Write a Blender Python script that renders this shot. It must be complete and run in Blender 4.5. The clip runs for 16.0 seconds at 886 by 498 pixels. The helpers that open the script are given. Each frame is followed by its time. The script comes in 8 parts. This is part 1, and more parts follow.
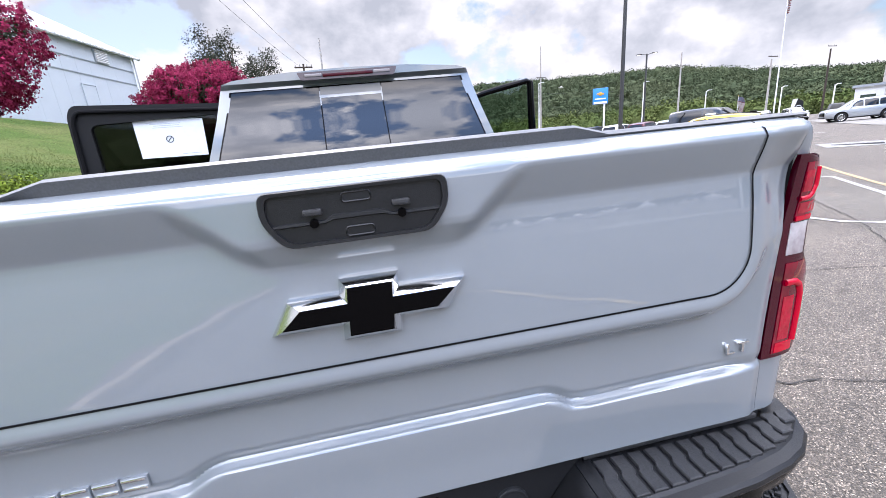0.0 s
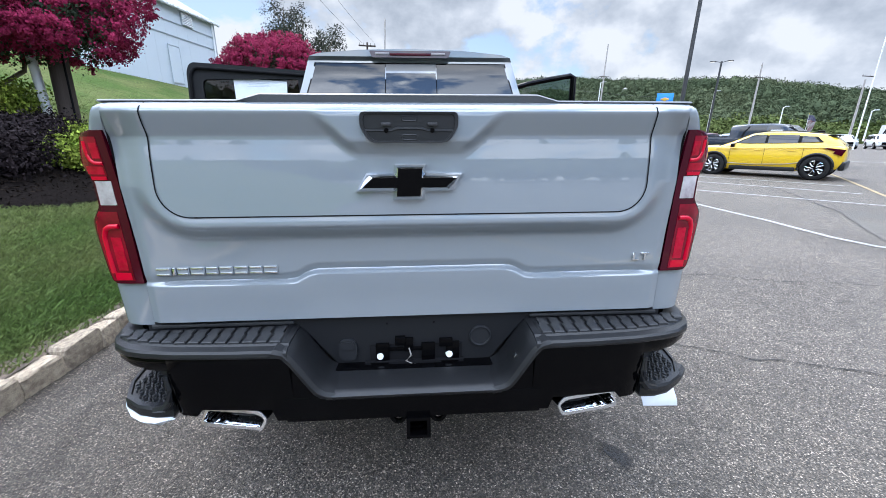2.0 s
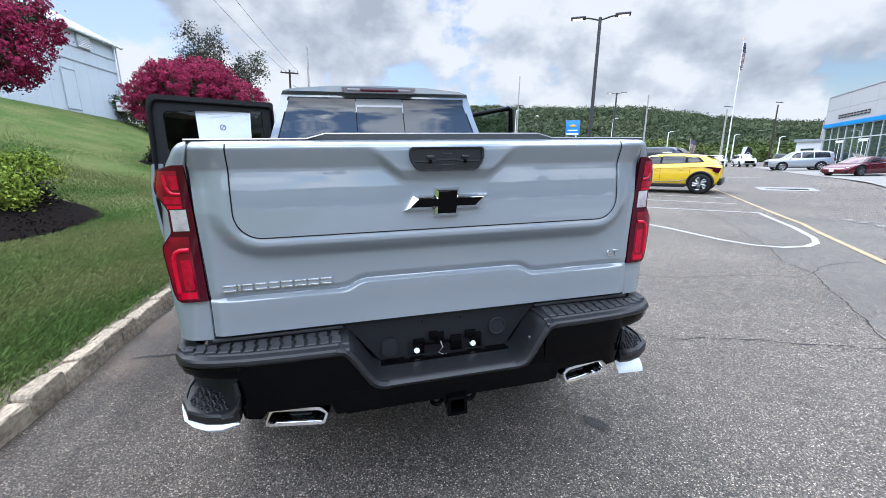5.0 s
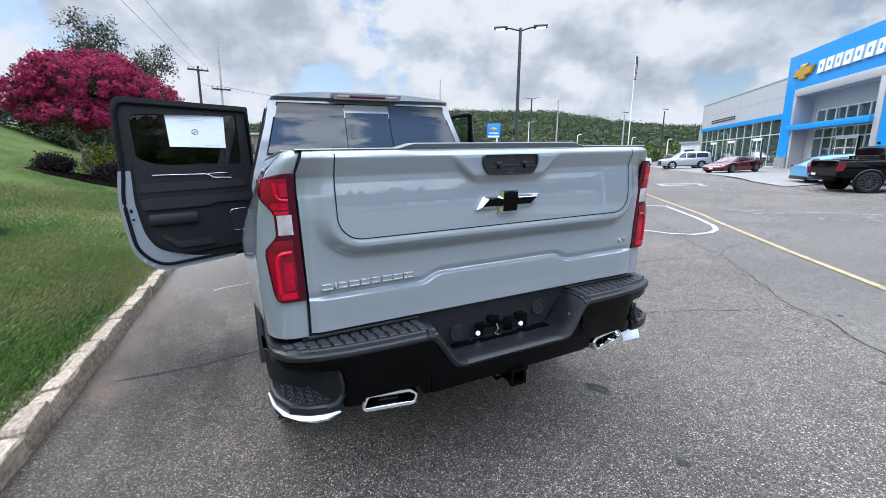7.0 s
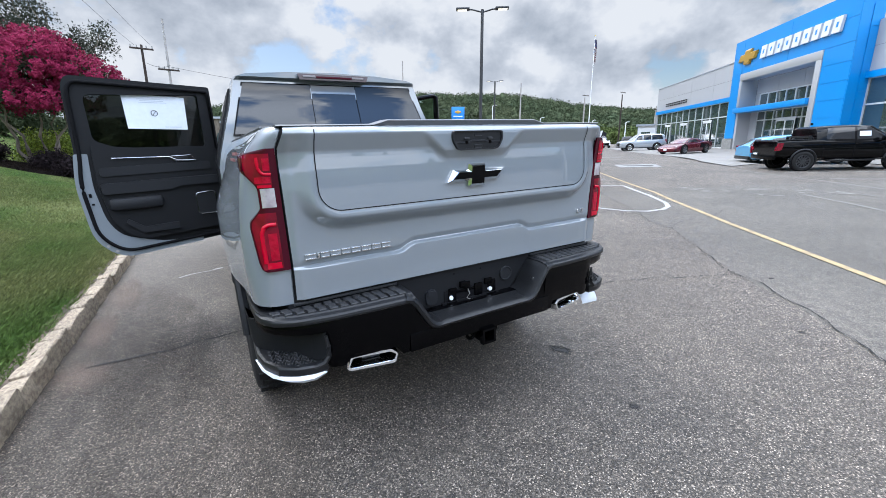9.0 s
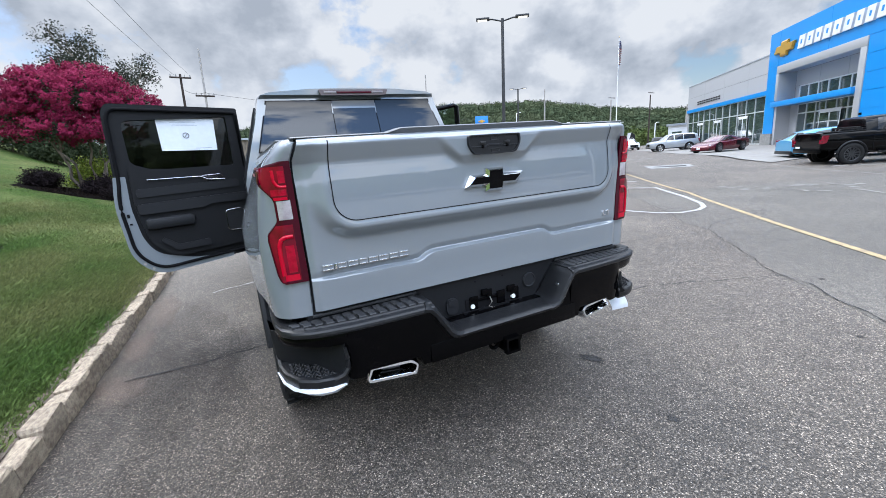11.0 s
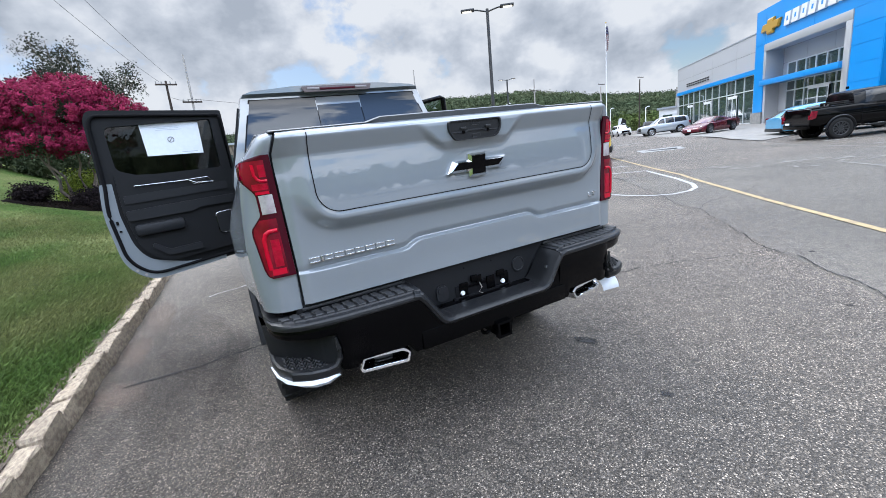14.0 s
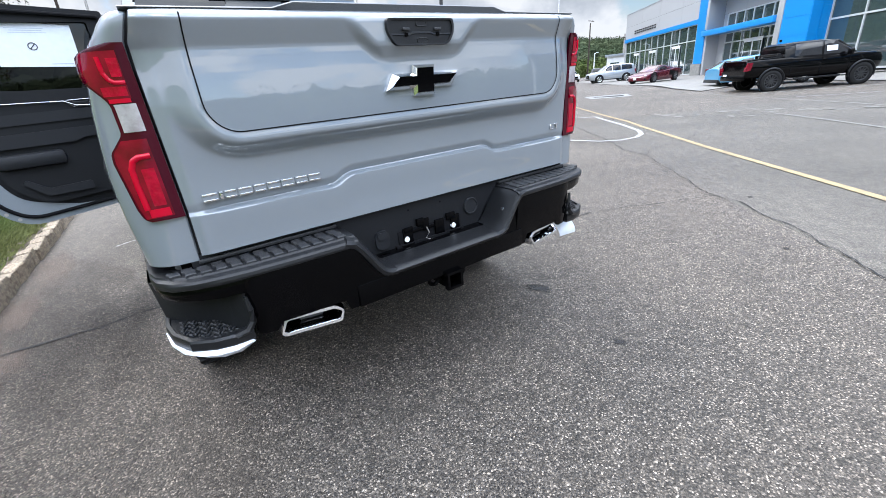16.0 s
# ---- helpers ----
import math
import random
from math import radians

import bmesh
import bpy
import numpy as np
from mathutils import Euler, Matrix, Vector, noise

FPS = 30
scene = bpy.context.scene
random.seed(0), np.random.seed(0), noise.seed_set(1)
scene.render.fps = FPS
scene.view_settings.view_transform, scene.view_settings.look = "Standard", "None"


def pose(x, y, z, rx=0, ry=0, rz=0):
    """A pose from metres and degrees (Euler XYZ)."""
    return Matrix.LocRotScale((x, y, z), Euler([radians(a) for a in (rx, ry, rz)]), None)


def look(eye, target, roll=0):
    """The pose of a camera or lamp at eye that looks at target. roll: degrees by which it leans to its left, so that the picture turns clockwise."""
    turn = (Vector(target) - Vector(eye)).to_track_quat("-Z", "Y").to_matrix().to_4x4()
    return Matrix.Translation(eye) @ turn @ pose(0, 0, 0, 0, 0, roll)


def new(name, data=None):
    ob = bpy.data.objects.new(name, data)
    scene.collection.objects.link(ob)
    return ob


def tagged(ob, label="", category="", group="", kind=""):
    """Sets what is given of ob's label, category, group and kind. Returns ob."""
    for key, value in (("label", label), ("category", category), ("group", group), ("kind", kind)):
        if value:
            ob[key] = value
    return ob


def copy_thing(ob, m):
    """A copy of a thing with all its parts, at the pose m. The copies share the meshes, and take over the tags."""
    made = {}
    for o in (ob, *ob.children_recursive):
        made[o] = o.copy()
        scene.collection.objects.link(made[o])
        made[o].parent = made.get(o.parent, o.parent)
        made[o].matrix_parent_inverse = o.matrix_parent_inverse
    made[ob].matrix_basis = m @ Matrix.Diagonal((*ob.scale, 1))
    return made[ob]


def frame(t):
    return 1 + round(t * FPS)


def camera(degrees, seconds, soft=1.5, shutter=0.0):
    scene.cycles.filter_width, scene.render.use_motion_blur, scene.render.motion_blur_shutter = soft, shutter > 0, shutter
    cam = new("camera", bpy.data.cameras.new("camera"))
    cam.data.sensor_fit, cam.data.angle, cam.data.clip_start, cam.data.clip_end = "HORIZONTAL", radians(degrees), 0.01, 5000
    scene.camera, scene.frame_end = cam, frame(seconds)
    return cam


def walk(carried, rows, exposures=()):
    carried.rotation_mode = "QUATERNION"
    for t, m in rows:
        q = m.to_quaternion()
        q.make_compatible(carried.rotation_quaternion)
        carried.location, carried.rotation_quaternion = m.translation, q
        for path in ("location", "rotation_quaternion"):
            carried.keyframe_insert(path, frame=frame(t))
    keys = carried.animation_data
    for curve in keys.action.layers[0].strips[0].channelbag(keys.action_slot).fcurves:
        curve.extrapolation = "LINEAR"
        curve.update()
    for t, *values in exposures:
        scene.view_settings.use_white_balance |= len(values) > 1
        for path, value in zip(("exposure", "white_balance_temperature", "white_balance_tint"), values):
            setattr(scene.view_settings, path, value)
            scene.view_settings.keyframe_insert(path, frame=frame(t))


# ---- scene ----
cam = camera(96.1, 16.0, 0.9)
PATH = [
    (0, (0.02, -0.671, 1.526), (0.339, 1.239, 1.025), -6.0),
    (0.5, (0.0, -0.747, 1.517), (0.212, 1.191, 1.072), -3.3),
    (1, (-0.06, -0.935, 1.47), (0.143, 0.989, 0.963), -1.6),
    (1.5, (-0.093, -1.064, 1.429), (0.078, 0.855, 0.893), -0.3),
    (2, (0.013, -1.218, 1.421), (0.145, 0.703, 0.88), -0.1),
    (2.5, (0.08, -1.332, 1.419), (0.202, 0.592, 0.887), -0.4),
    (3, (0.035, -1.409, 1.408), (0.188, 0.517, 0.892), -0.6),
    (3.5, (-0.068, -1.532, 1.423), (0.133, 0.396, 0.931), -0.5),
    (4, (-0.168, -1.581, 1.435), (0.107, 0.344, 0.967), -0.6),
    (4.5, (-0.243, -1.487, 1.443), (0.123, 0.426, 0.991), -0.8),
    (4.7, (-0.287, -1.446, 1.438), (0.124, 0.461, 0.999), -0.9),
    (6.8, (-0.886, -1.459, 1.461), (-0.1, 0.331, 1.038), -1.6),
    (7, (-0.945, -1.46, 1.465), (-0.126, 0.313, 1.037), -1.6),
    (7.5, (-1.108, -1.587, 1.441), (-0.208, 0.142, 0.993), -1.5),
    (8, (-1.132, -1.65, 1.453), (-0.171, 0.04, 0.985), -1.4),
    (8.5, (-1.078, -1.605, 1.456), (-0.099, 0.068, 0.964), -1.5),
    (9, (-1.035, -1.573, 1.432), (-0.082, 0.11, 0.926), -2.1),
    (9.5, (-1.003, -1.574, 1.439), (-0.101, 0.138, 0.936), -3.1),
    (10, (-0.993, -1.56, 1.405), (-0.141, 0.184, 0.921), -4.0),
    (10.2, (-0.989, -1.56, 1.411), (-0.15, 0.193, 0.938), -4.2),
    (12.5, (-0.979, -1.565, 1.41), (-0.117, 0.186, 0.975), -6.1),
    (13, (-0.967, -1.579, 1.395), (-0.122, 0.181, 0.963), -7.4),
    (13.5, (-0.964, -1.579, 1.374), (-0.13, 0.184, 0.933), -7.8),
    (14, (-0.953, -1.593, 1.374), (-0.108, 0.156, 0.899), -7.6),
    (14.5, (-0.945, -1.578, 1.368), (-0.062, 0.134, 0.83), -7.1),
    (15, (-0.9, -1.527, 1.35), (0.03, 0.13, 0.727), -6.6),
    (15.5, (-0.838, -1.432, 1.306), (0.134, 0.169, 0.604), -6.1),
    (16, (-0.814, -1.369, 1.272), (0.182, 0.192, 0.518), -5.6),
]
walk(cam, [(t, look(eye, target, roll)) for t, eye, target, roll in PATH],
     [(0, 0.90, 6450, 18), (0.5, 0.68, 5900, 10), (1.0, 0.60, 5880, 10), (1.5, 0.64, 5950, 10), (3.5, 0.74, 6030, 10), (4.5, 0.68, 6030, 10), (7.0, 0.56, 6080, 10), (10.0, 0.52, 6130, 10), (14.5, 0.50, 6140, 10), (15.5, 0.60, 6190, 10), (16.0, 0.72, 6260, 10)])

# ---- world, sun, exposure ----
world = bpy.data.worlds.new("world")
scene.world = world
world.use_nodes = True
SUN_EL, SUN_AZ = 54.0, -18.0  # degrees up, and from +y towards +x


def build_world():
    nt = world.node_tree
    n, l = nt.nodes, nt.links
    n.clear()
    out = n.new("ShaderNodeOutputWorld")
    bg = n.new("ShaderNodeBackground")
    sky = n.new("ShaderNodeTexSky")
    sky.sky_type = "NISHITA"
    sky.sun_disc = False
    sky.sun_elevation = radians(SUN_EL)
    sky.sun_rotation = radians(SUN_AZ)
    skyg = n.new("ShaderNodeVectorMath"); skyg.operation = "SCALE"
    skyg.inputs[3].default_value = 0.085
    l.new(sky.outputs[0], skyg.inputs[0])
    tc = n.new("ShaderNodeTexCoord")
    sep = n.new("ShaderNodeSeparateXYZ"); l.new(tc.outputs["Generated"], sep.inputs[0])
    up = n.new("ShaderNodeMath"); up.operation = "MAXIMUM"; up.inputs[1].default_value = 0.0
    l.new(sep.outputs[2], up.inputs[0])
    # cloud space: the dome, a little flattened towards the land
    dv = n.new("ShaderNodeVectorMath"); dv.operation = "MULTIPLY"; dv.inputs[1].default_value = (1.0, 1.0, 1.4)
    l.new(tc.outputs["Generated"], dv.inputs[0])
    mp = n.new("ShaderNodeMapping"); mp.inputs["Location"].default_value = (1.2, 4.6, 0.9)
    l.new(dv.outputs[0], mp.inputs[0])

    def fbm(scale, detail, rough, src):
        t = n.new("ShaderNodeTexNoise")
        t.inputs["Scale"].default_value, t.inputs["Detail"].default_value, t.inputs["Roughness"].default_value = scale, detail, rough
        t.inputs["Distortion"].default_value = 0.0
        l.new(src, t.inputs["Vector"])
        return t.outputs[0]

    def ramp(src, stops):
        r = n.new("ShaderNodeValToRGB")
        e = r.color_ramp.elements
        e[0].position, e[0].color = stops[0][0], (*stops[0][1], 1)
        e[1].position, e[1].color = stops[-1][0], (*stops[-1][1], 1)
        for p, c in stops[1:-1]:
            k = e.new(p); k.color = (*c, 1)
        l.new(src, r.inputs[0])
        return r.outputs[0]

    dens0 = fbm(3.5, 12, 0.56, mp.outputs[0])
    # lit tops, grey bases: compare with the density a little nearer the zenith
    mp2 = n.new("ShaderNodeMapping"); mp2.inputs["Location"].default_value = (1.2, 4.6, 0.985)
    l.new(dv.outputs[0], mp2.inputs[0])
    above0 = fbm(3.5, 8, 0.52, mp2.outputs[0])
    # broad patches of lighter and heavier cover
    broad = fbm(1.5, 3, 0.5, mp.outputs[0])

    def math_(op, a_, b_):
        q = n.new("ShaderNodeMath"); q.operation = op
        for k, v in enumerate((a_, b_)):
            if isinstance(v, float):
                q.inputs[k].default_value = v
            else:
                l.new(v, q.inputs[k])
        return q.outputs[0]
    # the cover breaks up away from the hill
    gap_ = math_("MULTIPLY", sep.outputs[1], 0.03)
    dens, above = math_("ADD", dens0, gap_), math_("ADD", above0, gap_)
    cover = ramp(dens, [(0.412, (0, 0, 0)), (0.472, (1, 1, 1))])
    relief = math_("MULTIPLY", math_("SUBTRACT", dens, above), 5.8)
    core = math_("MULTIPLY", math_("SUBTRACT", dens, 0.5), 1.3)
    patch = math_("MULTIPLY", math_("SUBTRACT", broad, 0.5), 1.5)
    # far clouds stand side-on and brighter; those overhead show their grey bases
    side_on = math_("SUBTRACT", 0.90, math_("MULTIPLY", up.outputs[0], 0.80))
    shade = math_("ADD", math_("SUBTRACT", math_("ADD", relief, patch), core), side_on)
    tone = ramp(shade, [(0.0, (0.300, 0.328, 0.372)), (0.30, (0.370, 0.396, 0.438)), (0.55, (0.432, 0.456, 0.495)), (0.80, (0.515, 0.532, 0.560)), (1.0, (0.570, 0.580, 0.594))])
    mix = n.new("ShaderNodeMix"); mix.data_type = "RGBA"
    l.new(cover, mix.inputs[0]); l.new(skyg.outputs[0], mix.inputs[6]); l.new(tone, mix.inputs[7])
    # pale haze low over the land
    hz = ramp(up.outputs[0], [(0.0, (1, 1, 1)), (0.13, (0, 0, 0))])
    hzs = n.new("ShaderNodeMath"); hzs.operation = "MULTIPLY"; hzs.inputs[1].default_value = 0.35
    l.new(hz, hzs.inputs[0])
    mix2 = n.new("ShaderNodeMix"); mix2.data_type = "RGBA"
    mix2.inputs[7].default_value = (0.50, 0.54, 0.61, 1)
    l.new(hzs.outputs[0], mix2.inputs[0]); l.new(mix.outputs[2], mix2.inputs[6])
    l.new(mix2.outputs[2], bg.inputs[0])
    # an overcast sky is brightest overhead
    zen = n.new("ShaderNodeMapRange")
    zen.inputs[1].default_value, zen.inputs[2].default_value, zen.inputs[3].default_value, zen.inputs[4].default_value = 0.36, 0.66, 1.0, 6.5
    l.new(up.outputs[0], zen.inputs[0])
    # gain added to the unseen sky opposite the sun, to brighten the tailgate
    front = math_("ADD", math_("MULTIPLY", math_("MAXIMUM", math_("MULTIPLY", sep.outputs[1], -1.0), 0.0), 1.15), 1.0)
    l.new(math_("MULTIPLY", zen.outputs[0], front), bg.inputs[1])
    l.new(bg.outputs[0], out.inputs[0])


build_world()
sun_data = bpy.data.lights.new("sun", "SUN")
sun_data.energy, sun_data.angle, sun_data.color = 1.75, radians(30), (1.0, 0.96, 0.90)
sun = new("sun", sun_data)
a, e = radians(SUN_AZ), radians(SUN_EL)
sun.matrix_world = look((30 * math.sin(a) * math.cos(e), 30 * math.cos(a) * math.cos(e), 30 * math.sin(e)), (0, 0, 0))
UP = Matrix.Rotation(radians(2.6), 4, "Y") @ Matrix.Rotation(radians(-0.7), 4, "X")  # the lot slopes: plumb things lean against it


# ---- materials ----
def material(name, color=(0.5, 0.5, 0.5), rough=0.5, metal=0.0, coat=0.0, spec=0.5, var=0.0, scale=5.0, fine=0.0, fine_scale=80.0,
             bump=0.0, bump_scale=120.0, color2=None, per_object=0.0, per_island=0.0, trans=0.0, coat_rough=0.03, stretch=(1, 1, 1), rough_var=0.0, emit=None, alpha=1.0):
    m = bpy.data.materials.new(name)
    m.use_nodes = True
    nt = m.node_tree
    n, l = nt.nodes, nt.links
    b = n["Principled BSDF"]
    b.inputs["Base Color"].default_value = (*color, 1)
    b.inputs["Roughness"].default_value = rough
    b.inputs["Metallic"].default_value = metal
    b.inputs["Coat Weight"].default_value = coat
    b.inputs["Coat Roughness"].default_value = coat_rough
    b.inputs["Specular IOR Level"].default_value = spec
    b.inputs["Transmission Weight"].default_value = trans
    b.inputs["Alpha"].default_value = alpha
    if emit:
        b.inputs["Emission Color"].default_value = (*emit[0], 1)
        b.inputs["Emission Strength"].default_value = emit[1]
    tc = n.new("ShaderNodeTexCoord")
    mp = n.new("ShaderNodeMapping")
    mp.inputs["Scale"].default_value = stretch
    l.new(tc.outputs["Object"], mp.inputs[0])
    last = None
    if var or color2 or per_object or per_island:
        c2 = color2 or tuple(c * (1 - 0.5) for c in color)
        t = n.new("ShaderNodeTexNoise")
        t.inputs["Scale"].default_value, t.inputs["Detail"].default_value = scale, 6
        l.new(mp.outputs[0], t.inputs["Vector"])
        r = n.new("ShaderNodeMapRange")
        r.inputs[1].default_value, r.inputs[2].default_value = 0.35, 0.65
        r.inputs[3].default_value, r.inputs[4].default_value = 0.0, max(var, 0.0)
        l.new(t.outputs[0], r.inputs[0])
        mx = n.new("ShaderNodeMix"); mx.data_type = "RGBA"
        mx.inputs[6].default_value, mx.inputs[7].default_value = (*color, 1), (*c2, 1)
        l.new(r.outputs[0], mx.inputs[0])
        last = mx.outputs[2]
        if rough_var:
            rr = n.new("ShaderNodeMapRange")
            rr.inputs[1].default_value, rr.inputs[2].default_value = 0.3, 0.7
            rr.inputs[3].default_value, rr.inputs[4].default_value = rough - rough_var, rough + rough_var
            l.new(t.outputs[0], rr.inputs[0]); l.new(rr.outputs[0], b.inputs["Roughness"])
    if fine:
        t = n.new("ShaderNodeTexNoise")
        t.inputs["Scale"].default_value, t.inputs["Detail"].default_value = fine_scale, 3
        l.new(mp.outputs[0], t.inputs["Vector"])
        r = n.new("ShaderNodeMapRange")
        r.inputs[1].default_value, r.inputs[2].default_value = 0.3, 0.7
        r.inputs[3].default_value, r.inputs[4].default_value = 1 - fine, 1 + fine
        l.new(t.outputs[0], r.inputs[0])
        last = multiply(nt, last, color, r.outputs[0])
    for kind, amount in (("object", per_object), ("island", per_island)):
        if amount:
            if kind == "object":
                src = n.new("ShaderNodeObjectInfo").outputs["Random"]
            else:
                src = n.new("ShaderNodeNewGeometry").outputs["Random Per Island"]
            r = n.new("ShaderNodeMapRange")
            r.inputs[3].default_value, r.inputs[4].default_value = 1 - amount, 1 + amount
            l.new(src, r.inputs[0])
            last = multiply(nt, last, color, r.outputs[0])
    if last:
        l.new(last, b.inputs["Base Color"])
    if bump:
        t = n.new("ShaderNodeTexNoise")
        t.inputs["Scale"].default_value, t.inputs["Detail"].default_value = bump_scale, 4
        l.new(mp.outputs[0], t.inputs["Vector"])
        bp = n.new("ShaderNodeBump")
        bp.inputs["Strength"].default_value = bump
        bp.inputs["Distance"].default_value = 0.01
        l.new(t.outputs[0], bp.inputs["Height"]); l.new(bp.outputs[0], b.inputs["Normal"])
    return m


def multiply(nt, src, color, factor):
    v = nt.nodes.new("ShaderNodeVectorMath"); v.operation = "SCALE"
    if src:
        nt.links.new(src, v.inputs[0])
    else:
        v.inputs[0].default_value = color
    nt.links.new(factor, v.inputs[3])
    return v.outputs[0]


def asphalt_material(name, size, warm, lo, hi):
    """Stones in binder: their number to the metre, the tint, and the dark and bright ends."""
    m = material(name, (0.105, 0.103, 0.100), 0.8)
    nt = m.node_tree
    n, l = nt.nodes, nt.links
    b = n["Principled BSDF"]
    geo = n.new("ShaderNodeNewGeometry")

    def noise_of(scale, detail=4):
        t = n.new("ShaderNodeTexNoise")
        t.inputs["Scale"].default_value, t.inputs["Detail"].default_value = scale, detail
        l.new(geo.outputs["Position"], t.inputs["Vector"])
        return t.outputs[0]

    def rng(src, a0, a1, b0, b1):
        r = n.new("ShaderNodeMapRange")
        for k, v in enumerate((a0, a1, b0, b1)):
            r.inputs[k + 1].default_value = v
        l.new(src, r.inputs[0])
        return r.outputs[0]

    vo = n.new("ShaderNodeTexVoronoi")
    vo.inputs["Scale"].default_value = size
    l.new(geo.outputs["Position"], vo.inputs["Vector"])
    sepc = n.new("ShaderNodeSeparateColor"); l.new(vo.outputs["Color"], sepc.inputs[0])
    stones = n.new("ShaderNodeValToRGB")
    el = stones.color_ramp.elements
    el[0].position, el[0].color = 0.0, (lo, lo * warm[0], lo * warm[1], 1)
    el[1].position, el[1].color = 1.0, (hi, hi * warm[0], hi * warm[1], 1)
    for p, c in ((0.4, lo * 0.5 + 0.058), (0.72, 0.118), (0.88, 0.12 + hi * 0.15), (0.96, 0.14 + hi * 0.36)):
        k = el.new(p); k.color = (c, c * warm[0], c * warm[1], 1)
    l.new(sepc.outputs[0], stones.inputs[0])
    edge = rng(vo.outputs["Distance"], 0.2, 0.8, 1.0, 0.55)
    c1 = multiply(nt, stones.outputs[0], None, edge)
    c2 = multiply(nt, c1, None, rng(noise_of(0.45, 5), 0.3, 0.7, 0.78, 1.22))
    c3 = multiply(nt, c2, None, rng(noise_of(9, 5), 0.3, 0.7, 0.82, 1.18))
    l.new(c3, b.inputs["Base Color"])
    l.new(rng(sepc.outputs[1], 0, 1, 0.5, 0.95), b.inputs["Roughness"])
    bp = n.new("ShaderNodeBump"); bp.inputs["Strength"].default_value = 0.75; bp.inputs["Distance"].default_value = 0.006
    l.new(vo.outputs["Distance"], bp.inputs["Height"]); bp.invert = True
    l.new(bp.outputs[0], b.inputs["Normal"])
    return m


def soft_stain(name, color, amount):
    """A stain that thins out towards its edge; the object's own radius is 1."""
    m = material(name, color, 0.8, fine=0.35, fine_scale=90)
    nt = m.node_tree
    n, l = nt.nodes, nt.links
    tc = n.new("ShaderNodeTexCoord")
    ln = n.new("ShaderNodeVectorMath"); ln.operation = "LENGTH"; l.new(tc.outputs["Object"], ln.inputs[0])
    no = n.new("ShaderNodeTexNoise"); no.inputs["Scale"].default_value, no.inputs["Detail"].default_value = 2.2, 8
    l.new(tc.outputs["Object"], no.inputs["Vector"])
    ad = n.new("ShaderNodeMath"); ad.operation = "MULTIPLY_ADD"; ad.inputs[1].default_value = -1.6
    l.new(no.outputs[0], ad.inputs[0]); l.new(ln.outputs["Value"], ad.inputs[2])
    r = n.new("ShaderNodeMapRange"); r.inputs[1].default_value, r.inputs[2].default_value, r.inputs[3].default_value, r.inputs[4].default_value = -0.5, 0.15, amount, 0.0
    l.new(ad.outputs[0], r.inputs[0])
    l.new(r.outputs[0], n["Principled BSDF"].inputs["Alpha"])
    return m


M = {}
M["soft_oil"] = soft_stain("soft_oil_stain", (0.03, 0.028, 0.027), 0.85)
M["soft_sand"] = soft_stain("soft_sandy_dirt", (0.15, 0.105, 0.080), 0.32)
M["paint"] = material("slate_grey_paint", (0.191, 0.214, 0.234), 0.58, 0.08, coat=1.0, spec=0.25, coat_rough=0.02, fine=0.03, fine_scale=900)
M["paint"].node_tree.nodes["Principled BSDF"].inputs["Coat IOR"].default_value = 1.92
M["paint_inner"] = material("slate_grey_jamb_paint", (0.191, 0.214, 0.234), 0.45, 0.08, coat=0.25, spec=0.25, coat_rough=0.15, fine=0.04, fine_scale=500)
M["black_plastic"] = material("grained_black_plastic", (0.0085, 0.0090, 0.0102), 0.34, spec=0.36, fine=0.2, fine_scale=300, bump=0.12, bump_scale=700, var=0.25, scale=8, color2=(0.017, 0.017, 0.0185))
M["pad_plastic"] = material("ribbed_black_plastic", (0.023, 0.0236, 0.0255), 0.45, spec=0.4, fine=0.25, fine_scale=250, bump=0.2, bump_scale=600, var=0.5, scale=6, color2=(0.038, 0.038, 0.039))
# black cap plastic painted grey: the sky's sheen is in the base colour
M["cap_plastic"] = material("sky_sheen_cap_plastic", (0.085, 0.088, 0.093), 0.42, spec=0.5, fine=0.15, fine_scale=300, bump=0.1, bump_scale=700)
M["gloss_black"] = material("gloss_black", (0.0012, 0.0012, 0.0015), 0.10, spec=0.10)
M["chrome"] = material("chrome", (0.82, 0.83, 0.85), 0.06, 1.0)
M["satin_chrome"] = material("satin_chrome", (0.74, 0.75, 0.76), 0.09, 1.0)
M["dull_chrome"] = material("dull_chrome", (0.36, 0.365, 0.375), 0.22, 1.0)
M["gap"] = material("shadow_gap_rubber", (0.006, 0.006, 0.007), 0.8, spec=0.1)
M["rubber"] = material("tyre_rubber", (0.016, 0.016, 0.016), 0.85, spec=0.2, fine=0.3, fine_scale=60, bump=0.2, bump_scale=200)
M["frosted"] = material("frosted_pink_lens", (0.10, 0.075, 0.082), 0.25, coat=0.6)
M["header"] = material("grey_glass_header", (0.11, 0.12, 0.13), 0.12, spec=0.8)
M["glass"] = material("tinted_glass", (0.006, 0.008, 0.011), 0.01, spec=0.56)
M["glass_side"] = material("car_glass", (0.012, 0.013, 0.015), 0.03, spec=0.6)
M["lens_red"] = material("red_lens", (0.095, 0.0, 0.007), 0.06, spec=0.2, coat=0.6, var=0.9, scale=14, color2=(0.22, 0.0, 0.015))
M["lens_dark"] = material("dark_red_lens", (0.045, 0.0004, 0.007), 0.06, spec=0.2, coat=0.3)
M["lens_mid"] = material("mid_red_reflector", (0.26, 0.0, 0.012), 0.1, spec=0.2, coat=0.4, var=0.9, scale=40, color2=(0.42, 0.0, 0.022), bump=0.3, bump_scale=90)
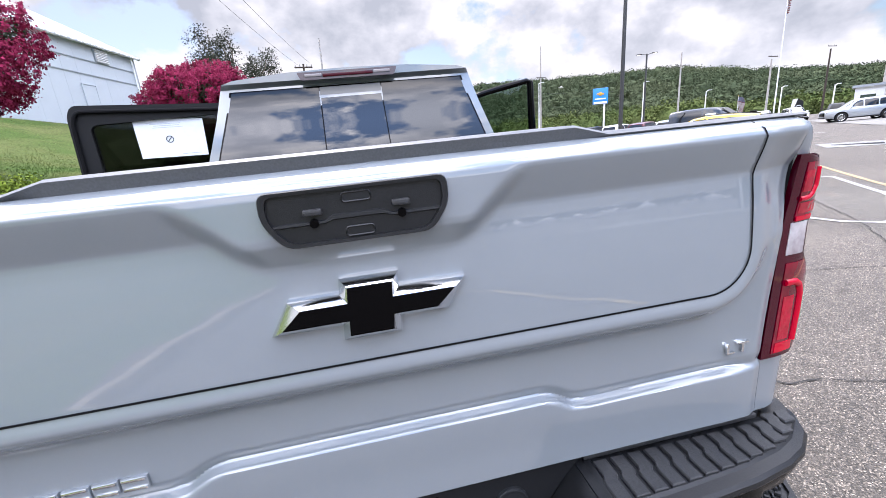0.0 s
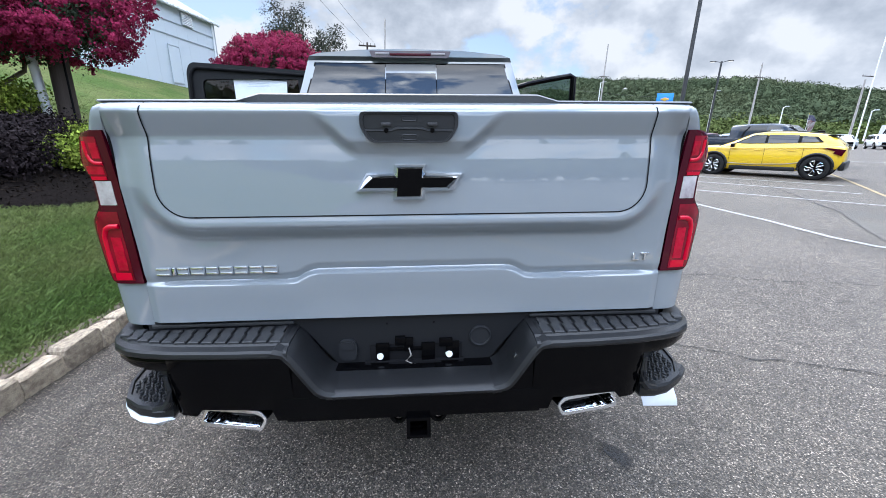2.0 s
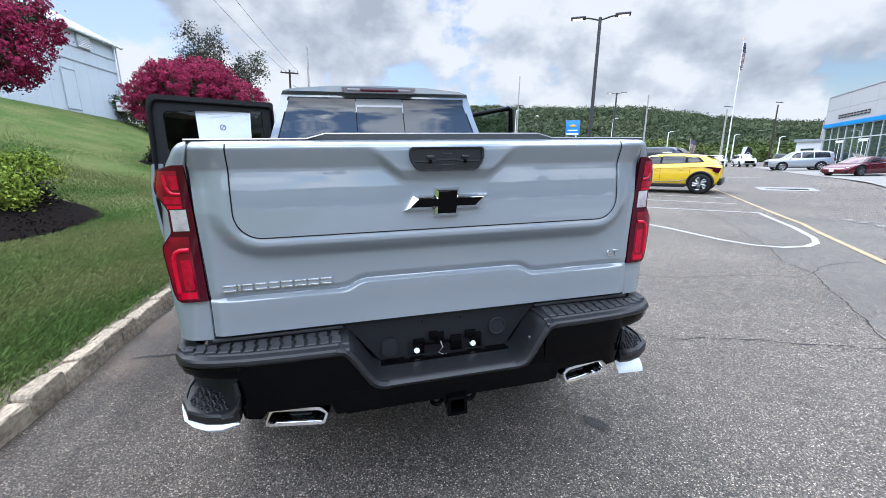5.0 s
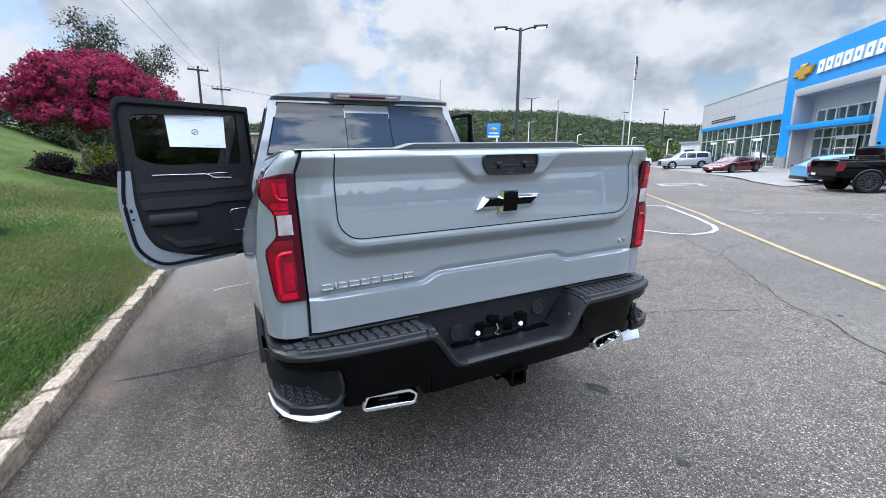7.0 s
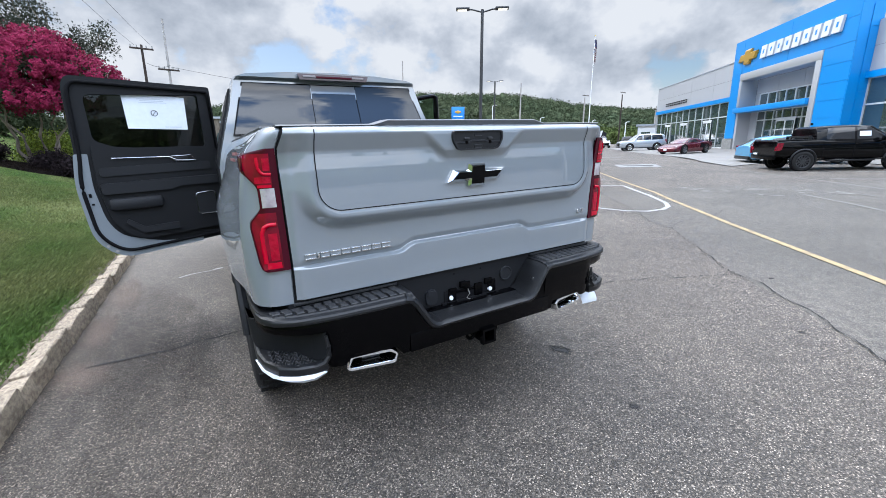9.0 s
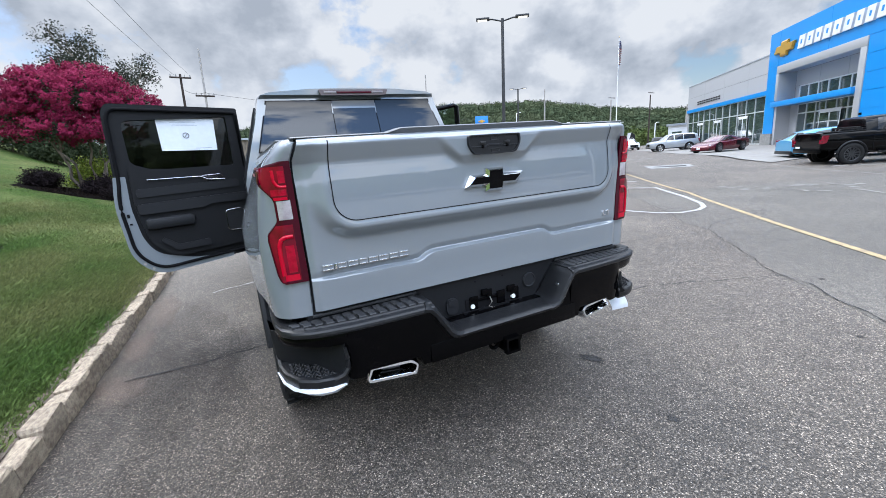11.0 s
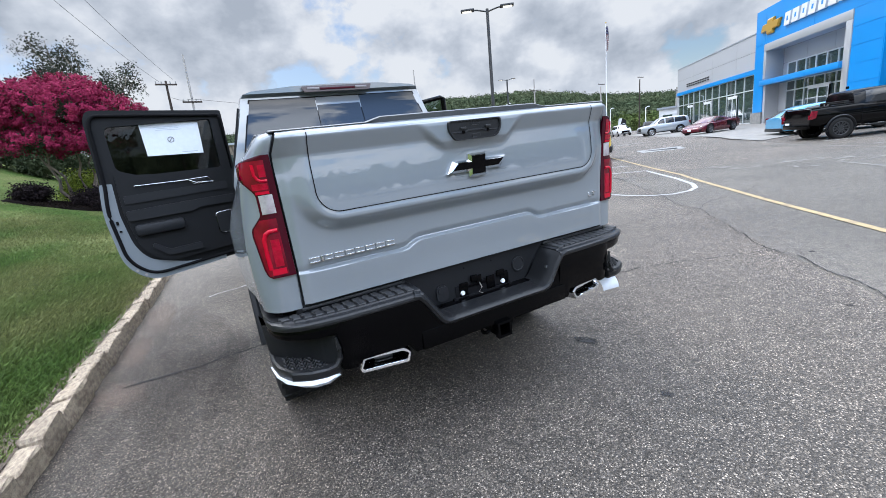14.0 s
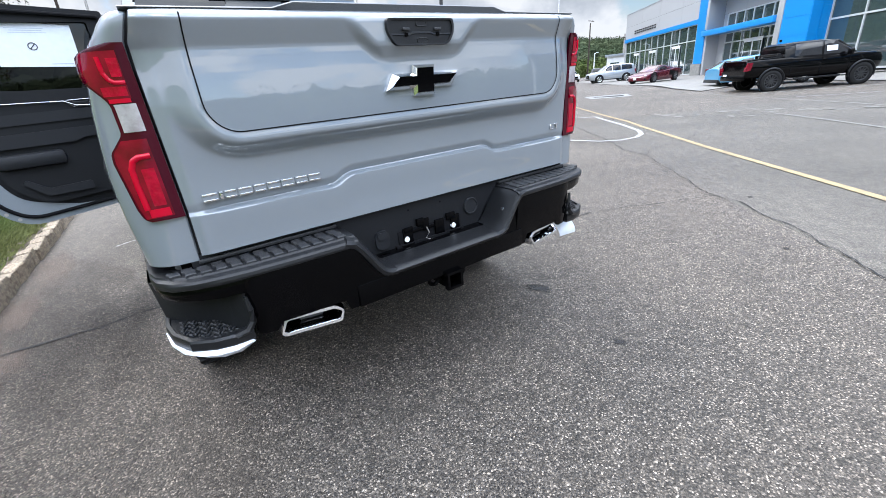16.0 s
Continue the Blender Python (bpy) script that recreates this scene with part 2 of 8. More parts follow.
M["lens_bright"] = material("bright_red_guide", (0.45, 0.0, 0.018), 0.15, spec=0.15, coat=0.4)
M["lens_clear"] = material("clear_lens", (0.66, 0.62, 0.64), 0.10, 0.35, coat=1.0, var=1.0, scale=17, color2=(0.34, 0.29, 0.31), fine=0.10, fine_scale=70)
M["dull_clear"] = material("dull_clear_lens", (0.24, 0.215, 0.22), 0.3, coat=0.4)
M["white_plastic"] = material("white_plastic", (0.8, 0.82, 0.84), 0.4)
M["paper"] = material("white_paper", (0.72, 0.76, 0.82), 0.7, fine=0.03, fine_scale=30, var=0.2, scale=3, color2=(0.62, 0.66, 0.74))
M["ink"] = material("dark_ink", (0.03, 0.03, 0.04), 0.6)
M["ink_pale"] = material("pale_ink", (0.42, 0.46, 0.52), 0.6)
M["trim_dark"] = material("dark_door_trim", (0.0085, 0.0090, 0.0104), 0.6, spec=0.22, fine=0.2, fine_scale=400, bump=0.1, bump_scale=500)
M["trim_mid"] = material("charcoal_door_trim", (0.0130, 0.0138, 0.0158), 0.55, spec=0.25, fine=0.2, fine_scale=400, bump=0.12, bump_scale=500)
M["asphalt"] = asphalt_material("asphalt", 172, (0.842, 0.680), 0.028, 0.58)
M["old_asphalt"] = asphalt_material("smooth_old_asphalt", 190, (0.885, 0.735), 0.07, 0.32)
M["line_white"] = material("white_line_paint", (0.34, 0.34, 0.33), 0.7, var=0.9, scale=9, color2=(0.21, 0.21, 0.20), fine=0.3, fine_scale=110)
M["line_yellow"] = material("yellow_line_paint", (0.34, 0.258, 0.125), 0.8, var=1.0, scale=7, color2=(0.22, 0.17, 0.10), fine=0.3, fine_scale=110)
M["line_faded"] = material("faded_white_field", (0.25, 0.25, 0.24), 0.8, var=1.0, scale=5, color2=(0.17, 0.17, 0.165), fine=0.3, fine_scale=110)
M["line_worn"] = material("worn_line_paint", (0.200, 0.192, 0.165), 0.8, var=1.0, scale=12, color2=(0.110, 0.106, 0.098), fine=0.3, fine_scale=90)
M["crack"] = material("asphalt_crack", (0.022, 0.021, 0.020), 0.95, fine=0.4, fine_scale=60)
M["kerb"] = material("granite_kerb", (0.37, 0.305, 0.220), 0.85, var=1.0, scale=6, color2=(0.185, 0.142, 0.105), fine=0.4, fine_scale=70, per_object=0.16, bump=0.6, bump_scale=45)
M["lawn"] = material("lawn", (0.052, 0.084, 0.022), 0.95, spec=0.03, var=1.0, scale=1.1, color2=(0.093, 0.107, 0.040), fine=0.4, fine_scale=26, bump=0.6, bump_scale=30, stretch=(1, 0.35, 1))
M["blade"] = material("grass_blade", (0.072, 0.122, 0.028), 0.6, spec=0.15, per_island=0.45, var=1.0, scale=1.1, color2=(0.152, 0.165, 0.060), stretch=(1, 0.35, 1))
M["soil"] = material("bare_soil", (0.13, 0.095, 0.07), 0.95, var=1.0, scale=6, color2=(0.07, 0.055, 0.042), fine=0.4, fine_scale=60, bump=0.6, bump_scale=60)
M["soft_brown"] = soft_stain("soft_brown_dirt", (0.026, 0.019, 0.014), 0.30)
M["mulch"] = material("dark_mulch", (0.0075, 0.006, 0.0055), 0.95, spec=0.02, fine=0.5, fine_scale=40, bump=0.9, bump_scale=50)
M["chip"] = material("mulch_chip", (0.013, 0.0095, 0.0075), 0.9, spec=0.03, per_island=0.7)
M["bark"] = material("bark", (0.20, 0.165, 0.125), 0.9, var=0.8, scale=4, color2=(0.06, 0.05, 0.04), bump=0.7, bump_scale=25, stretch=(1, 1, 0.25))
M["pole_wood"] = material("weathered_pole", (0.038, 0.030, 0.026), 0.9, spec=0.1, var=0.8, scale=6, color2=(0.070, 0.057, 0.050), bump=0.6, bump_scale=40, stretch=(1, 1, 0.08))
M["myrtle"] = material("crape_myrtle_blossom", (0.32, 0.032, 0.088), 0.8, spec=0.05, per_island=0.2, var=1.0, scale=4.5, color2=(0.17, 0.014, 0.046))
M["myrtle_leaf"] = material("myrtle_leaf", (0.035, 0.05, 0.028), 0.7, spec=0.15, per_island=0.4)
M["dark_leaf"] = material("dark_tree_leaf", (0.028, 0.034, 0.022), 0.7, spec=0.15, per_island=0.4)
M["lime_leaf"] = material("lime_shrub_leaf", (0.125, 0.185, 0.024), 0.7, spec=0.1, per_island=0.6, var=0.8, scale=3, color2=(0.23, 0.27, 0.040))
M["purple_leaf"] = material("dark_shrub_leaf", (0.017, 0.0125, 0.0135), 0.8, spec=0.06, per_island=0.5)
M["wood_leaf"] = material("woodland_leaf", (0.052, 0.076, 0.026), 0.9, spec=0.02, per_island=0.4, var=1.0, scale=0.05, color2=(0.088, 0.106, 0.036), fine=0.25, fine_scale=0.8)
M["hill_leaf"] = material("hillside_leaf", (0.048, 0.065, 0.036), 0.9, spec=0.02, per_island=0.3, var=1.0, scale=0.03, color2=(0.072, 0.086, 0.048), fine=0.25, fine_scale=0.7)
M["hill_soil"] = material("woodland_floor", (0.028, 0.045, 0.018), 0.95, var=0.8, scale=0.05, color2=(0.05, 0.07, 0.025))
M["siding"] = material("white_metal_siding", (0.48, 0.525, 0.57), 0.55, var=0.3, scale=0.8, color2=(0.40, 0.445, 0.49), fine=0.03)
M["siding_trim"] = material("grey_trim", (0.30, 0.33, 0.36), 0.6)
M["roof_metal"] = material("pale_metal_roof", (0.55, 0.57, 0.58), 0.5, var=0.3, scale=1.0, color2=(0.44, 0.46, 0.47))
M["blue"] = material("blue_panel", (0.002, 0.228, 0.62), 0.35, coat=0.3, var=0.2, scale=0.6, color2=(0.003, 0.205, 0.56))
M["panel"] = material("grey_panel", (0.42, 0.43, 0.45), 0.45, 0.2, var=0.2, scale=0.5, color2=(0.38, 0.39, 0.41))
M["panel_light"] = material("silver_panel", (0.42, 0.43, 0.44), 0.4, 0.3, var=0.15, scale=0.7)
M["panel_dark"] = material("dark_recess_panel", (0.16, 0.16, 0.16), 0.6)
M["store_glass"] = material("storefront_glass", (0.035, 0.055, 0.058), 0.03, spec=1.0, coat=0.6)
M["mullion"] = material("aluminium_mullion", (0.62, 0.64, 0.65), 0.4, 0.4)
M["sign_white"] = material("white_sign", (0.70, 0.71, 0.72), 0.4, var=0.2, scale=2)
M["rim_dark"] = material("dark_grey_rim", (0.16, 0.163, 0.17), 0.3, 0.6)
M["sign_blue"] = material("blue_sign", (0.01, 0.20, 0.62), 0.4)
M["gold"] = material("gold_sign", (0.52, 0.31, 0.05), 0.35, 0.4)
M["concrete"] = material("concrete", (0.205, 0.196, 0.180), 0.9, var=0.8, scale=1.4, color2=(0.160, 0.152, 0.140), fine=0.15, fine_scale=60)
M["stone"] = material("stone_base", (0.25, 0.25, 0.24), 0.8, var=0.7, scale=5, color2=(0.15, 0.15, 0.15))
M["steel_dark"] = material("dark_bronze_steel", (0.035, 0.036, 0.038), 0.5, 0.3)
M["steel_white"] = material("white_steel", (0.72, 0.73, 0.74), 0.45)
M["steel_grey"] = material("weathered_grey_pole", (0.36, 0.34, 0.32), 0.8, var=0.5, scale=3)
M["led"] = material("lamp_lens", (0.85, 0.84, 0.78), 0.3, emit=((1.0, 0.93, 0.78), 0.7))
M["wire"] = material("wire", (0.02, 0.02, 0.022), 0.6)
M["yellow"] = material("yellow_car_paint", (0.66, 0.43, 0.006), 0.3, 0.0, coat=1.0)
M["car_black"] = material("black_car_paint", (0.0016, 0.0016, 0.0020), 0.05, spec=0.22)
M["car_silver"] = material("silver_car_paint", (0.42, 0.45, 0.48), 0.3, 0.5, coat=1.0)
M["car_red"] = material("dark_red_car_paint", (0.080, 0.002, 0.009), 0.25, 0.2, coat=0.5)
M["car_blue"] = material("light_blue_car_paint", (0.055, 0.28, 0.50), 0.3, 0.1, coat=1.0)
M["car_white"] = material("white_car_paint", (0.78, 0.79, 0.80), 0.35, coat=1.0)
M["car_navy"] = material("navy_car_paint", (0.012, 0.018, 0.030), 0.2, 0.1, coat=0.4)
M["flag_red"] = material("flag_red", (0.20, 0.075, 0.075), 0.8)
M["flag_blue"] = material("flag_blue", (0.12, 0.12, 0.19), 0.8)
M["flag_white"] = material("flag_white", (0.5, 0.5, 0.5), 0.8)


# ---- mesh helpers ----
def finish(name, bm, mat, parent=None, label="", smooth=None):
    bmesh.ops.recalc_face_normals(bm, faces=bm.faces)
    me = bpy.data.meshes.new(name)
    bm.to_mesh(me)
    bm.free()
    me.materials.append(mat)
    if smooth is not None:
        for p in me.polygons:
            p.use_smooth = True
        me.set_sharp_from_angle(angle=radians(smooth))
    ob = new(name, me)
    if parent:
        ob.parent = parent
    if label:
        ob["label"] = label
    return ob


def part(name, bm, material_, parent, label="", smooth=35):
    return finish(name, bm, material_, parent, label, smooth)


def thing(name, label, category, m=None, group="", kind=""):
    ob = new(name)
    ob.empty_display_size = 0.2
    if m is not None:
        ob.matrix_world = m
    return tagged(ob, label, category, group, kind)


def data_ob(name, verts, faces, mat, parent=None, label="", smooth=None, kind="", category=""):
    me = bpy.data.meshes.new(name)
    me.from_pydata([tuple(v) for v in verts], [], faces)
    me.materials.append(mat)
    if smooth is not None:
        for p in me.polygons:
            p.use_smooth = True
        me.set_sharp_from_angle(angle=radians(smooth))
    me.update()
    ob = new(name, me)
    if parent:
        ob.parent = parent
    if kind or category:
        return tagged(ob, label, category, "", kind)
    return tagged(ob, label)


def box(bm, c, s, bevel=0.0, rot=None, seg=2):
    m = Matrix.Translation(c) @ (rot or Matrix.Identity(4)) @ Matrix.Diagonal((s[0], s[1], s[2], 1))
    r = bmesh.ops.create_cube(bm, size=1.0, matrix=m)
    if bevel:
        es = list({e for v in r["verts"] for e in v.link_edges})
        bmesh.ops.bevel(bm, geom=es, offset=bevel, segments=seg, affect="EDGES", profile=0.5)
    return bm


def cyl(bm, a, b, r1, r2=None, n=20, caps=True):
    a, b = Vector(a), Vector(b)
    d = b - a
    m = Matrix.Translation((a + b) / 2) @ d.to_track_quat("Z", "Y").to_matrix().to_4x4()
    bmesh.ops.create_cone(bm, cap_ends=caps, segments=n, radius1=r1, radius2=r1 if r2 is None else r2, depth=d.length, matrix=m)
    return bm


def loft(bm, rings, closed=True, caps=True):
    vs = [[bm.verts.new(p) for p in r] for r in rings]
    k = len(rings[0])
    for i in range(len(vs) - 1):
        for j in range(k if closed else k - 1):
            try:
                bm.faces.new((vs[i][j], vs[i][(j + 1) % k], vs[i + 1][(j + 1) % k], vs[i + 1][j]))
            except ValueError:
                pass
    if caps and closed:
        bm.faces.new(list(reversed(vs[0])))
        bm.faces.new(vs[-1])
    return bm


def prism(bm, outline, a, b, axis="y"):
    """An outline extruded between a and b along an axis; outline in the two other axes."""
    def at(p, v):
        return {"y": (p[0], v, p[1]), "z": (p[0], p[1], v), "x": (v, p[0], p[1])}[axis]
    return loft(bm, [[at(p, a) for p in outline], [at(p, b) for p in outline]])


def rounded(outline, r, n=4):
    """A polygon with rounded corners."""
    out = []
    k = len(outline)
    rs = r if isinstance(r, (list, tuple)) else [r] * k
    for i in range(k):
        p, a_, b_ = Vector(outline[i]), Vector(outline[i - 1]), Vector(outline[(i + 1) % k])
        da, db = (a_ - p), (b_ - p)
        t = min(rs[i], da.length * 0.48, db.length * 0.48)
        if t < 1e-5:
            out.append(tuple(p)); continue
        p0, p1 = p + da.normalized() * t, p + db.normalized() * t
        for j in range(n + 1):
            s = j / n
            q = p0 * (1 - s) ** 2 + p * 2 * s * (1 - s) + p1 * s * s
            out.append(tuple(q))
    return out


def tube(bm, pts, r, n=8, closed=False):
    pts = [Vector(p) for p in pts]
    rings = []
    for i, p in enumerate(pts):
        if closed:
            d = pts[(i + 1) % len(pts)] - pts[i - 1]
        else:
            d = pts[min(i + 1, len(pts) - 1)] - pts[max(i - 1, 0)]
        q = d.to_track_quat("Z", "Y")
        rr = r[i] if isinstance(r, (list, tuple)) else r
        rings.append([p + q @ Vector((rr * math.cos(2 * math.pi * k / n), rr * math.sin(2 * math.pi * k / n), 0)) for k in range(n)])
    if closed:
        rings.append(rings[0])
        return loft(bm, rings, True, False)
    return loft(bm, rings)


def smoothstep(v, a0=0.0, a1=1.0):
    t = np.clip((np.asarray(v, float) - a0) / (a1 - a0), 0, 1)
    return t * t * (3 - 2 * t)


def lot_z(x, y):
    """Height of the lot: level by the kerb, a little crowned further up, falling off towards the stalls."""
    return float(0.14 * smoothstep(y, 4.5, 12) * (1 - smoothstep(x, 22, 34)) - 0.1 * smoothstep(x, 12, 20) * (1 - smoothstep(y, 6, 12)))


def lawn_z(x, y=0.0):
    d = max(0.0, -2.32 - x)
    base = 0.13 + 0.22 * d + 0.012 * d * d
    if d > 12:
        base = 0.13 + 0.22 * 12 + 0.012 * 144 + 0.1 * (d - 12)
    fade = float(1 - 0.5 * smoothstep(y, 33, 60))
    return 0.13 + (base - 0.13) * fade

# ---- ground, kerb, lawn, lines ----
def build_ground():
    rs = [0, 1, 2, 3, 4, 5, 6, 7, 8, 9, 10, 11, 12, 13, 14, 15, 16, 18, 20, 25, 30, 40, 60, 90, 150, 300, 700, 1500, 4000]
    n = 72
    verts, faces = [], []
    for r in rs:
        for k in range(n):
            x, y = r * math.cos(2 * math.pi * k / n), r * math.sin(2 * math.pi * k / n)
            verts.append((x, y, lot_z(x, y)))
    for i in range(len(rs) - 1):
        for k in range(n):
            faces.append((i * n + k, (i + 1) * n + k, (i + 1) * n + (k + 1) % n, i * n + (k + 1) % n))
    data_ob("ground", verts, faces, M["asphalt"], label="worn grey asphalt parking lot with pale stone chips", smooth=60, kind="structure", category="ground")


build_ground()


def build_lawn():
    xs = [-2.30 - 0.25 * k for k in range(24)] + [-8.5 - 1.0 * k for k in range(14)] + [-24, -30, -45, -80]
    ys = [-30, -20, -12, -8] + [-6 + 0.5 * k for k in range(60)] + [24 + 2.0 * k for k in range(14)] + [60, 90, 140]
    verts, faces = [], []
    for y in ys:
        for i, x in enumerate(xs):
            verts.append((x, y, lawn_z(x, y) + (0.03 * noise.noise((x * 0.5, y * 0.5, 0)) if i else -0.02)))
    w = len(xs)
    for j in range(len(ys) - 1):
        for i in range(w - 1):
            faces.append((j * w + i, (j + 1) * w + i, (j + 1) * w + i + 1, j * w + i + 1))
    data_ob("lawn", verts, faces, M["lawn"], label="mown green lawn rising from the kerb", smooth=60, kind="structure", category="lawn")


build_lawn()


def strip(name, pts, width, mat, label, category, lift=0.004, jitter=0.0, taper=False, parent=None):
    """A flat ribbon on the lot along a line of points in plan."""
    rnd = random.Random(name + str(pts[0]))
    line = [Vector(pts[0])]
    for a_, b_ in zip(pts, pts[1:]):
        a_, b_ = Vector(a_), Vector(b_)
        k = max(1, int((b_ - a_).length / (0.045 if jitter else 0.5)))
        for j in range(1, k + 1):
            line.append(a_.lerp(b_, j / k))
    drift = 0.0
    verts = []
    for i, p in enumerate(line):
        d = (line[min(i + 1, len(line) - 1)] - line[max(i - 1, 0)]).normalized()
        nrm = Vector((-d.y, d.x))
        drift = drift * 0.85 + rnd.uniform(-1, 1) * jitter
        w = width * (rnd.uniform(0.35, 1.3) if jitter else 1)
        if taper:
            w *= 0.25 + 0.75 * math.sin(math.pi * (i + 0.5) / len(line)) ** 0.5
        for s in (-0.5, 0.5):
            q = p + nrm * (drift + s * w)
            verts.append((q.x, q.y, lot_z(q.x, q.y) + lift + 0.003))
    faces = [(2 * i, 2 * i + 1, 2 * i + 3, 2 * i + 2) for i in range(len(line) - 1)]
    return data_ob(name, verts, faces, mat, parent, label, kind="structure", category=category)


def blot(name, c, rx, ry, turn, mat, label, lift=0.004):
    """A soft-edged patch on the lot, a disc of radius 1 scaled to its size."""
    n = 28
    verts = [(0, 0, 0)] + [(1.15 * math.cos(2 * math.pi * k / n), 1.15 * math.sin(2 * math.pi * k / n), 0) for k in range(n)]
    ob = data_ob(name, verts, [(0, k + 1, (k + 1) % n + 1) for k in range(n)], mat, None, label, kind="structure", category="stain")
    ob.matrix_world = Matrix.Translation((c[0], c[1], lot_z(*c) + lift)) @ Matrix.Rotation(turn, 4, "Z") @ Matrix.Diagonal((rx, ry, 1, 1))
    return ob


WL = "faded white parking line painted on the asphalt"
strip("lot_line", [(-1.55, 3.95), (-1.42, 4.03), (-1.25, 4.05), (-1.08, 4.12)], 0.038, M["line_white"], "short crooked white paint mark on the asphalt", "line", jitter=0.006)
strip("lot_line", [(7.6, 13.4), (10.25, 10.76), (11.91, 9.08)], 0.1, M["line_white"], WL, "line")
strip("lot_line", [(6.0, 12.7), (8.96, 9.78), (10.95, 7.8)], 0.1, M["line_white"], WL, "line")
strip("lot_line", [(5.0, 10.8), (7.74, 8.28), (9.85, 6.32), (8.51, 4.57), (7.65, 3.62), (7.2, 3.29), (6.83, 3.17), (6.4, 3.22), (6.15, 3.5), (6.06, 4.0), (6.14, 5.24), (5.93, 7.63), (5.2, 9.6)], 0.095,
      M["line_white"], "white painted island outline with a rounded end", "line", lift=0.005)
strip("lot_line", [(15.5, 13.2), (14.35, 11.7), (9.15, 4.85), (8.29, 3.95), (6.16, 1.56), (4.38, -0.56), (0.6, -5.0)], 0.09, M["line_yellow"], "long faded yellow lane line", "line", lift=0.006)
strip("lot_line", [(22.6, 19.5), (24.5, 17.3)], 0.3, M["line_white"], WL, "line")
strip("lot_line", [(20.6, 21.0), (22.3, 19.2)], 0.25, M["line_white"], WL, "line")
strip("lot_line", [(18.3, 5.70), (19.74, 4.0), (20.95, 2.40), (23.4, -0.8)], 0.1, M["line_white"], WL, "line")
strip("lot_line", [(15.87, 3.36), (16.65, 2.52), (17.45, 1.72), (20.6, -2.0)], 0.1, M["line_white"], WL, "line")
strip("lot_line", [(19.0, 7.55), (14.89, 3.21), (12.54, 0.86), (9.0, -3.0)], 0.09, M["line_worn"], "worn pale joint between lot and stalls", "line")
WP = "worn pale paint traces on the asphalt"
rp = random.Random(8)
for k in range(30):
    near = k % 3 == 0
    t_ = rp.uniform(0, 1)
    cx_, cy_ = (10.35 + rp.uniform(-0.35, 0.3), 5.0 - 2.6 * t_) if near else (11.45 + 0.3 * t_ + rp.uniform(-0.4, 0.35), 3.5 - 2.9 * t_)
    ln_ = rp.uniform(0.12, 0.45)
    strip("lot_line", [(cx_, cy_), (cx_ + 0.55 * ln_, cy_ + 0.6 * ln_)], rp.uniform(0.10, 0.28), M["line_worn"], WP, "line", lift=0.004 + 0.0002 * k, jitter=0.03, taper=True)
strip("lot_line", [(11.0, 2.40), (9.76, 1.05), (8.82, 0.12), (7.2, -1.8)], 0.08, M["line_worn"], WL, "line", lift=0.006)
# drain in its painted field
def build_drain():
    q = [(16.6, 11.85), (18.2, 10.67), (17.1, 9.62), (15.4, 10.55)]
    data_ob("drain_field", [(x, y, lot_z(x, y) + 0.010) for x, y in q], [(0, 1, 2, 3)], M["line_faded"], None,
            "white painted field round a storm drain", kind="structure", category="road marking")
    root = thing("storm_drain", "dark iron storm drain grate in the asphalt", "drain",
                 Matrix.Translation((16.82, 10.67, lot_z(16.82, 10.67) + 0.014)) @ Matrix.Rotation(radians(-52), 4, "Z"))
    bm = bmesh.new()
    box(bm, (0, 0, 0), (1.3, 0.5, 0.012), 0.003)
    part("grate_frame", bm, M["steel_dark"], root)
    for k in range(11):
        bm = bmesh.new()
        box(bm, (-0.55 + 0.11 * k, 0, 0.011), (0.05, 0.42, 0.012), 0.003)
        part("grate_bar", bm, M["stone"], root)
build_drain()
# the older, smoother surface beyond the long crack
def build_old_lot():
    edge = [(8.3, 6.0), (7.24, 4.62), (6.35, 3.5), (5.54, 2.65), (5.25, 2.05), (4.37, 1.13), (3.63, 0.39), (3.17, -0.26), (2.5, -0.99), (1.9, -1.6), (0.5, -3.2), (-2.0, -6.0)]
    verts, faces = [], []
    n = 70
    edge = [tuple(Vector(a_).lerp(Vector(b_), k / 4)) for a_, b_ in zip(edge, edge[1:]) for k in range(4)] + [edge[-1]]
    for x, y in edge:
        for k in range(n):
            t = (k / (n - 1)) ** 1.4
            px, py = x + 26 * t, y - 16 * t + (3.0 * t if y > 5 else 0)
            verts.append((px, py, lot_z(px, py) + 0.0015))
    for j in range(len(edge) - 1):
        for k in range(n - 1):
            faces.append((j * n + k, (j + 1) * n + k, (j + 1) * n + k + 1, j * n + k + 1))
    data_ob("old_asphalt", verts, faces, M["old_asphalt"], None, "older smoother grey asphalt of the drive lane", smooth=60, kind="structure", category="road")


build_old_lot()
CR = "irregular dark crack in the asphalt"
strip("crack", [(1.2, 1.42), (1.8, 1.21), (2.05, 1.11), (2.23, 0.98), (2.43, 0.98), (2.63, 0.87), (2.8, 0.78), (3.05, 0.63), (3.33, 0.52), (3.63, 0.39)], 0.011, M["crack"], CR, "crack", jitter=0.012)
strip("crack", [(8.15, 5.79), (7.24, 4.62), (6.77, 4.02), (6.35, 3.5), (5.54, 2.65), (5.25, 2.05), (4.66, 1.51), (4.37, 1.13), (3.9, 0.69), (3.63, 0.39), (3.5, 0.13), (3.17, -0.26), (3.04, -0.46), (2.75, -0.74), (2.5, -0.99), (1.9, -1.6)],
      0.012, M["crack"], CR, "crack", jitter=0.014, lift=0.005)
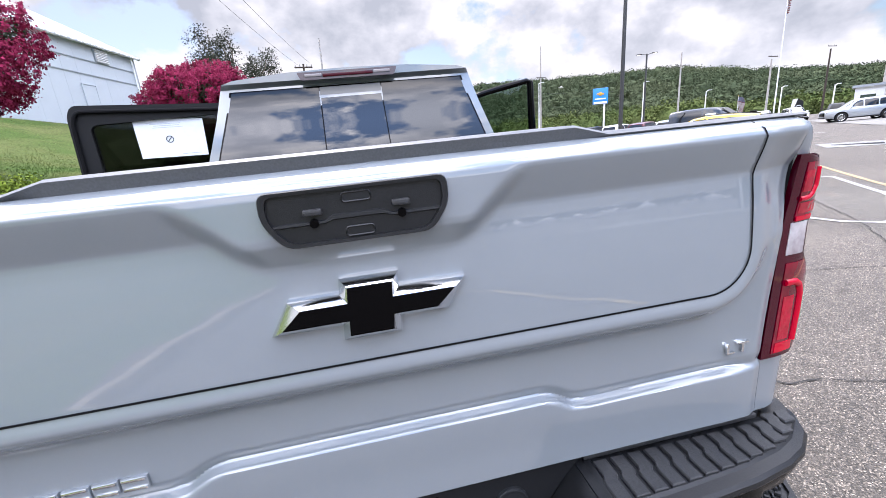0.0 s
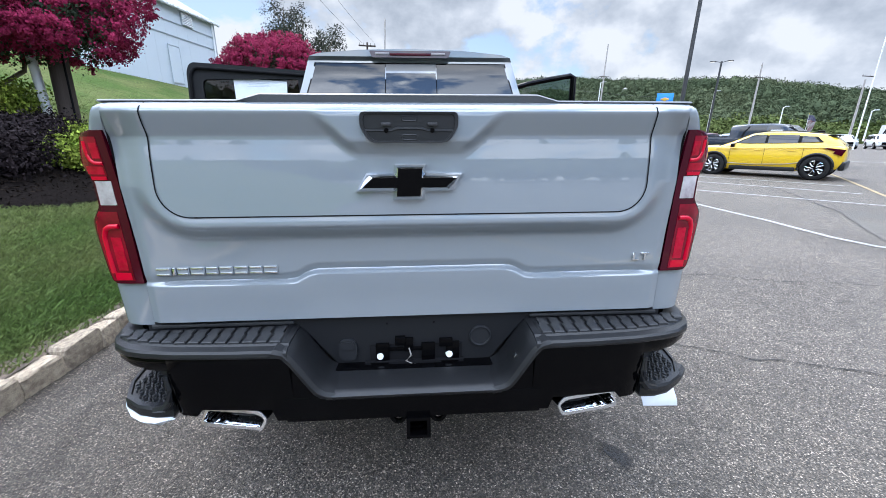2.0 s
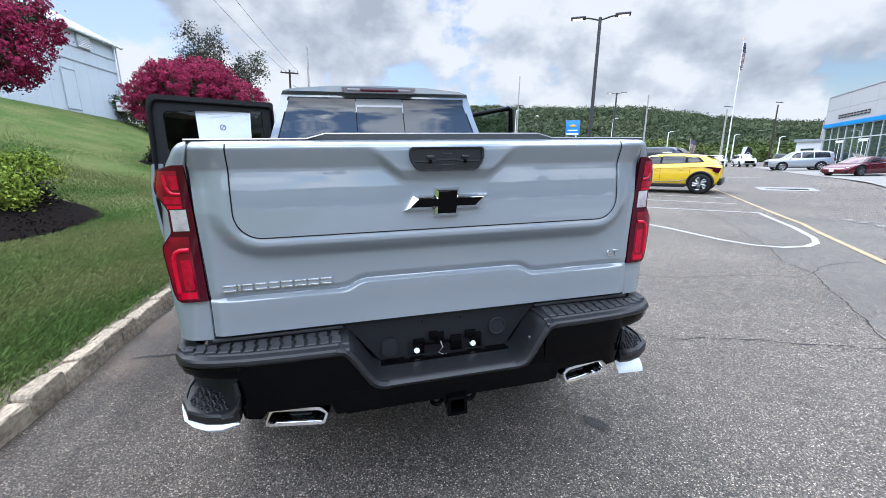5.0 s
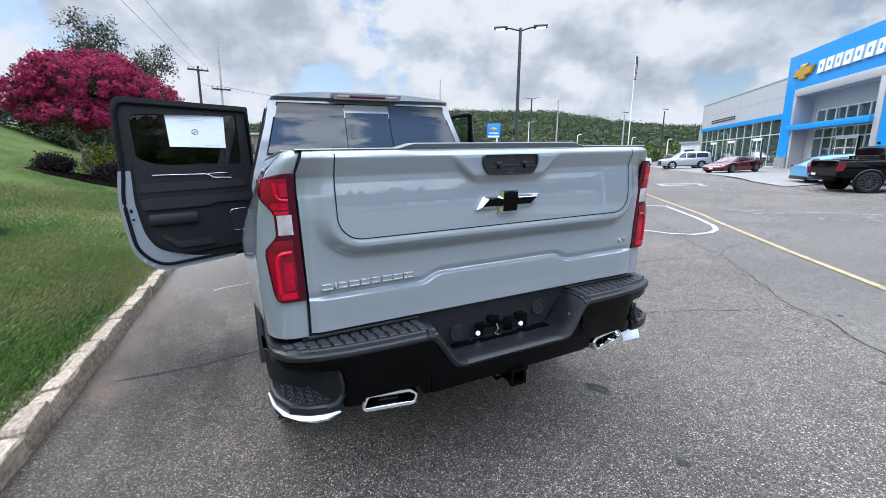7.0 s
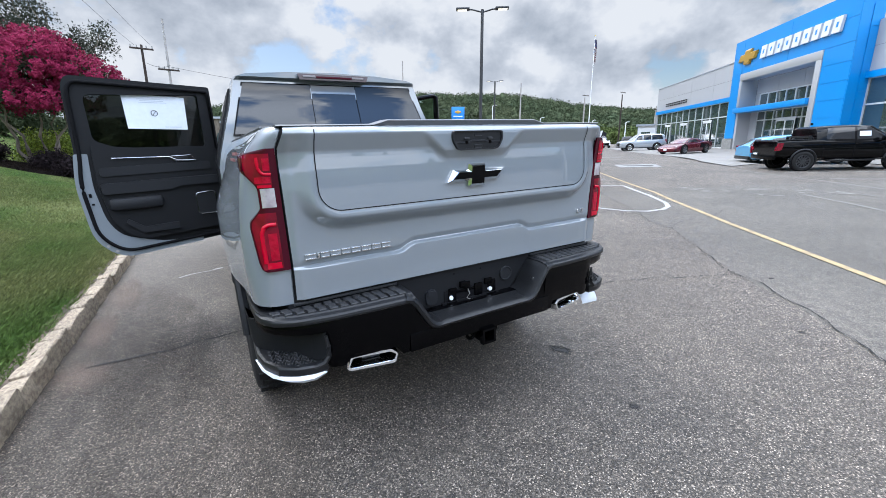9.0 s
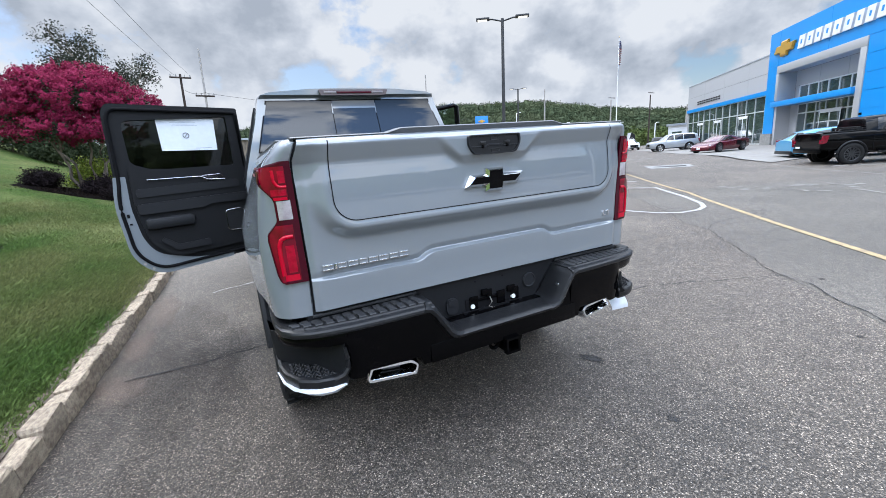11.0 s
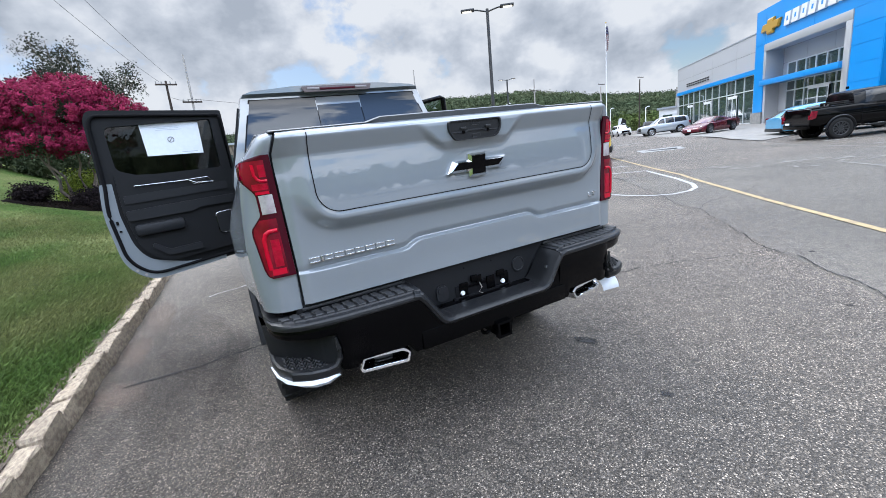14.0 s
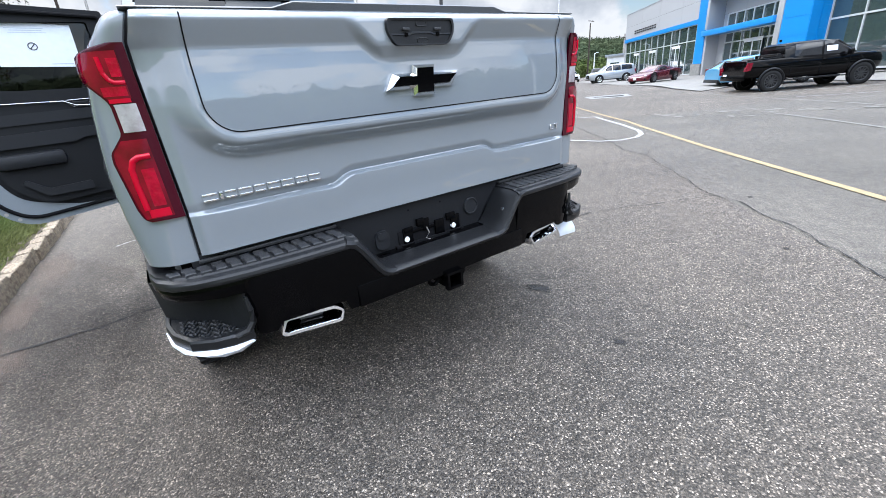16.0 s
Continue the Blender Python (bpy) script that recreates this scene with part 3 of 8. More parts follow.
strip("crack", [(5.25, 2.05), (5.74, 2.23), (6.25, 2.27), (6.74, 2.2), (7.6, 2.4)], 0.011, M["crack"], CR, "crack", jitter=0.012)
strip("crack", [(1.3, 2.75), (2.62, 2.58), (3.11, 2.58), (3.4, 2.41), (3.92, 2.3), (4.37, 2.2), (5.1, 1.93)], 0.012, M["crack"], CR, "crack", jitter=0.012)
strip("crack", [(-2.0, 1.86), (-1.77, 1.86), (-1.51, 1.84), (-1.29, 1.88), (-1.07, 1.89), (-0.5, 1.95)], 0.023, M["crack"], CR, "crack", jitter=0.009)
strip("crack", [(9.9, 9.5), (8.9, 7.2), (8.15, 5.79)], 0.03, M["crack"], CR, "crack", jitter=0.02)
blot("oil_stain", (0.915, 0.235), 0.06, 0.13, 0.35, M["soft_oil"], "dark oily spot on the asphalt")
blot("oil_stain", (0.78, -0.43), 0.035, 0.045, 0.3, M["soft_oil"], "small dark spot on the asphalt")
blot("oil_stain", (3.72, 0.1), 0.035, 0.035, 0.3, M["soft_oil"], "small dark spot on the asphalt")
blot("oil_stain", (2.55, -0.55), 0.03, 0.03, 0.3, M["soft_oil"], "small dark spot on the asphalt")
blot("dirt_patch", (-2.02, 1.75), 0.20, 0.36, 0.3, M["soft_sand"], "reddish sandy dirt washed against the kerb")
blot("dirt_patch", (-2.02, 3.6), 0.20, 0.9, 0.03, M["soft_sand"], "reddish sandy dirt washed against the kerb", 0.005)
blot("dirt_patch", (-2.06, 2.6), 0.14, 0.6, 0.03, M["soft_sand"], "reddish sandy dirt washed against the kerb", 0.006)


blot("dirt_patch", (-1.75, 0.2), 1.1, 3.2, 0.06, M["soft_brown"], "brownish dirt on the asphalt along the kerb", 0.003)
blot("dirt_patch", (-1.75, 2.1), 0.7, 1.9, 0.0, M["soft_brown"], "brownish dirt on the asphalt along the kerb", 0.0035)


def build_kerb():
    kerb = thing("kerb", "pale granite block kerb along the lawn", "kerb", kind="structure")
    bm = bmesh.new()
    box(bm, (-2.285, 8.0, 0.02), (0.10, 44.0, 0.14))
    part("kerb_bed", bm, M["concrete"], kerb)
    shapes = []
    rnd = random.Random(4)
    for k in range(10):
        bm = bmesh.new()
        bmesh.ops.create_cube(bm, size=1.0)
        bmesh.ops.bevel(bm, geom=list(bm.edges), offset=0.07, segments=1, affect="EDGES")
        bmesh.ops.subdivide_edges(bm, edges=[e_ for e_ in bm.edges if e_.calc_length() > 0.5], cuts=1, use_grid_fill=True)
        for v in bm.verts:
            v.co += Vector((rnd.uniform(-1, 1) * 0.055, rnd.uniform(-1, 1) * 0.035, rnd.uniform(-1, 1) * 0.04))
        bmesh.ops.recalc_face_normals(bm, faces=bm.faces)
        me = bpy.data.meshes.new("block")
        bm.to_mesh(me); bm.free()
        me.materials.append(M["kerb"])
        shapes.append(me)
    y = -8.0
    while y < 26:
        ln = rnd.uniform(0.14, 0.31)
        ob = new("block", shapes[rnd.randrange(10)])
        ob.parent = kerb
        ob.matrix_local = Matrix.Translation((-2.240 + rnd.uniform(-0.010, 0.010), y + ln / 2, 0.05 + rnd.uniform(-0.014, 0.014))) @ Matrix.Rotation(rnd.uniform(-0.06, 0.06), 4, "Z") @ Matrix.Rotation(rnd.uniform(-0.05, 0.05), 4, "Y") @ Matrix.Diagonal((0.115, ln - 0.006, 0.185, 1))
        y += ln


build_kerb()


def build_soil():
    rnd = random.Random(11)
    verts, faces = [], []
    n = 260
    for k in range(n):
        y = -8 + 34 * k / (n - 1)
        w = max(0.005, 0.035 + 0.09 * noise.noise((0, y * 1.3, 0)) + 0.02 * rnd.uniform(-1, 1))
        for x, dz in ((-2.285, 0.004), (-2.33, 0.012), (-2.33 - w, 0.014), (-2.36 - w, -0.01)):
            verts.append((x, y, lawn_z(x, y) + dz))
    for k in range(n - 1):
        for i in range(3):
            faces.append((4 * k + i, 4 * k + i + 1, 4 * k + i + 5, 4 * k + i + 4))
    data_ob("soil_edge", verts, faces, M["soil"], None, "strip of bare brown soil between kerb and lawn", smooth=60, kind="structure", category="soil")


build_soil()

# ---- the pickup truck ----
def interp(z, table):
    t = sorted(table)
    return np.interp(z, [p[0] for p in t], [p[1] for p in t])


def gate_y(x, z):
    """Depth of the tailgate's outer skin; negative stands further back."""
    x, z = np.asarray(x, float), np.asarray(z, float)
    ax = np.abs(x)
    panel = [(1.400, -0.0600), (1.380, -0.0622), (1.360, -0.0641), (1.330, -0.0662), (1.290, -0.0683), (1.240, -0.0702), (1.200, -0.0715), (0.8, -0.0715)]
    lip = [(1.516, -0.030), (1.512, -0.052), (1.505, -0.070), (1.497, -0.0795), (1.489, -0.0835)]
    side = interp(z, lip + [(1.483, -0.0828), (1.474, -0.0795), (1.440, -0.0655), (1.430, -0.0612), (1.424, -0.0592), (1.417, -0.0588)] + panel)
    mid = interp(z, lip + [(1.478, -0.0855), (1.42, -0.0860), (1.410, -0.0845), (1.385, -0.0705), (1.376, -0.0655), (1.368, -0.0640)] + panel[2:])
    xe = 0.150 + (z - 1.385) * 0.95
    w = smoothstep(xe - ax, -0.035, 0.012) * (z > 1.33)
    y = side * (1 - w) + mid * w
    r = 0.085
    qx, qz = ax - 0.700 + r, 1.204 + r - z
    d = np.hypot(np.maximum(qx, 0), np.maximum(qz, 0)) - r + np.minimum(np.maximum(qx, qz), 0)
    hold = 1 - 0.80 * smoothstep(z, 1.36, 1.47)
    low = np.clip(qz / (np.hypot(np.maximum(qx, 0), np.maximum(qz, 0)) + 1e-6), 0, 1)
    bead = 0.0035 * smoothstep(d, -0.002, 0.020) * (1 - smoothstep(d, 0.024, 0.046)) * low
    y = y + ((0.028 + 0.024 * low) * (low * smoothstep(d, 0.026, 0.082) + (1 - low) * smoothstep(d, 0.010, 0.095)) - bead) * hold
    # the band fades out beyond the inner panel
    y = y + smoothstep(d, 0.0, 0.06) * smoothstep(z, 1.34, 1.45) * 0.008 * (1 - smoothstep(z, 1.46, 1.51))
    zs = np.interp(ax, [0, 0.300, 0.325, 0.360, 0.39, 0.9], [1.026, 1.026, 1.019, 0.999, 0.995, 0.998])
    s = z - zs
    ends = 1 - smoothstep(ax, 0.72, 0.80)
    groove = np.where(s > 0, 0.012 * np.clip(1 - s / 0.026, 0, 1) ** 1.5, 0.012 - 0.021 * smoothstep(-s, 0.0, 0.014) + 0.005 * smoothstep(-s, 0.014, 0.12))
    y = y + groove * (0.35 + 0.65 * ends) * (s < 0.026)
    y = y + 0.012 * smoothstep(ax, 0.785, 0.822)
    return y


def skin(name, xs, zs, depth, mat, parent, label="", back=0.04, edge=None):
    """A pressed panel: a grid over x and z with its depth, closed by a flange behind."""
    verts, faces = [], []
    nx, nz = len(xs), len(zs)
    for z in zs:
        k = edge(z) if edge else 1.0
        row = np.array(xs) * k
        ys = depth(row, np.full(nx, z))
        verts += [(float(x), float(y), float(z)) for x, y in zip(row, ys)]
    for j in range(nz - 1):
        for i in range(nx - 1):
            faces.append((j * nx + i, j * nx + i + 1, (j + 1) * nx + i + 1, (j + 1) * nx + i))
    rim = [i for i in range(nx)] + [j * nx + nx - 1 for j in range(1, nz)] + [(nz - 1) * nx + i for i in range(nx - 2, -1, -1)] + [j * nx for j in range(nz - 2, 0, -1)]
    base = len(verts)
    for i in rim:
        x, y, z = verts[i]
        verts.append((x, y + back, z))
    for k in range(len(rim)):
        a_, b_ = rim[k], rim[(k + 1) % len(rim)]
        faces.append((b_, a_, base + k, base + (k + 1) % len(rim)))
    return data_ob(name, verts, faces, mat, parent, label, smooth=40)


def on_gate(pts, width, lift, name, mat, parent, label=""):
    """A thin ribbon that follows the tailgate's skin along points (x, z)."""
    line = []
    for a_, b_ in zip(pts, pts[1:]):
        a_, b_ = Vector(a_), Vector(b_)
        k = max(1, int((b_ - a_).length / 0.012))
        line += [a_.lerp(b_, j / k) for j in range(k)]
    line.append(Vector(pts[-1]))
    verts = []
    for i, p in enumerate(line):
        d = (line[min(i + 1, len(line) - 1)] - line[max(i - 1, 0)]).normalized()
        nrm = Vector((-d.y, d.x)) * width / 2
        for q in (p - nrm, p + nrm):
            verts.append((q.x, float(gate_y(q.x, q.y)) - lift, q.y))
    faces = [(2 * i, 2 * i + 1, 2 * i + 3, 2 * i + 2) for i in range(len(line) - 1)]
    return data_ob(name, verts, faces, mat, parent, label)


truck = thing("pickup_truck", "slate grey pickup truck with black bumper and open doors", "pickup truck")


def side_x(z):
    return float(interp(z, [(0.70, 0.952), (0.84, 0.966), (1.0, 0.975), (1.12, 0.973), (1.25, 0.960), (1.38, 0.936), (1.44, 0.912), (1.455, 0.898), (1.49, 0.872), (1.508, 0.856), (1.514, 0.846)]))


def gate_edge(z):
    return float(interp(z, [(0.86, 1.0), (1.0, 0.996), (1.38, 1.004), (1.44, 1.002), (1.47, 0.988), (1.50, 0.975), (1.517, 0.970)]))


def corner(s, z, n_side=10, y_end=1.98):
    """Plan of a bed side from the gate's jamb, round the rear corner, forward to the cab."""
    sx, inner = side_x(z), 0.817 * gate_edge(z) + 0.0065
    y0 = float(interp(z, [(0.84, 0.004), (1.0, 0.0), (1.30, -0.012), (1.44, -0.030), (1.48, -0.052), (1.50, -0.050), (1.508, -0.036), (1.514, -0.01)]))
    pts = [(inner, 0.05), (inner, y0 + 0.004), (inner + 0.004, y0)]
    w = sx - inner
    for k in range(1, 10):
        t = k / 9 * math.pi / 2
        pts.append((inner + 0.01 + (w - 0.01) * math.sin(t) ** 0.75, y0 + 0.15 * (1 - math.cos(t) ** 0.9)))
    for k in range(1, n_side + 1):
        y = y0 + 0.15 + (y_end - y0 - 0.15) * k / n_side
        flare = 0.062 * math.exp(-((y - 1.0) / 0.62) ** 4) * float(smoothstep(1.36 - z, 0, 0.26))
        pts.append((sx + flare, y))
    return [(s * x, y, z) for x, y in pts]


def build_bed():
    zs = [0.845, 0.86, 0.9, 0.96, 0.988, 1.05, 1.12, 1.2, 1.28, 1.36, 1.42, 1.446, 1.47, 1.488, 1.50, 1.508, 1.514]
    for s in (-1, 1):
        verts, faces = [], []
        rows = [corner(s, z) for z in zs]
        k = len(rows[0])
        for r in rows:
            verts += r
        for j in range(len(rows) - 1):
            for i in range(k - 1):
                f = (j * k + i, j * k + i + 1, (j + 1) * k + i + 1, (j + 1) * k + i)
                faces.append(f if s > 0 else f[::-1])
        data_ob("bed_side", verts, faces, M["paint"], truck, smooth=40)
        # lower side with the wheel arch
        arch = [(0.42, 0.845), (0.44, 0.74)] + [(1.0 + 0.50 * math.cos(t), 0.46 + 0.46 * math.sin(t)) for t in np.linspace(math.pi * 0.92, 0.08 * math.pi, 14)] + [(1.56, 0.5), (1.98, 0.5), (1.98, 0.845)]
        bm = bmesh.new()
        prism(bm, [(y, z) for y, z in arch], s * 0.90, s * 0.964, "x")
        part("bed_side_lower", bm, M["paint"], truck)
        bm = bmesh.new()
        pts = [(s * 0.992, 1.0 + 0.50 * math.cos(t), 0.46 + 0.46 * math.sin(t)) for t in np.linspace(math.pi * 0.94, 0.06 * math.pi, 18)]
        tube(bm, pts, 0.024, 8)
        part("wheel_arch_moulding", bm, M["trim_dark"], truck)
        bm = bmesh.new()
        box(bm, (s * 0.822, 1.02, 1.514), (0.066, 1.90, 0.010), 0.004)
        part("bed_rail_cap", bm, M["cap_plastic"], truck, "black plastic bed rail cap")
        bm = bmesh.new()
        box(bm, (s * 0.80, 1.0, 1.2), (0.05, 1.95, 0.62), 0.01)
        part("bed_inner_wall", bm, M["black_plastic"], truck)
    bm = bmesh.new()
    box(bm, (0, 1.0, 0.89), (1.62, 1.95, 0.05), 0.005)
    for k in range(9):
        box(bm, (-0.64 + 0.16 * k, 1.0, 0.918), (0.07, 1.9, 0.012), 0.003)
    part("bed_floor", bm, M["black_plastic"], truck)
    bm = bmesh.new()
    box(bm, (0, 1.0, 0.66), (1.1, 1.8, 0.12), 0.02)
    box(bm, (-0.45, 2.6, 0.55), (0.1, 5.0, 0.14), 0.02)
    box(bm, (0.45, 2.6, 0.55), (0.1, 5.0, 0.14), 0.02)
    part("chassis", bm, M["steel_dark"], truck)


build_bed()
# decal on the bed side, as plain bars
for z_, y0_, y1_, mat_ in ((1.425, 0.46, 0.80, "flag_red"), (1.398, 0.48, 0.80, "flag_red"), (1.450, 0.42, 0.80, "siding_trim")):
    bm = bmesh.new()
    box(bm, (-side_x(z_) - 0.0015, (y0_ + y1_) / 2, z_), (0.003, y1_ - y0_, 0.014), 0)
    part("decal_bar", bm, M[mat_], truck, "plain sticker bar")


def build_tailgate():
    half = [0.0] + list(np.linspace(0.02, 0.12, 8)) + list(np.linspace(0.13, 0.42, 40)) + list(np.linspace(0.43, 0.67, 16)) + list(np.linspace(0.676, 0.817, 34))
    xs = [-v for v in reversed(half[1:])] + half
    zs = list(np.linspace(0.862, 0.95, 7)) + list(np.linspace(0.958, 1.07, 42)) + list(np.linspace(1.078, 1.29, 44)) + list(np.linspace(1.30, 1.35, 6)) + list(np.linspace(1.355, 1.517, 64))
    gate = skin("tailgate", xs, zs, gate_y, M["paint"], truck, back=0.07, edge=gate_edge)
    r = 0.085
    loop = [(-0.694, 1.512), (-0.6975, 1.46), (-0.700, 1.38), (-0.700, 1.204 + r)]
    loop += [(-0.700 + r - r * math.cos(t), 1.204 + r - r * math.sin(t)) for t in np.linspace(0, math.pi / 2, 12)][1:]
    loop += [(-x, z) for x, z in reversed(loop)]
    on_gate(loop, 0.0038, 0.0022, "panel_gap", M["gap"], gate, "dark gap round the inner gate panel")
    for s in (-1, 1):
        verts = []
        zz = np.linspace(0.864, 1.510, 60)
        for z in zz:
            x = 0.817 * gate_edge(z)
            y0 = float(interp(z, [(0.84, 0.004), (1.0, 0.0), (1.30, -0.012), (1.44, -0.030), (1.48, -0.052), (1.50, -0.050), (1.508, -0.036), (1.514, -0.01)]))
            y = min(float(gate_y(x, z)), y0 + 0.004)
            verts += [(s * (x - 0.0005), y - 0.0006, z), (s * (x + 0.0065), y0 + 0.0008, z)]
        data_ob("panel_gap", verts, [(2 * i, 2 * i + 1, 2 * i + 3, 2 * i + 2) for i in range(len(zz) - 1)], M["gap"], gate, "dark seam beside the gate")
    # black cap along the top
    prof = [(-0.815, 1.519), (-0.46, 1.520), (-0.40, 1.536), (0.36, 1.536), (0.42, 1.520), (0.815, 1.519)]
    bm = bmesh.new()
    rings = []
    for x, z in prof:
        rings.append([(x, -0.045, 1.512), (x, -0.052, z - 0.004), (x, -0.045, z), (x, 0.03, z + 0.002), (x, 0.05, z - 0.006), (x, 0.05, 1.505)])
    loft(bm, rings)
    part("gate_cap", bm, M["cap_plastic"], gate, "matt black plastic cap")
    # handle bezel
    out = rounded([(-0.131, 1.487), (0.131, 1.487), (0.134, 1.448), (0.106, 1.406), (-0.106, 1.406), (-0.134, 1.448)], [0.012, 0.012, 0.02, 0.018, 0.018, 0.02])
    inn = [(x * 0.93, 1.4475 + (z - 1.4475) * 0.86) for x, z in out]
    bm = bmesh.new()
    loft(bm, [[(x, -0.075, z) for x, z in out], [(x, -0.096, z) for x, z in out], [(x * 0.99, -0.099, 1.4475 + (z - 1.4475) * 0.98) for x, z in out], [(x, -0.0985, z) for x, z in inn], [(x, -0.0925, z) for x, z in inn]])
    bezel = part("handle_bezel", bm, M["black_plastic"], gate, "black plastic handle bezel")
    for z in (1.470, 1.421):
        bm = bmesh.new()
        loop = rounded([(-0.020, z - 0.0065), (0.020, z - 0.0065), (0.020, z + 0.0065), (-0.020, z + 0.0065)], 0.005, 3)
        tube(bm, [(a_, -0.0935, b_) for a_, b_ in loop], 0.0016, 6, closed=True)
        prism(bm, [(a_ * 0.95, b_) for a_, b_ in loop], -0.0935, -0.080)
        part("button", bm, M["black_plastic"], bezel, smooth=30)
    bm = bmesh.new()
    rings = []
    for x, z0, z1 in ((-0.118, 1.4375, 1.4405), (-0.048, 1.4375, 1.4405), (-0.034, 1.4415, 1.4470), (0.034, 1.4415, 1.4470), (0.048, 1.4375, 1.4405), (0.118, 1.4375, 1.4405)):
        rings.append([(x, -0.0915, z0 - 0.002), (x, -0.0955, z0), (x, -0.0950, z1), (x, -0.0915, z1 + 0.002)])
    loft(bm, rings)
    part("recess_rib", bm, M["black_plastic"], bezel)
    for s in (-1, 1):
        bm = bmesh.new()
        cyl(bm, (s * 0.062, -0.084, 1.440), (s * 0.062, -0.098, 1.438), 0.0075, 0.006, 16)
        part("camera_eye", bm, M["gloss_black"], bezel)
        bm = bmesh.new()
        box(bm, (s * 0.062, -0.095, 1.4545), (0.026, 0.012, 0.009), 0.002)
        part("eye_hood", bm, M["pad_plastic"], bezel)
    # emblem: a plain cross of two bars
    ex, ez = -0.003, 1.2985

    def cross(g):
        w, c, t, h, sk = 0.133 - g * 1.7, 0.044 - g, 0.0255 - g, 0.050 - g, 0.019
        return [(ex - w - sk, ez - t), (ex - c - 0.002, ez - t), (ex - c - 0.004, ez - h), (ex + c - 0.002, ez - h), (ex + c + 0.001, ez - t), (ex + w - sk * 0.6, ez - t),
                (ex + w + sk, ez + t), (ex + c + 0.002, ez + t), (ex + c + 0.004, ez + h), (ex - c + 0.002, ez + h), (ex - c - 0.001, ez + t), (ex - w + sk * 0.6, ez + t)]
    bm = bmesh.new()
    loft(bm, [[(x, -0.055, z) for x, z in cross(0)], [(x, -0.080, z) for x, z in cross(0)], [(x, -0.0835, z) for x, z in cross(0.0015)], [(x, -0.0945, z) for x, z in cross(0.0114)]])
    emblem = part("emblem", bm, M["satin_chrome"], gate, "chrome-edged emblem", smooth=20)
    bm = bmesh.new()
    prism(bm, cross(0.0116), -0.08, -0.0955)
    part("emblem_face", bm, M["gloss_black"], emblem, "satin black emblem face")
    # raised name plate: a row of plain chrome blocks
    ws = [0.047, 0.014, 0.038, 0.045, 0.040, 0.043, 0.045, 0.043, 0.045]
    x = -0.772
    for k, w in enumerate(ws):
        bm = bmesh.new()
        z0, z1 = 1.020, 1.043
        y0 = float(gate_y(x, 1.03))
        box(bm, (x + w / 2, y0 - 0.004, z1 - 0.003), (w - 0.008, 0.010, 0.0055), 0.0012)
        if k not in (1,):
            box(bm, (x + w / 2, y0 - 0.004, z0 + 0.003), (w - 0.008, 0.010, 0.0055), 0.0012)
        if k in (1,):
            box(bm, (x + w / 2, y0 - 0.004, 1.0315), (w - 0.006, 0.010, 0.022), 0.0015)
        bar = part("name_bar", bm, M["chrome"], gate, "plain chrome lettering bar", smooth=25)
        bm = bmesh.new()
        box(bm, (x + w / 2, y0 - 0.002, 1.0315), (w - 0.0035, 0.008, 0.0245), 0.001)
        part("bar_base", bm, M["paint"], bar, "painted bar base")
        x += w
    curve = bpy.data.curves.new("trim_letters", "FONT")
    curve.body, curve.size, curve.extrude, curve.bevel_depth, curve.space_character = "LT", 0.034, 0.003, 0.0006, 1.25
    tmp = new("trim_letters_curve", curve)
    bpy.context.view_layer.update()
    me = bpy.data.meshes.new_from_object(tmp)
    bpy.data.objects.remove(tmp)
    me.materials.clear(); me.materials.append(M["chrome"])
    ob = new("trim_letters", me)
    ob.parent = gate
    ob.matrix_local = Matrix.Translation((0.709, float(gate_y(0.74, 1.045)) - 0.003, 1.036)) @ Matrix.Rotation(radians(90), 4, "X") @ Matrix.Diagonal((1.35, 1, 1, 1))
    ob["label"] = "chrome trim letters LT"


build_tailgate()


def lamp_outline(z):
    """Inner and outer edge of the rear lamp at a height."""
    inner = float(interp(z, [(0.992, 0.822), (1.44, 0.828)]))
    outer = float(interp(z, [(0.990, 0.905), (1.000, 0.920), (1.03, 0.928), (1.16, 0.940), (1.185, 0.937), (1.225, 0.903), (1.235, 0.899), (1.30, 0.899), (1.315, 0.905), (1.355, 0.935), (1.37, 0.940), (1.418, 0.938), (1.426, 0.926), (1.434, 0.895), (1.441, 0.862)]))
    return inner, outer


def lamp_y(x, z):
    """Depth of the body's rear corner at a place, where the lamp's shell lies."""
    sx, inner = side_x(z) + 0.024, 0.824
    y0 = float(interp(z, [(0.84, 0.004), (1.0, 0.0), (1.30, -0.012), (1.44, -0.030)]))
    q = min(max((x - inner - 0.01) / (sx - inner - 0.01), 0.0), 0.985)
    t = math.asin(q ** (1 / 0.75))
    return y0 - 0.006 + 0.15 * (1 - math.cos(t) ** 0.9)


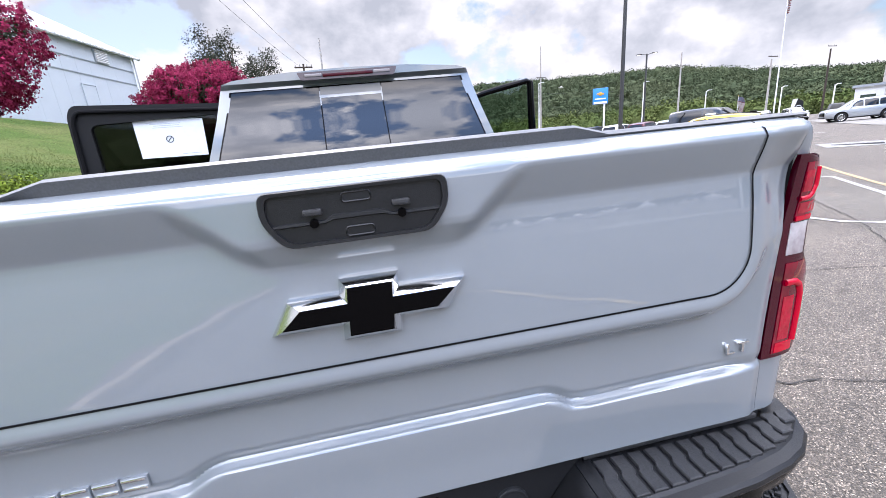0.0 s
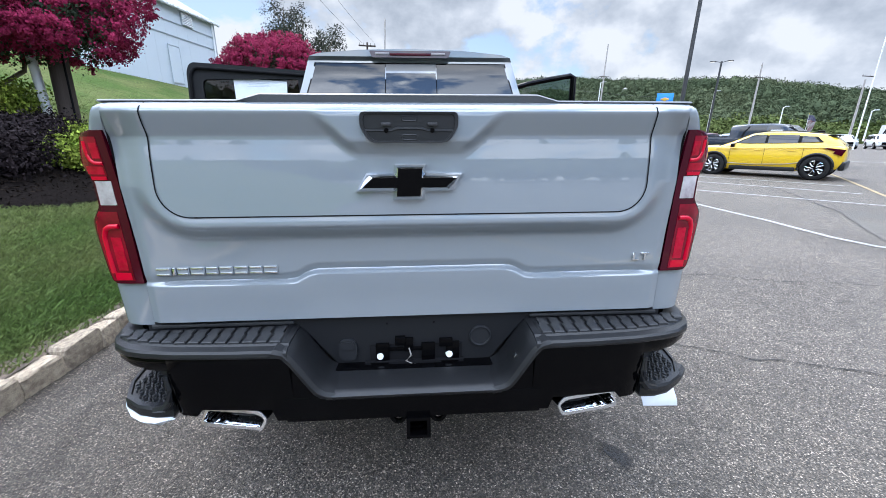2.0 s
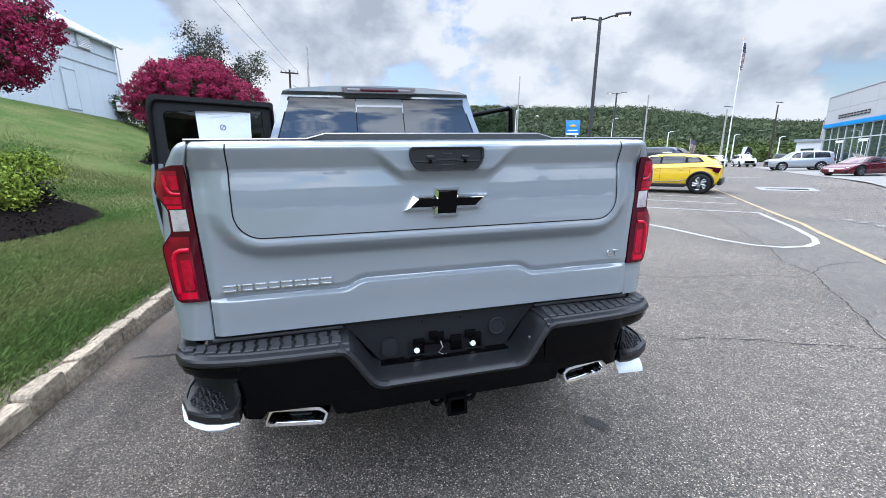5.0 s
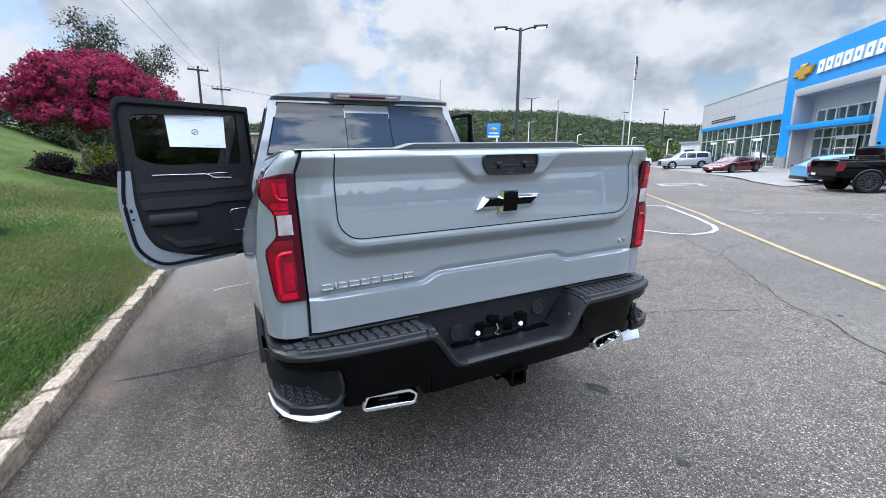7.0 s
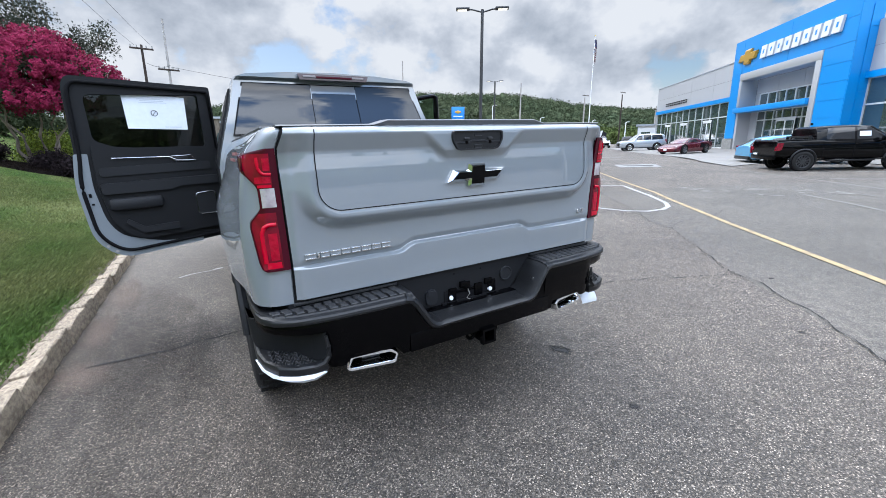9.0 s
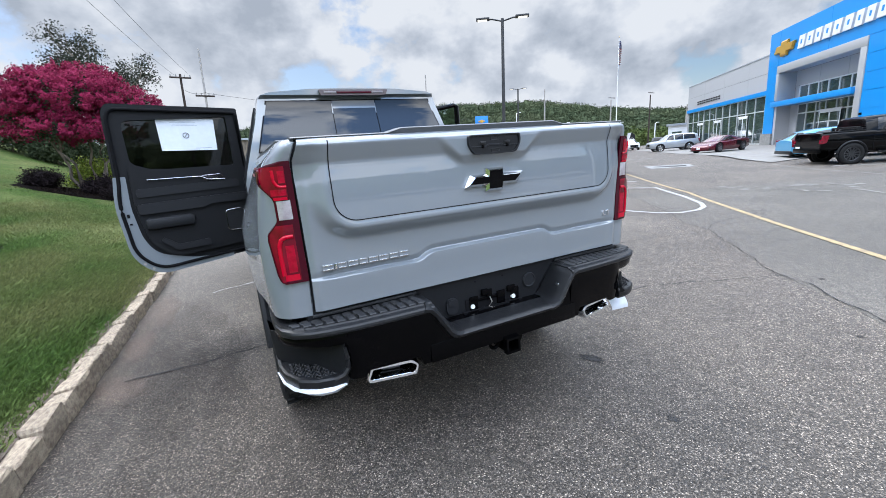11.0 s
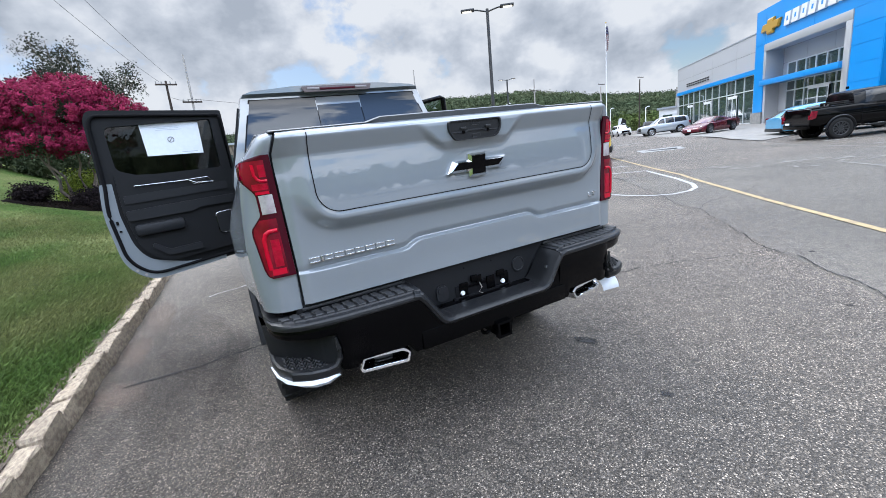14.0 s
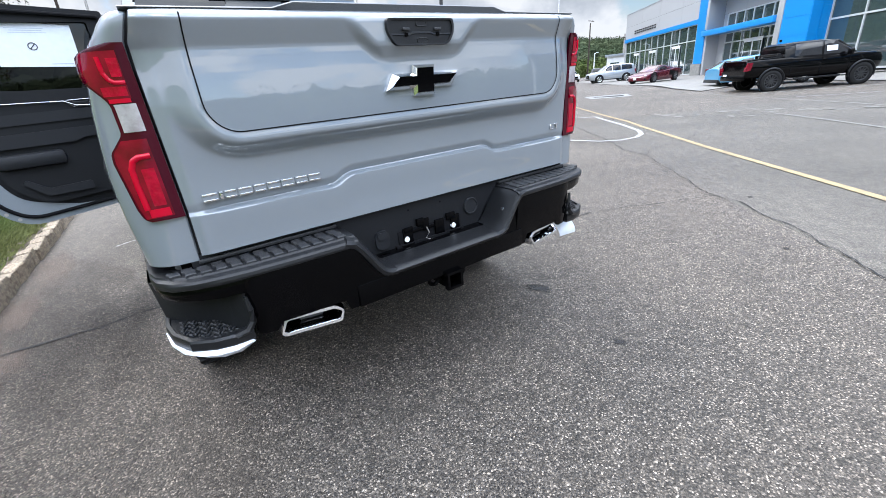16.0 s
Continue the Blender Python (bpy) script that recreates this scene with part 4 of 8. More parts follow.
def lamp_patch(bm, s, rows, cols, lift):
    """rows: list of (z, x0, x1); a patch of the lamp's outer shell, lifted."""
    vs = []
    for z, x0, x1 in rows:
        vs.append([bm.verts.new((s * (x0 + (x1 - x0) * k / cols), lamp_y(x0 + (x1 - x0) * k / cols, z) - lift, z)) for k in range(cols + 1)])
    for a_, b_ in zip(vs, vs[1:]):
        for k in range(cols):
            bm.faces.new((a_[k], a_[k + 1], b_[k + 1], b_[k]))
    for v in (vs[0], vs[-1]):
        back = [bm.verts.new((p.co.x, p.co.y + 0.03, p.co.z)) for p in v]
        for k in range(cols):
            bm.faces.new((v[k], v[k + 1], back[k + 1], back[k]))
    for c in (0, cols):
        col = [r[c] for r in vs]
        back = [bm.verts.new((p.co.x, p.co.y + 0.03 + (0.09 if c else 0), p.co.z)) for p in col]
        for k in range(len(col) - 1):
            bm.faces.new((col[k], col[k + 1], back[k + 1], back[k]))


def build_lamps():
    for s in (-1, 1):
        bm = bmesh.new()
        rows = [(z, *lamp_outline(z)) for z in np.linspace(0.990, 1.441, 60)]
        lamp_patch(bm, s, rows, 10, 0.004)
        lamp = part("tail_lamp", bm, M["lens_dark"], truck, "red tail lamp with a clear reversing light", smooth=50)
        bm = bmesh.new()
        rows = [(z, lamp_outline(z)[0] + 0.024 - 0.004 * (z - 1.0), lamp_outline(z)[1] - 0.006) for z in np.linspace(1.315, 1.424, 16)]
        lamp_patch(bm, s, rows, 8, 0.0055)
        part("upper_lens", bm, M["lens_red"], lamp, smooth=50)
        bm = bmesh.new()
        rows = [(z, lamp_outline(z)[0] + 0.024, lamp_outline(z)[1] - 0.006) for z in np.linspace(1.000, 1.215, 26)]
        lamp_patch(bm, s, rows, 8, 0.0055)
        part("lower_lens", bm, M["lens_red"], lamp, smooth=50)
        bm = bmesh.new()
        rows = [(z, lamp_outline(z)[0] + 0.018, lamp_outline(z)[1] - 0.008) for z in np.linspace(1.234, 1.303, 10)]
        lamp_patch(bm, s, rows, 8, 0.0055)
        part("reversing_lens", bm, M["lens_clear"], lamp, "clear reversing lens", smooth=50)

        def guide(name, pts, r):
            bm = bmesh.new()
            line = []
            for (xa, za), (xb, zb) in zip(pts, pts[1:]):
                line += [(xa + (xb - xa) * k / 5, za + (zb - za) * k / 5) for k in range(5)]
            line.append(pts[-1])
            tube(bm, [(s * x, lamp_y(x, z) - 0.0035, z) for x, z in line], r, 8)
            part(name, bm, M["lens_bright"], lamp, "brighter red light guide", smooth=60)
        for z0, z1, xa, xb in ((1.366, 1.408, 0.852, 0.874), (1.322, 1.344, 0.853, 0.905), (1.034, 1.138, 0.856, 0.886)):
            bm = bmesh.new()
            lamp_patch(bm, s, [(z, xa, xb) for z in np.linspace(z0, z1, 8)], 3, 0.0064)
            part("reflector", bm, M["lens_mid"], lamp, smooth=50)
        for z0, z1, xa, xb in ((1.003, 1.026, 0.852, 0.902), (1.306, 1.316, 0.852, 0.898)):
            bm = bmesh.new()
            lamp_patch(bm, s, [(z, xa, xb) for z in np.linspace(z0, z1, 4)], 4, 0.0068)
            part("light_guide", bm, M["lens_bright"], lamp, "brighter red light guide", smooth=50)
        guide("light_guide", [(0.890, 1.412), (0.889, 1.376), (0.882, 1.360), (0.872, 1.353), (0.850, 1.352)], 0.0062)
        guide("light_guide", [(0.904, 1.026), (0.906, 1.10), (0.905, 1.140), (0.896, 1.162), (0.882, 1.170), (0.854, 1.171)], 0.0085)


build_lamps()


def build_bumper():
    bumper = new("bumper"); bumper.empty_display_size = 0.1
    bumper.parent = truck
    bumper["label"] = "black plastic step bumper"

    def plan(z_pad, front=0.0):
        """Rear edge of the bumper in plan, for x from the notch outwards."""
        pts = [(0.372, -0.158), (0.55, -0.150), (0.70, -0.138), (0.80, -0.120), (0.86, -0.098), (0.915, -0.06), (0.95, -0.008), (0.968, 0.06), (0.975, 0.16), (0.978, 0.34)]
        return [(x, y + front) for x, y in pts]

    top = [(0.37, 0.825), (0.8, 0.820), (0.98, 0.813)]
    for s in (-1, 1):
        # pad: top plate with a turned-down rear lip
        bm = bmesh.new()
        edge = plan(0)
        rings = []
        for x, y in edge:
            yi = 0.005 if x < 0.9 else y + 0.03 + (0.10 if x < 0.96 else 0.06)
            yi = max(yi, y + 0.05)
            xi = x - (0.05 if x > 0.93 else 0.0)
            zt = float(interp(x, top))
            rings.append([(s * xi, yi, zt - 0.05), (s * xi, yi, zt + 0.006), (s * x, y + 0.036, zt + 0.006), (s * x, y + 0.030, zt + 0.001), (s * x, y + 0.009, zt - 0.003), (s * x, y + 0.002, zt - 0.009), (s * x, y, zt - 0.018), (s * x, y + 0.003, zt - 0.026), (s * x, y + 0.016, zt - 0.028)])
        loft(bm, rings)
        pad = part("step_pad", bm, M["black_plastic"], bumper, "grained black step pad", smooth=28)
        # kinked ribs on the pad
        for k in range(13):
            x = 0.420 + 0.0405 * k
            ye = float(np.interp(x, [p[0] for p in edge], [p[1] for p in edge]))
            zt = float(interp(x, top)) + 0.0085
            yi, ym = (-0.016 if x < 0.83 else 0.004), ye + 0.036
            yc = ym + 0.45 * (yi - ym)
            if yi - ym < 0.03:
                continue
            bm = bmesh.new()
            q = [(x - 0.021, ym), (x + 0.009, ym), (x + 0.009, yc), (x + 0.017, yc + 0.012), (x + 0.017, yi), (x - 0.013, yi), (x - 0.013, yc + 0.016), (x - 0.021, yc + 0.004)]
            inset = [(x + (a_ - x) * 0.88, ym + (b_ - ym) * 0.96 + 0.002) for a_, b_ in q]
            loft(bm, [[(s * a_, b_, zt - 0.006) for a_, b_ in q], [(s * a_, b_, zt + 0.0025) for a_, b_ in q], [(s * a_, b_, zt + 0.005) for a_, b_ in inset]])
            part("rib", bm, M["pad_plastic"], pad, smooth=20)
        # gloss lower face, its upper edge rolled under the pad's lip
        bm = bmesh.new()
        rings = []
        for x, y in [(0.372, -0.150), (0.432, -0.149), (0.446, -0.148), (0.55, -0.143), (0.66, -0.134), (0.68, -0.132), (0.72, -0.128), (0.738, -0.118), (0.742, -0.03)]:
            zb = float(interp(x, [(0.2, 0.566), (0.432, 0.566), (0.446, 0.606), (0.66, 0.606), (0.68, 0.582), (0.75, 0.588)]))
            zt = float(interp(x, top)) - 0.026
            rings.append([(s * x, y + 0.10, zt), (s * x, y + 0.006, zt), (s * x, y + 0.001, zt - 0.003), (s * x, y, zt - 0.008), (s * x, y + 0.004, 0.72), (s * x, y + 0.012, 0.645), (s * x, y + 0.02, zb), (s * x, y + 0.10, zb - 0.005)])
        loft(bm, rings)
        part("lower_face", bm, M["gloss_black"], bumper, "gloss black lower bumper face", smooth=40)
        # gloss band that runs on round the corner above the step
        bm = bmesh.new()
        rings = []
        for x, y in plan(0, 0.012):
            if x < 0.69:
                continue
            zt = float(interp(x, top)) - 0.026
            zb = float(interp(x, [(0.70, 0.742), (0.80, 0.742), (0.95, 0.752), (0.978, 0.760)]))
            rings.append([(s * (x - 0.04), y + 0.04, zt), (s * x, y + 0.004, zt), (s * x, y, zt - 0.006), (s * x, y + 0.003, zb + 0.010), (s * (x - 0.001), y + 0.008, zb + 0.002), (s * (x - 0.004), y + 0.016, zb), (s * (x - 0.04), y + 0.05, zb + 0.004)])
        loft(bm, rings)
        part("corner_band", bm, M["gloss_black"], bumper, "gloss black band round the corner", smooth=40)
        # sloping cheek of the notch
        bm = bmesh.new()
        rings = []
        for x, z in ((0.405, 0.835), (0.372, 0.826), (0.352, 0.802), (0.303, 0.724), (0.286, 0.700), (0.268, 0.687), (0.225, 0.678)):
            rings.append([(s * x, 0.002, z), (s * (x - 0.004), -0.10, z - 0.002), (s * x, -0.134, z - 0.004), (s * (x + 0.004), -0.152, z - 0.008), (s * (x + 0.012), -0.159, z - 0.018), (s * (x + 0.019), -0.154, z - 0.030), (s * (x + 0.022), -0.142, z - 0.034), (s * (x + 0.03), 0.0, z - 0.05)])
        loft(bm, rings)
        part("notch_cheek", bm, M["black_plastic"], bumper, smooth=35)
        bm = bmesh.new()
        quad = [(0.378, 0.792), (0.303, 0.678), (0.23, 0.652), (0.23, 0.567), (0.40, 0.567), (0.40, 0.792)]
        prism(bm, [(s * a_, b_) for a_, b_ in quad], -0.138, -0.06)
        part("lower_face", bm, M["gloss_black"], bumper)
        # corner step with its tread
        outl = [(0.748, -0.112), (0.80, -0.114), (0.86, -0.098), (0.925, -0.055), (0.968, 0.03), (0.985, 0.12), (0.985, 0.26), (0.80, 0.26), (0.748, 0.1)]
        bm = bmesh.new()
        o = [(s * a_, b_) for a_, b_ in outl]
        cx, cy = s * 0.88, 0.08
        loft(bm, [[(cx + (a_ - cx) * 0.95, cy + (b_ - cy) * 0.95, 0.574) for a_, b_ in o], [(a_, b_, 0.588) for a_, b_ in o], [(a_, b_, 0.612) for a_, b_ in o], [(cx + (a_ - cx) * 0.97, cy + (b_ - cy) * 0.97, 0.620) for a_, b_ in o],
                  [(cx + (a_ - cx) * 0.86, cy + (b_ - cy) * 0.86, 0.622) for a_, b_ in o], [(cx + (a_ - cx) * 0.84, cy + (b_ - cy) * 0.84, 0.615) for a_, b_ in o]])
        step = part("corner_step", bm, M["black_plastic"], bumper, "black corner step with tread dimples", smooth=25)
        bm = bmesh.new()
        for i in range(12):
            for j in range(12):
                x, y = 0.792 + 0.0155 * i + (0.007 if j % 2 else 0), -0.080 + 0.0165 * j
                if x + max(0, -y) * 0.9 > 0.935 + 0.1 * y or x < 0.80 + 0.25 * y:
                    continue
                box(bm, (s * x, y, 0.619), (0.0055, 0.0145, 0.009), 0.0015, Matrix.Rotation(s * (0.6 if (i + j) % 2 else -0.6), 4, "Z"), 1)
        part("tread", bm, M["pad_plastic"], step)
        # faceted hollow above the step, and the chamfered frame round it
        hi_ = [(0.743, -0.112), (0.790, -0.035), (0.845, 0.020), (0.925, 0.075), (0.985, 0.16), (0.99, 0.30)]
        lo_ = [(0.745, -0.108), (0.800, -0.050), (0.835, 0.030), (0.905, 0.090), (0.975, 0.18), (0.985, 0.30)]
        for a_, nm in ((slice(0, 2), "hollow_cheek"), (slice(1, 6), "hollow_back")):
            bm = bmesh.new()
            ring_ = lambda pts, z: [(s * p[0], p[1], z) for p in pts[a_]] + [(s * (p[0] + 0.004), p[1] + 0.012, z) for p in reversed(pts[a_])]
            loft(bm, [ring_(lo_, 0.612), ring_(hi_, 0.765)])
            part(nm, bm, M["trim_dark"], bumper)
        bm = bmesh.new()
        tube(bm, [(s * 0.746, -0.120, 0.735), (s * 0.741, -0.123, 0.690), (s * 0.743, -0.124, 0.652), (s * 0.762, -0.124, 0.626), (s * 0.80, -0.118, 0.617)], [0.006, 0.009, 0.011, 0.012, 0.009], 6)
        part("hollow_frame", bm, M["black_plastic"], bumper, smooth=25)
        # tail pipe tip
        tip = new("exhaust_tip"); tip.parent = truck; tip.empty_display_size = 0.05
        tip["label"] = "chrome exhaust tip"
        tip.matrix_local = Matrix.Translation((s * 0.567, -0.122, 0.577)) @ Matrix.Rotation(radians(-2 * s), 4, "Y") @ Matrix.Rotation(radians(8 * s), 4, "Z") @ Matrix.Scale(0.94, 4)
        o = rounded([(-0.118, -0.026), (-0.098, 0.036), (0.090, 0.036), (0.120, 0.010), (0.106, -0.036), (-0.106, -0.036)] if s < 0 else [(-0.120, 0.010), (-0.090, 0.036), (0.098, 0.036), (0.118, -0.026), (0.106, -0.036), (-0.106, -0.036)], 0.011, 3)
        i_ = [(a_ * 0.87, b_ * 0.50 - 0.001) for a_, b_ in o]
        # the mouth is cut on a slant, its lower lip standing out
        cut = lambda ring_, y_: [(a_, y_ + 0.22 * b_, b_) for a_, b_ in ring_]
        sc_ = lambda p, q: [(a_ * p, b_ * q) for a_, b_ in o]
        bm = bmesh.new()
        loft(bm, [cut(sc_(0.95, 0.95), 0.22), cut(o, 0.030), cut(sc_(0.985, 0.96), 0.010), cut(sc_(0.955, 0.87), -0.002), cut(sc_(0.885, 0.58), -0.002), cut(i_, 0.006), cut(i_, 0.16)], caps=False)
        part("tip_shell", bm, M["chrome"], tip, smooth=40)
        bm = bmesh.new()
        prism(bm, [(a_ * 1.02, b_ * 1.02) for a_, b_ in i_], 0.12, 0.13)
        part("tip_inner", bm, M["gloss_black"], tip)
        bm = bmesh.new()
        box(bm, (0.0, 0.085, -0.010), (0.080, 0.07, 0.007), 0.002)
        part("inner_tongue", bm, M["steel_dark"], tip, "dark inner tongue")
    # centre plate between the cheeks
    bm = bmesh.new()
    prism(bm, [(-0.40, 0.858), (0.40, 0.858), (0.34, 0.79), (0.25, 0.672), (-0.25, 0.672), (-0.34, 0.79)], -0.002, 0.04)
    box(bm, (0, 0.035, 0.835), (1.70, 0.06, 0.066), 0.003)
    part("centre_plate", bm, M["trim_dark"], bumper)
    for s in (-1, 1):
        bm = bmesh.new()
        box(bm, (s * 0.61, -0.004, 0.842), (0.44, 0.010, 0.012), 0.003)
        part("pad_rail", bm, M["pad_plastic"], bumper)
    bm = bmesh.new()
    rings = []
    for x in (-0.27, -0.2, 0, 0.2, 0.27):
        rings.append([(x, 0.0, 0.685), (x, -0.05, 0.683), (x, -0.134, 0.678), (x, -0.150, 0.674), (x, -0.159, 0.664), (x, -0.155, 0.652), (x, -0.142, 0.645), (x, 0.0, 0.62)])
    loft(bm, rings)
    part("notch_floor", bm, M["black_plastic"], bumper, smooth=50)
    bm = bmesh.new()
    box(bm, (0, -0.104, 0.608), (0.80, 0.074, 0.084), 0.004)
    box(bm, (0, -0.02, 0.64), (1.42, 0.06, 0.09), 0.004)
    part("lower_valance", bm, M["gloss_black"], bumper)
    # plate bracket
    br = new("plate_bracket"); br.parent = bumper; br.empty_display_size = 0.05
    br["label"] = "bare black licence plate bracket"
    bm = bmesh.new()
    box(bm, (0.005, -0.004, 0.705), (0.31, 0.006, 0.085), 0.001)
    part("bracket_hole", bm, M["gap"], br)
    for s in (-1, 1):
        bm = bmesh.new()
        box(bm, (s * 0.118 + 0.01, -0.010, 0.72), (0.045, 0.006, 0.075), 0.002)
        part("bracket_ear", bm, M["gloss_black"], br)
        bm = bmesh.new()
        box(bm, (s * 0.118, -0.016, 0.689), (0.06, 0.014, 0.008), 0.002)
        part("bracket_foot", bm, M["gloss_black"], br)
    for c, d in (((-0.048, -0.014, 0.768), (0.034, 0.016, 0.030)), ((0.105, -0.012, 0.756), (0.045, 0.010, 0.030)), ((-0.105, -0.012, 0.748), (0.040, 0.010, 0.022)), ((-0.02, -0.011, 0.752), (0.03, 0.008, 0.05)), ((0.045, -0.012, 0.722), (0.045, 0.01, 0.07)), ((-0.03, -0.010, 0.735), (0.12, 0.006, 0.012))):
        bm = bmesh.new()
        box(bm, c, d, 0.002)
        part("bracket_plate", bm, M["gloss_black"], br)
    bm = bmesh.new()
    tube(bm, [(-0.02, -0.014, 0.74), (-0.012, -0.02, 0.715), (-0.03, -0.02, 0.695), (-0.01, -0.02, 0.685)], 0.003, 6)
    tube(bm, [(-0.06, -0.014, 0.68), (0.0, -0.02, 0.684), (0.05, -0.014, 0.68)], 0.003, 6)
    part("cable", bm, M["steel_grey"], br)
    for s in (-1, 1):
        bm = bmesh.new()
        cyl(bm, (s * 0.1164, -0.008, 0.711), (s * 0.1164, -0.018, 0.711), 0.0125, 0.0105, 18)
        part("plug", bm, M["white_plastic"], br, "round white plastic plug")
    # trailer socket cover and lock cover
    bm = bmesh.new()
    prism(bm, rounded([(-0.252, 0.775), (-0.192, 0.775), (-0.192, 0.70), (-0.252, 0.70)], 0.028, 5), 0.0, -0.016)
    prism(bm, rounded([(-0.244, 0.770), (-0.200, 0.770), (-0.200, 0.742), (-0.244, 0.742)], 0.012, 4), 0.0, -0.021)
    part("socket_cover", bm, M["trim_mid"], bumper)
    bm = bmesh.new()
    cyl(bm, (0.222, 0.0, 0.772), (0.222, -0.008, 0.772), 0.038, 0.036, 28)
    tube(bm, [(0.222 + 0.034 * math.cos(t), -0.008, 0.772 + 0.034 * math.sin(t)) for t in np.linspace(0, 2 * math.pi, 29)[:-1]], 0.004, 8, closed=True)
    part("lock_cover", bm, M["trim_mid"], bumper)
    for x in (-0.09, 0.065, ):
        bm = bmesh.new()
        cyl(bm, (x, 0.0, 0.826), (x, -0.003, 0.826), 0.004, 0.004, 10)
        part("hole", bm, M["gap"], bumper)
    bm = bmesh.new()
    box(bm, (0.318, -0.105, 0.752), (0.004, 0.018, 0.014), 0.001, Matrix.Rotation(radians(28), 4, "Y"))
    part("sensor", bm, M["satin_chrome"], bumper)
    bm = bmesh.new()
    prism(bm, rounded([(-0.168, 0.694), (0.165, 0.694), (0.165, 0.683), (-0.168, 0.683)], 0.003, 2), -0.004, -0.022)
    part("slot", bm, M["gap"], bumper)
    # hitch receiver
    hitch = new("hitch_receiver"); hitch.parent = truck; hitch.empty_display_size = 0.05
    bm = bmesh.new()
    o, i_ = 0.038, 0.027
    ring = lambda h: [(-h, -h), (h, -h), (h, h), (-h, h)]
    loft(bm, [[(a_ + 0.008, 0.20, b_ + 0.534) for a_, b_ in ring(o * 0.86)], [(a_ + 0.008, -0.13, b_ + 0.534) for a_, b_ in ring(o * 0.86)], [(a_ + 0.008, -0.13, b_ + 0.534) for a_, b_ in ring(o)], [(a_ + 0.008, -0.155, b_ + 0.534) for a_, b_ in ring(o)], [(a_ + 0.008, -0.155, b_ + 0.534) for a_, b_ in ring(i_)], [(a_ + 0.008, 0.1, b_ + 0.534) for a_, b_ in ring(i_)]])
    part("receiver_tube", bm, M["gloss_black"], hitch)
    bm = bmesh.new()
    cyl(bm, (-0.6, 0.05, 0.572), (0.6, 0.05, 0.572), 0.03, None, 16)
    part("cross_tube", bm, M["gloss_black"], hitch)
    bm = bmesh.new()
    prism(bm, [(-0.110, 0.600), (0.125, 0.600), (0.085, 0.552), (0.040, 0.548), (-0.025, 0.548), (-0.070, 0.552)], -0.045, -0.062)
    part("gusset_plate", bm, M["trim_mid"], hitch)
    for s in (-1, 1):
        bm = bmesh.new()
        tube(bm, [(0.008 + s * (0.066 + 0.022 * math.cos(t)), -0.09, 0.539 + 0.026 * math.sin(t)) for t in np.linspace(0, 2 * math.pi, 17)[:-1]], 0.0085, 8, closed=True)
        box(bm, (0.008 + s * 0.045, -0.06, 0.559), (0.03, 0.06, 0.03), 0.004)
        part("chain_loop", bm, M["gloss_black"], hitch)


build_bumper()


def wheel(name, c, r, w, parent, rim_mat, spokes=6, hub=None, face=None, tread=True):
    """A tyre and a spoked rim; the axle lies along x, its outer face on the side of the sign of face."""
    root = new(name); root.parent = parent; root.empty_display_size = 0.1
    root.matrix_local = Matrix.Translation(c)
    f = face or 1
    bm = bmesh.new()
    prof = [(-w / 2 + 0.02, r * 0.66), (-w / 2, r * 0.78), (-w / 2 + 0.01, r * 0.93), (-w / 2 + 0.035, r), (w / 2 - 0.035, r), (w / 2 - 0.01, r * 0.93), (w / 2, r * 0.78), (w / 2 - 0.02, r * 0.66)]
    n = 36
    rings = []
    for k in range(n + 1):
        t = 2 * math.pi * k / n
        rings.append([(x, q * math.cos(t), q * math.sin(t)) for x, q in prof])
    loft(bm, rings, True, False)
    if tread:
        for k in range(n):
            t = 2 * math.pi * (k + 0.5) / n
            for x in (-w * 0.3, -w * 0.08, w * 0.14, w * 0.34):
                rot = Matrix.Rotation(t, 4, "X")
                box(bm, tuple(rot @ Vector((x + (0.012 if k % 2 else -0.012), r + 0.002, 0))), (w * 0.15, 0.012, r * 0.11), 0, rot)
    part("tyre", bm, M["rubber"], root, smooth=40)
    bm = bmesh.new()
    rr = r * 0.67
    rings = []
    for k in range(n + 1):
        t = 2 * math.pi * k / n
        rings.append([(x * f, q * math.cos(t), q * math.sin(t)) for x, q in ((w * 0.44, rr), (w * 0.46, rr * 0.96), (w * 0.40, rr * 0.90), (w * 0.05, rr * 0.86), (-w * 0.3, rr * 0.86), (-w * 0.3, rr))])
    loft(bm, rings, True, False)
    for k in range(spokes):
        t = 2 * math.pi * k / spokes
        rot = Matrix.Rotation(t, 4, "X")
        for o_ in (-0.11, 0.11):
            bm2 = [(rr * 0.15, o_ * rr * 0.5), (rr * 0.93, o_ * rr * 2.0 - 0.055 * rr), (rr * 0.93, o_ * rr * 2.0 + 0.13 * rr), (rr * 0.15, o_ * rr * 0.5 + 0.12 * rr)]
            v = [[rot @ Vector((f * xx, a_, b_)) for a_, b_ in bm2] for xx in (w * 0.30, w * 0.41)]
            loft(bm, v)
    cyl(bm, (f * w * 0.28, 0, 0), (f * w * 0.44, 0, 0), rr * 0.24, rr * 0.2, 16)
    part("rim", bm, rim_mat, root, smooth=35)
    bm = bmesh.new()
    cyl(bm, (f * w * 0.04, 0, 0), (f * w * 0.07, 0, 0), rr * 0.86, None, 28)
    part("brake_disc", bm, M["steel_dark"], root)
    return root


for sx_ in (-1, 1):
    for wy in (1.0, 4.72):
        wheel("wheel", (sx_ * 0.86, wy, 0.425), 0.425, 0.27, truck, M["gloss_black"], 6, face=sx_)


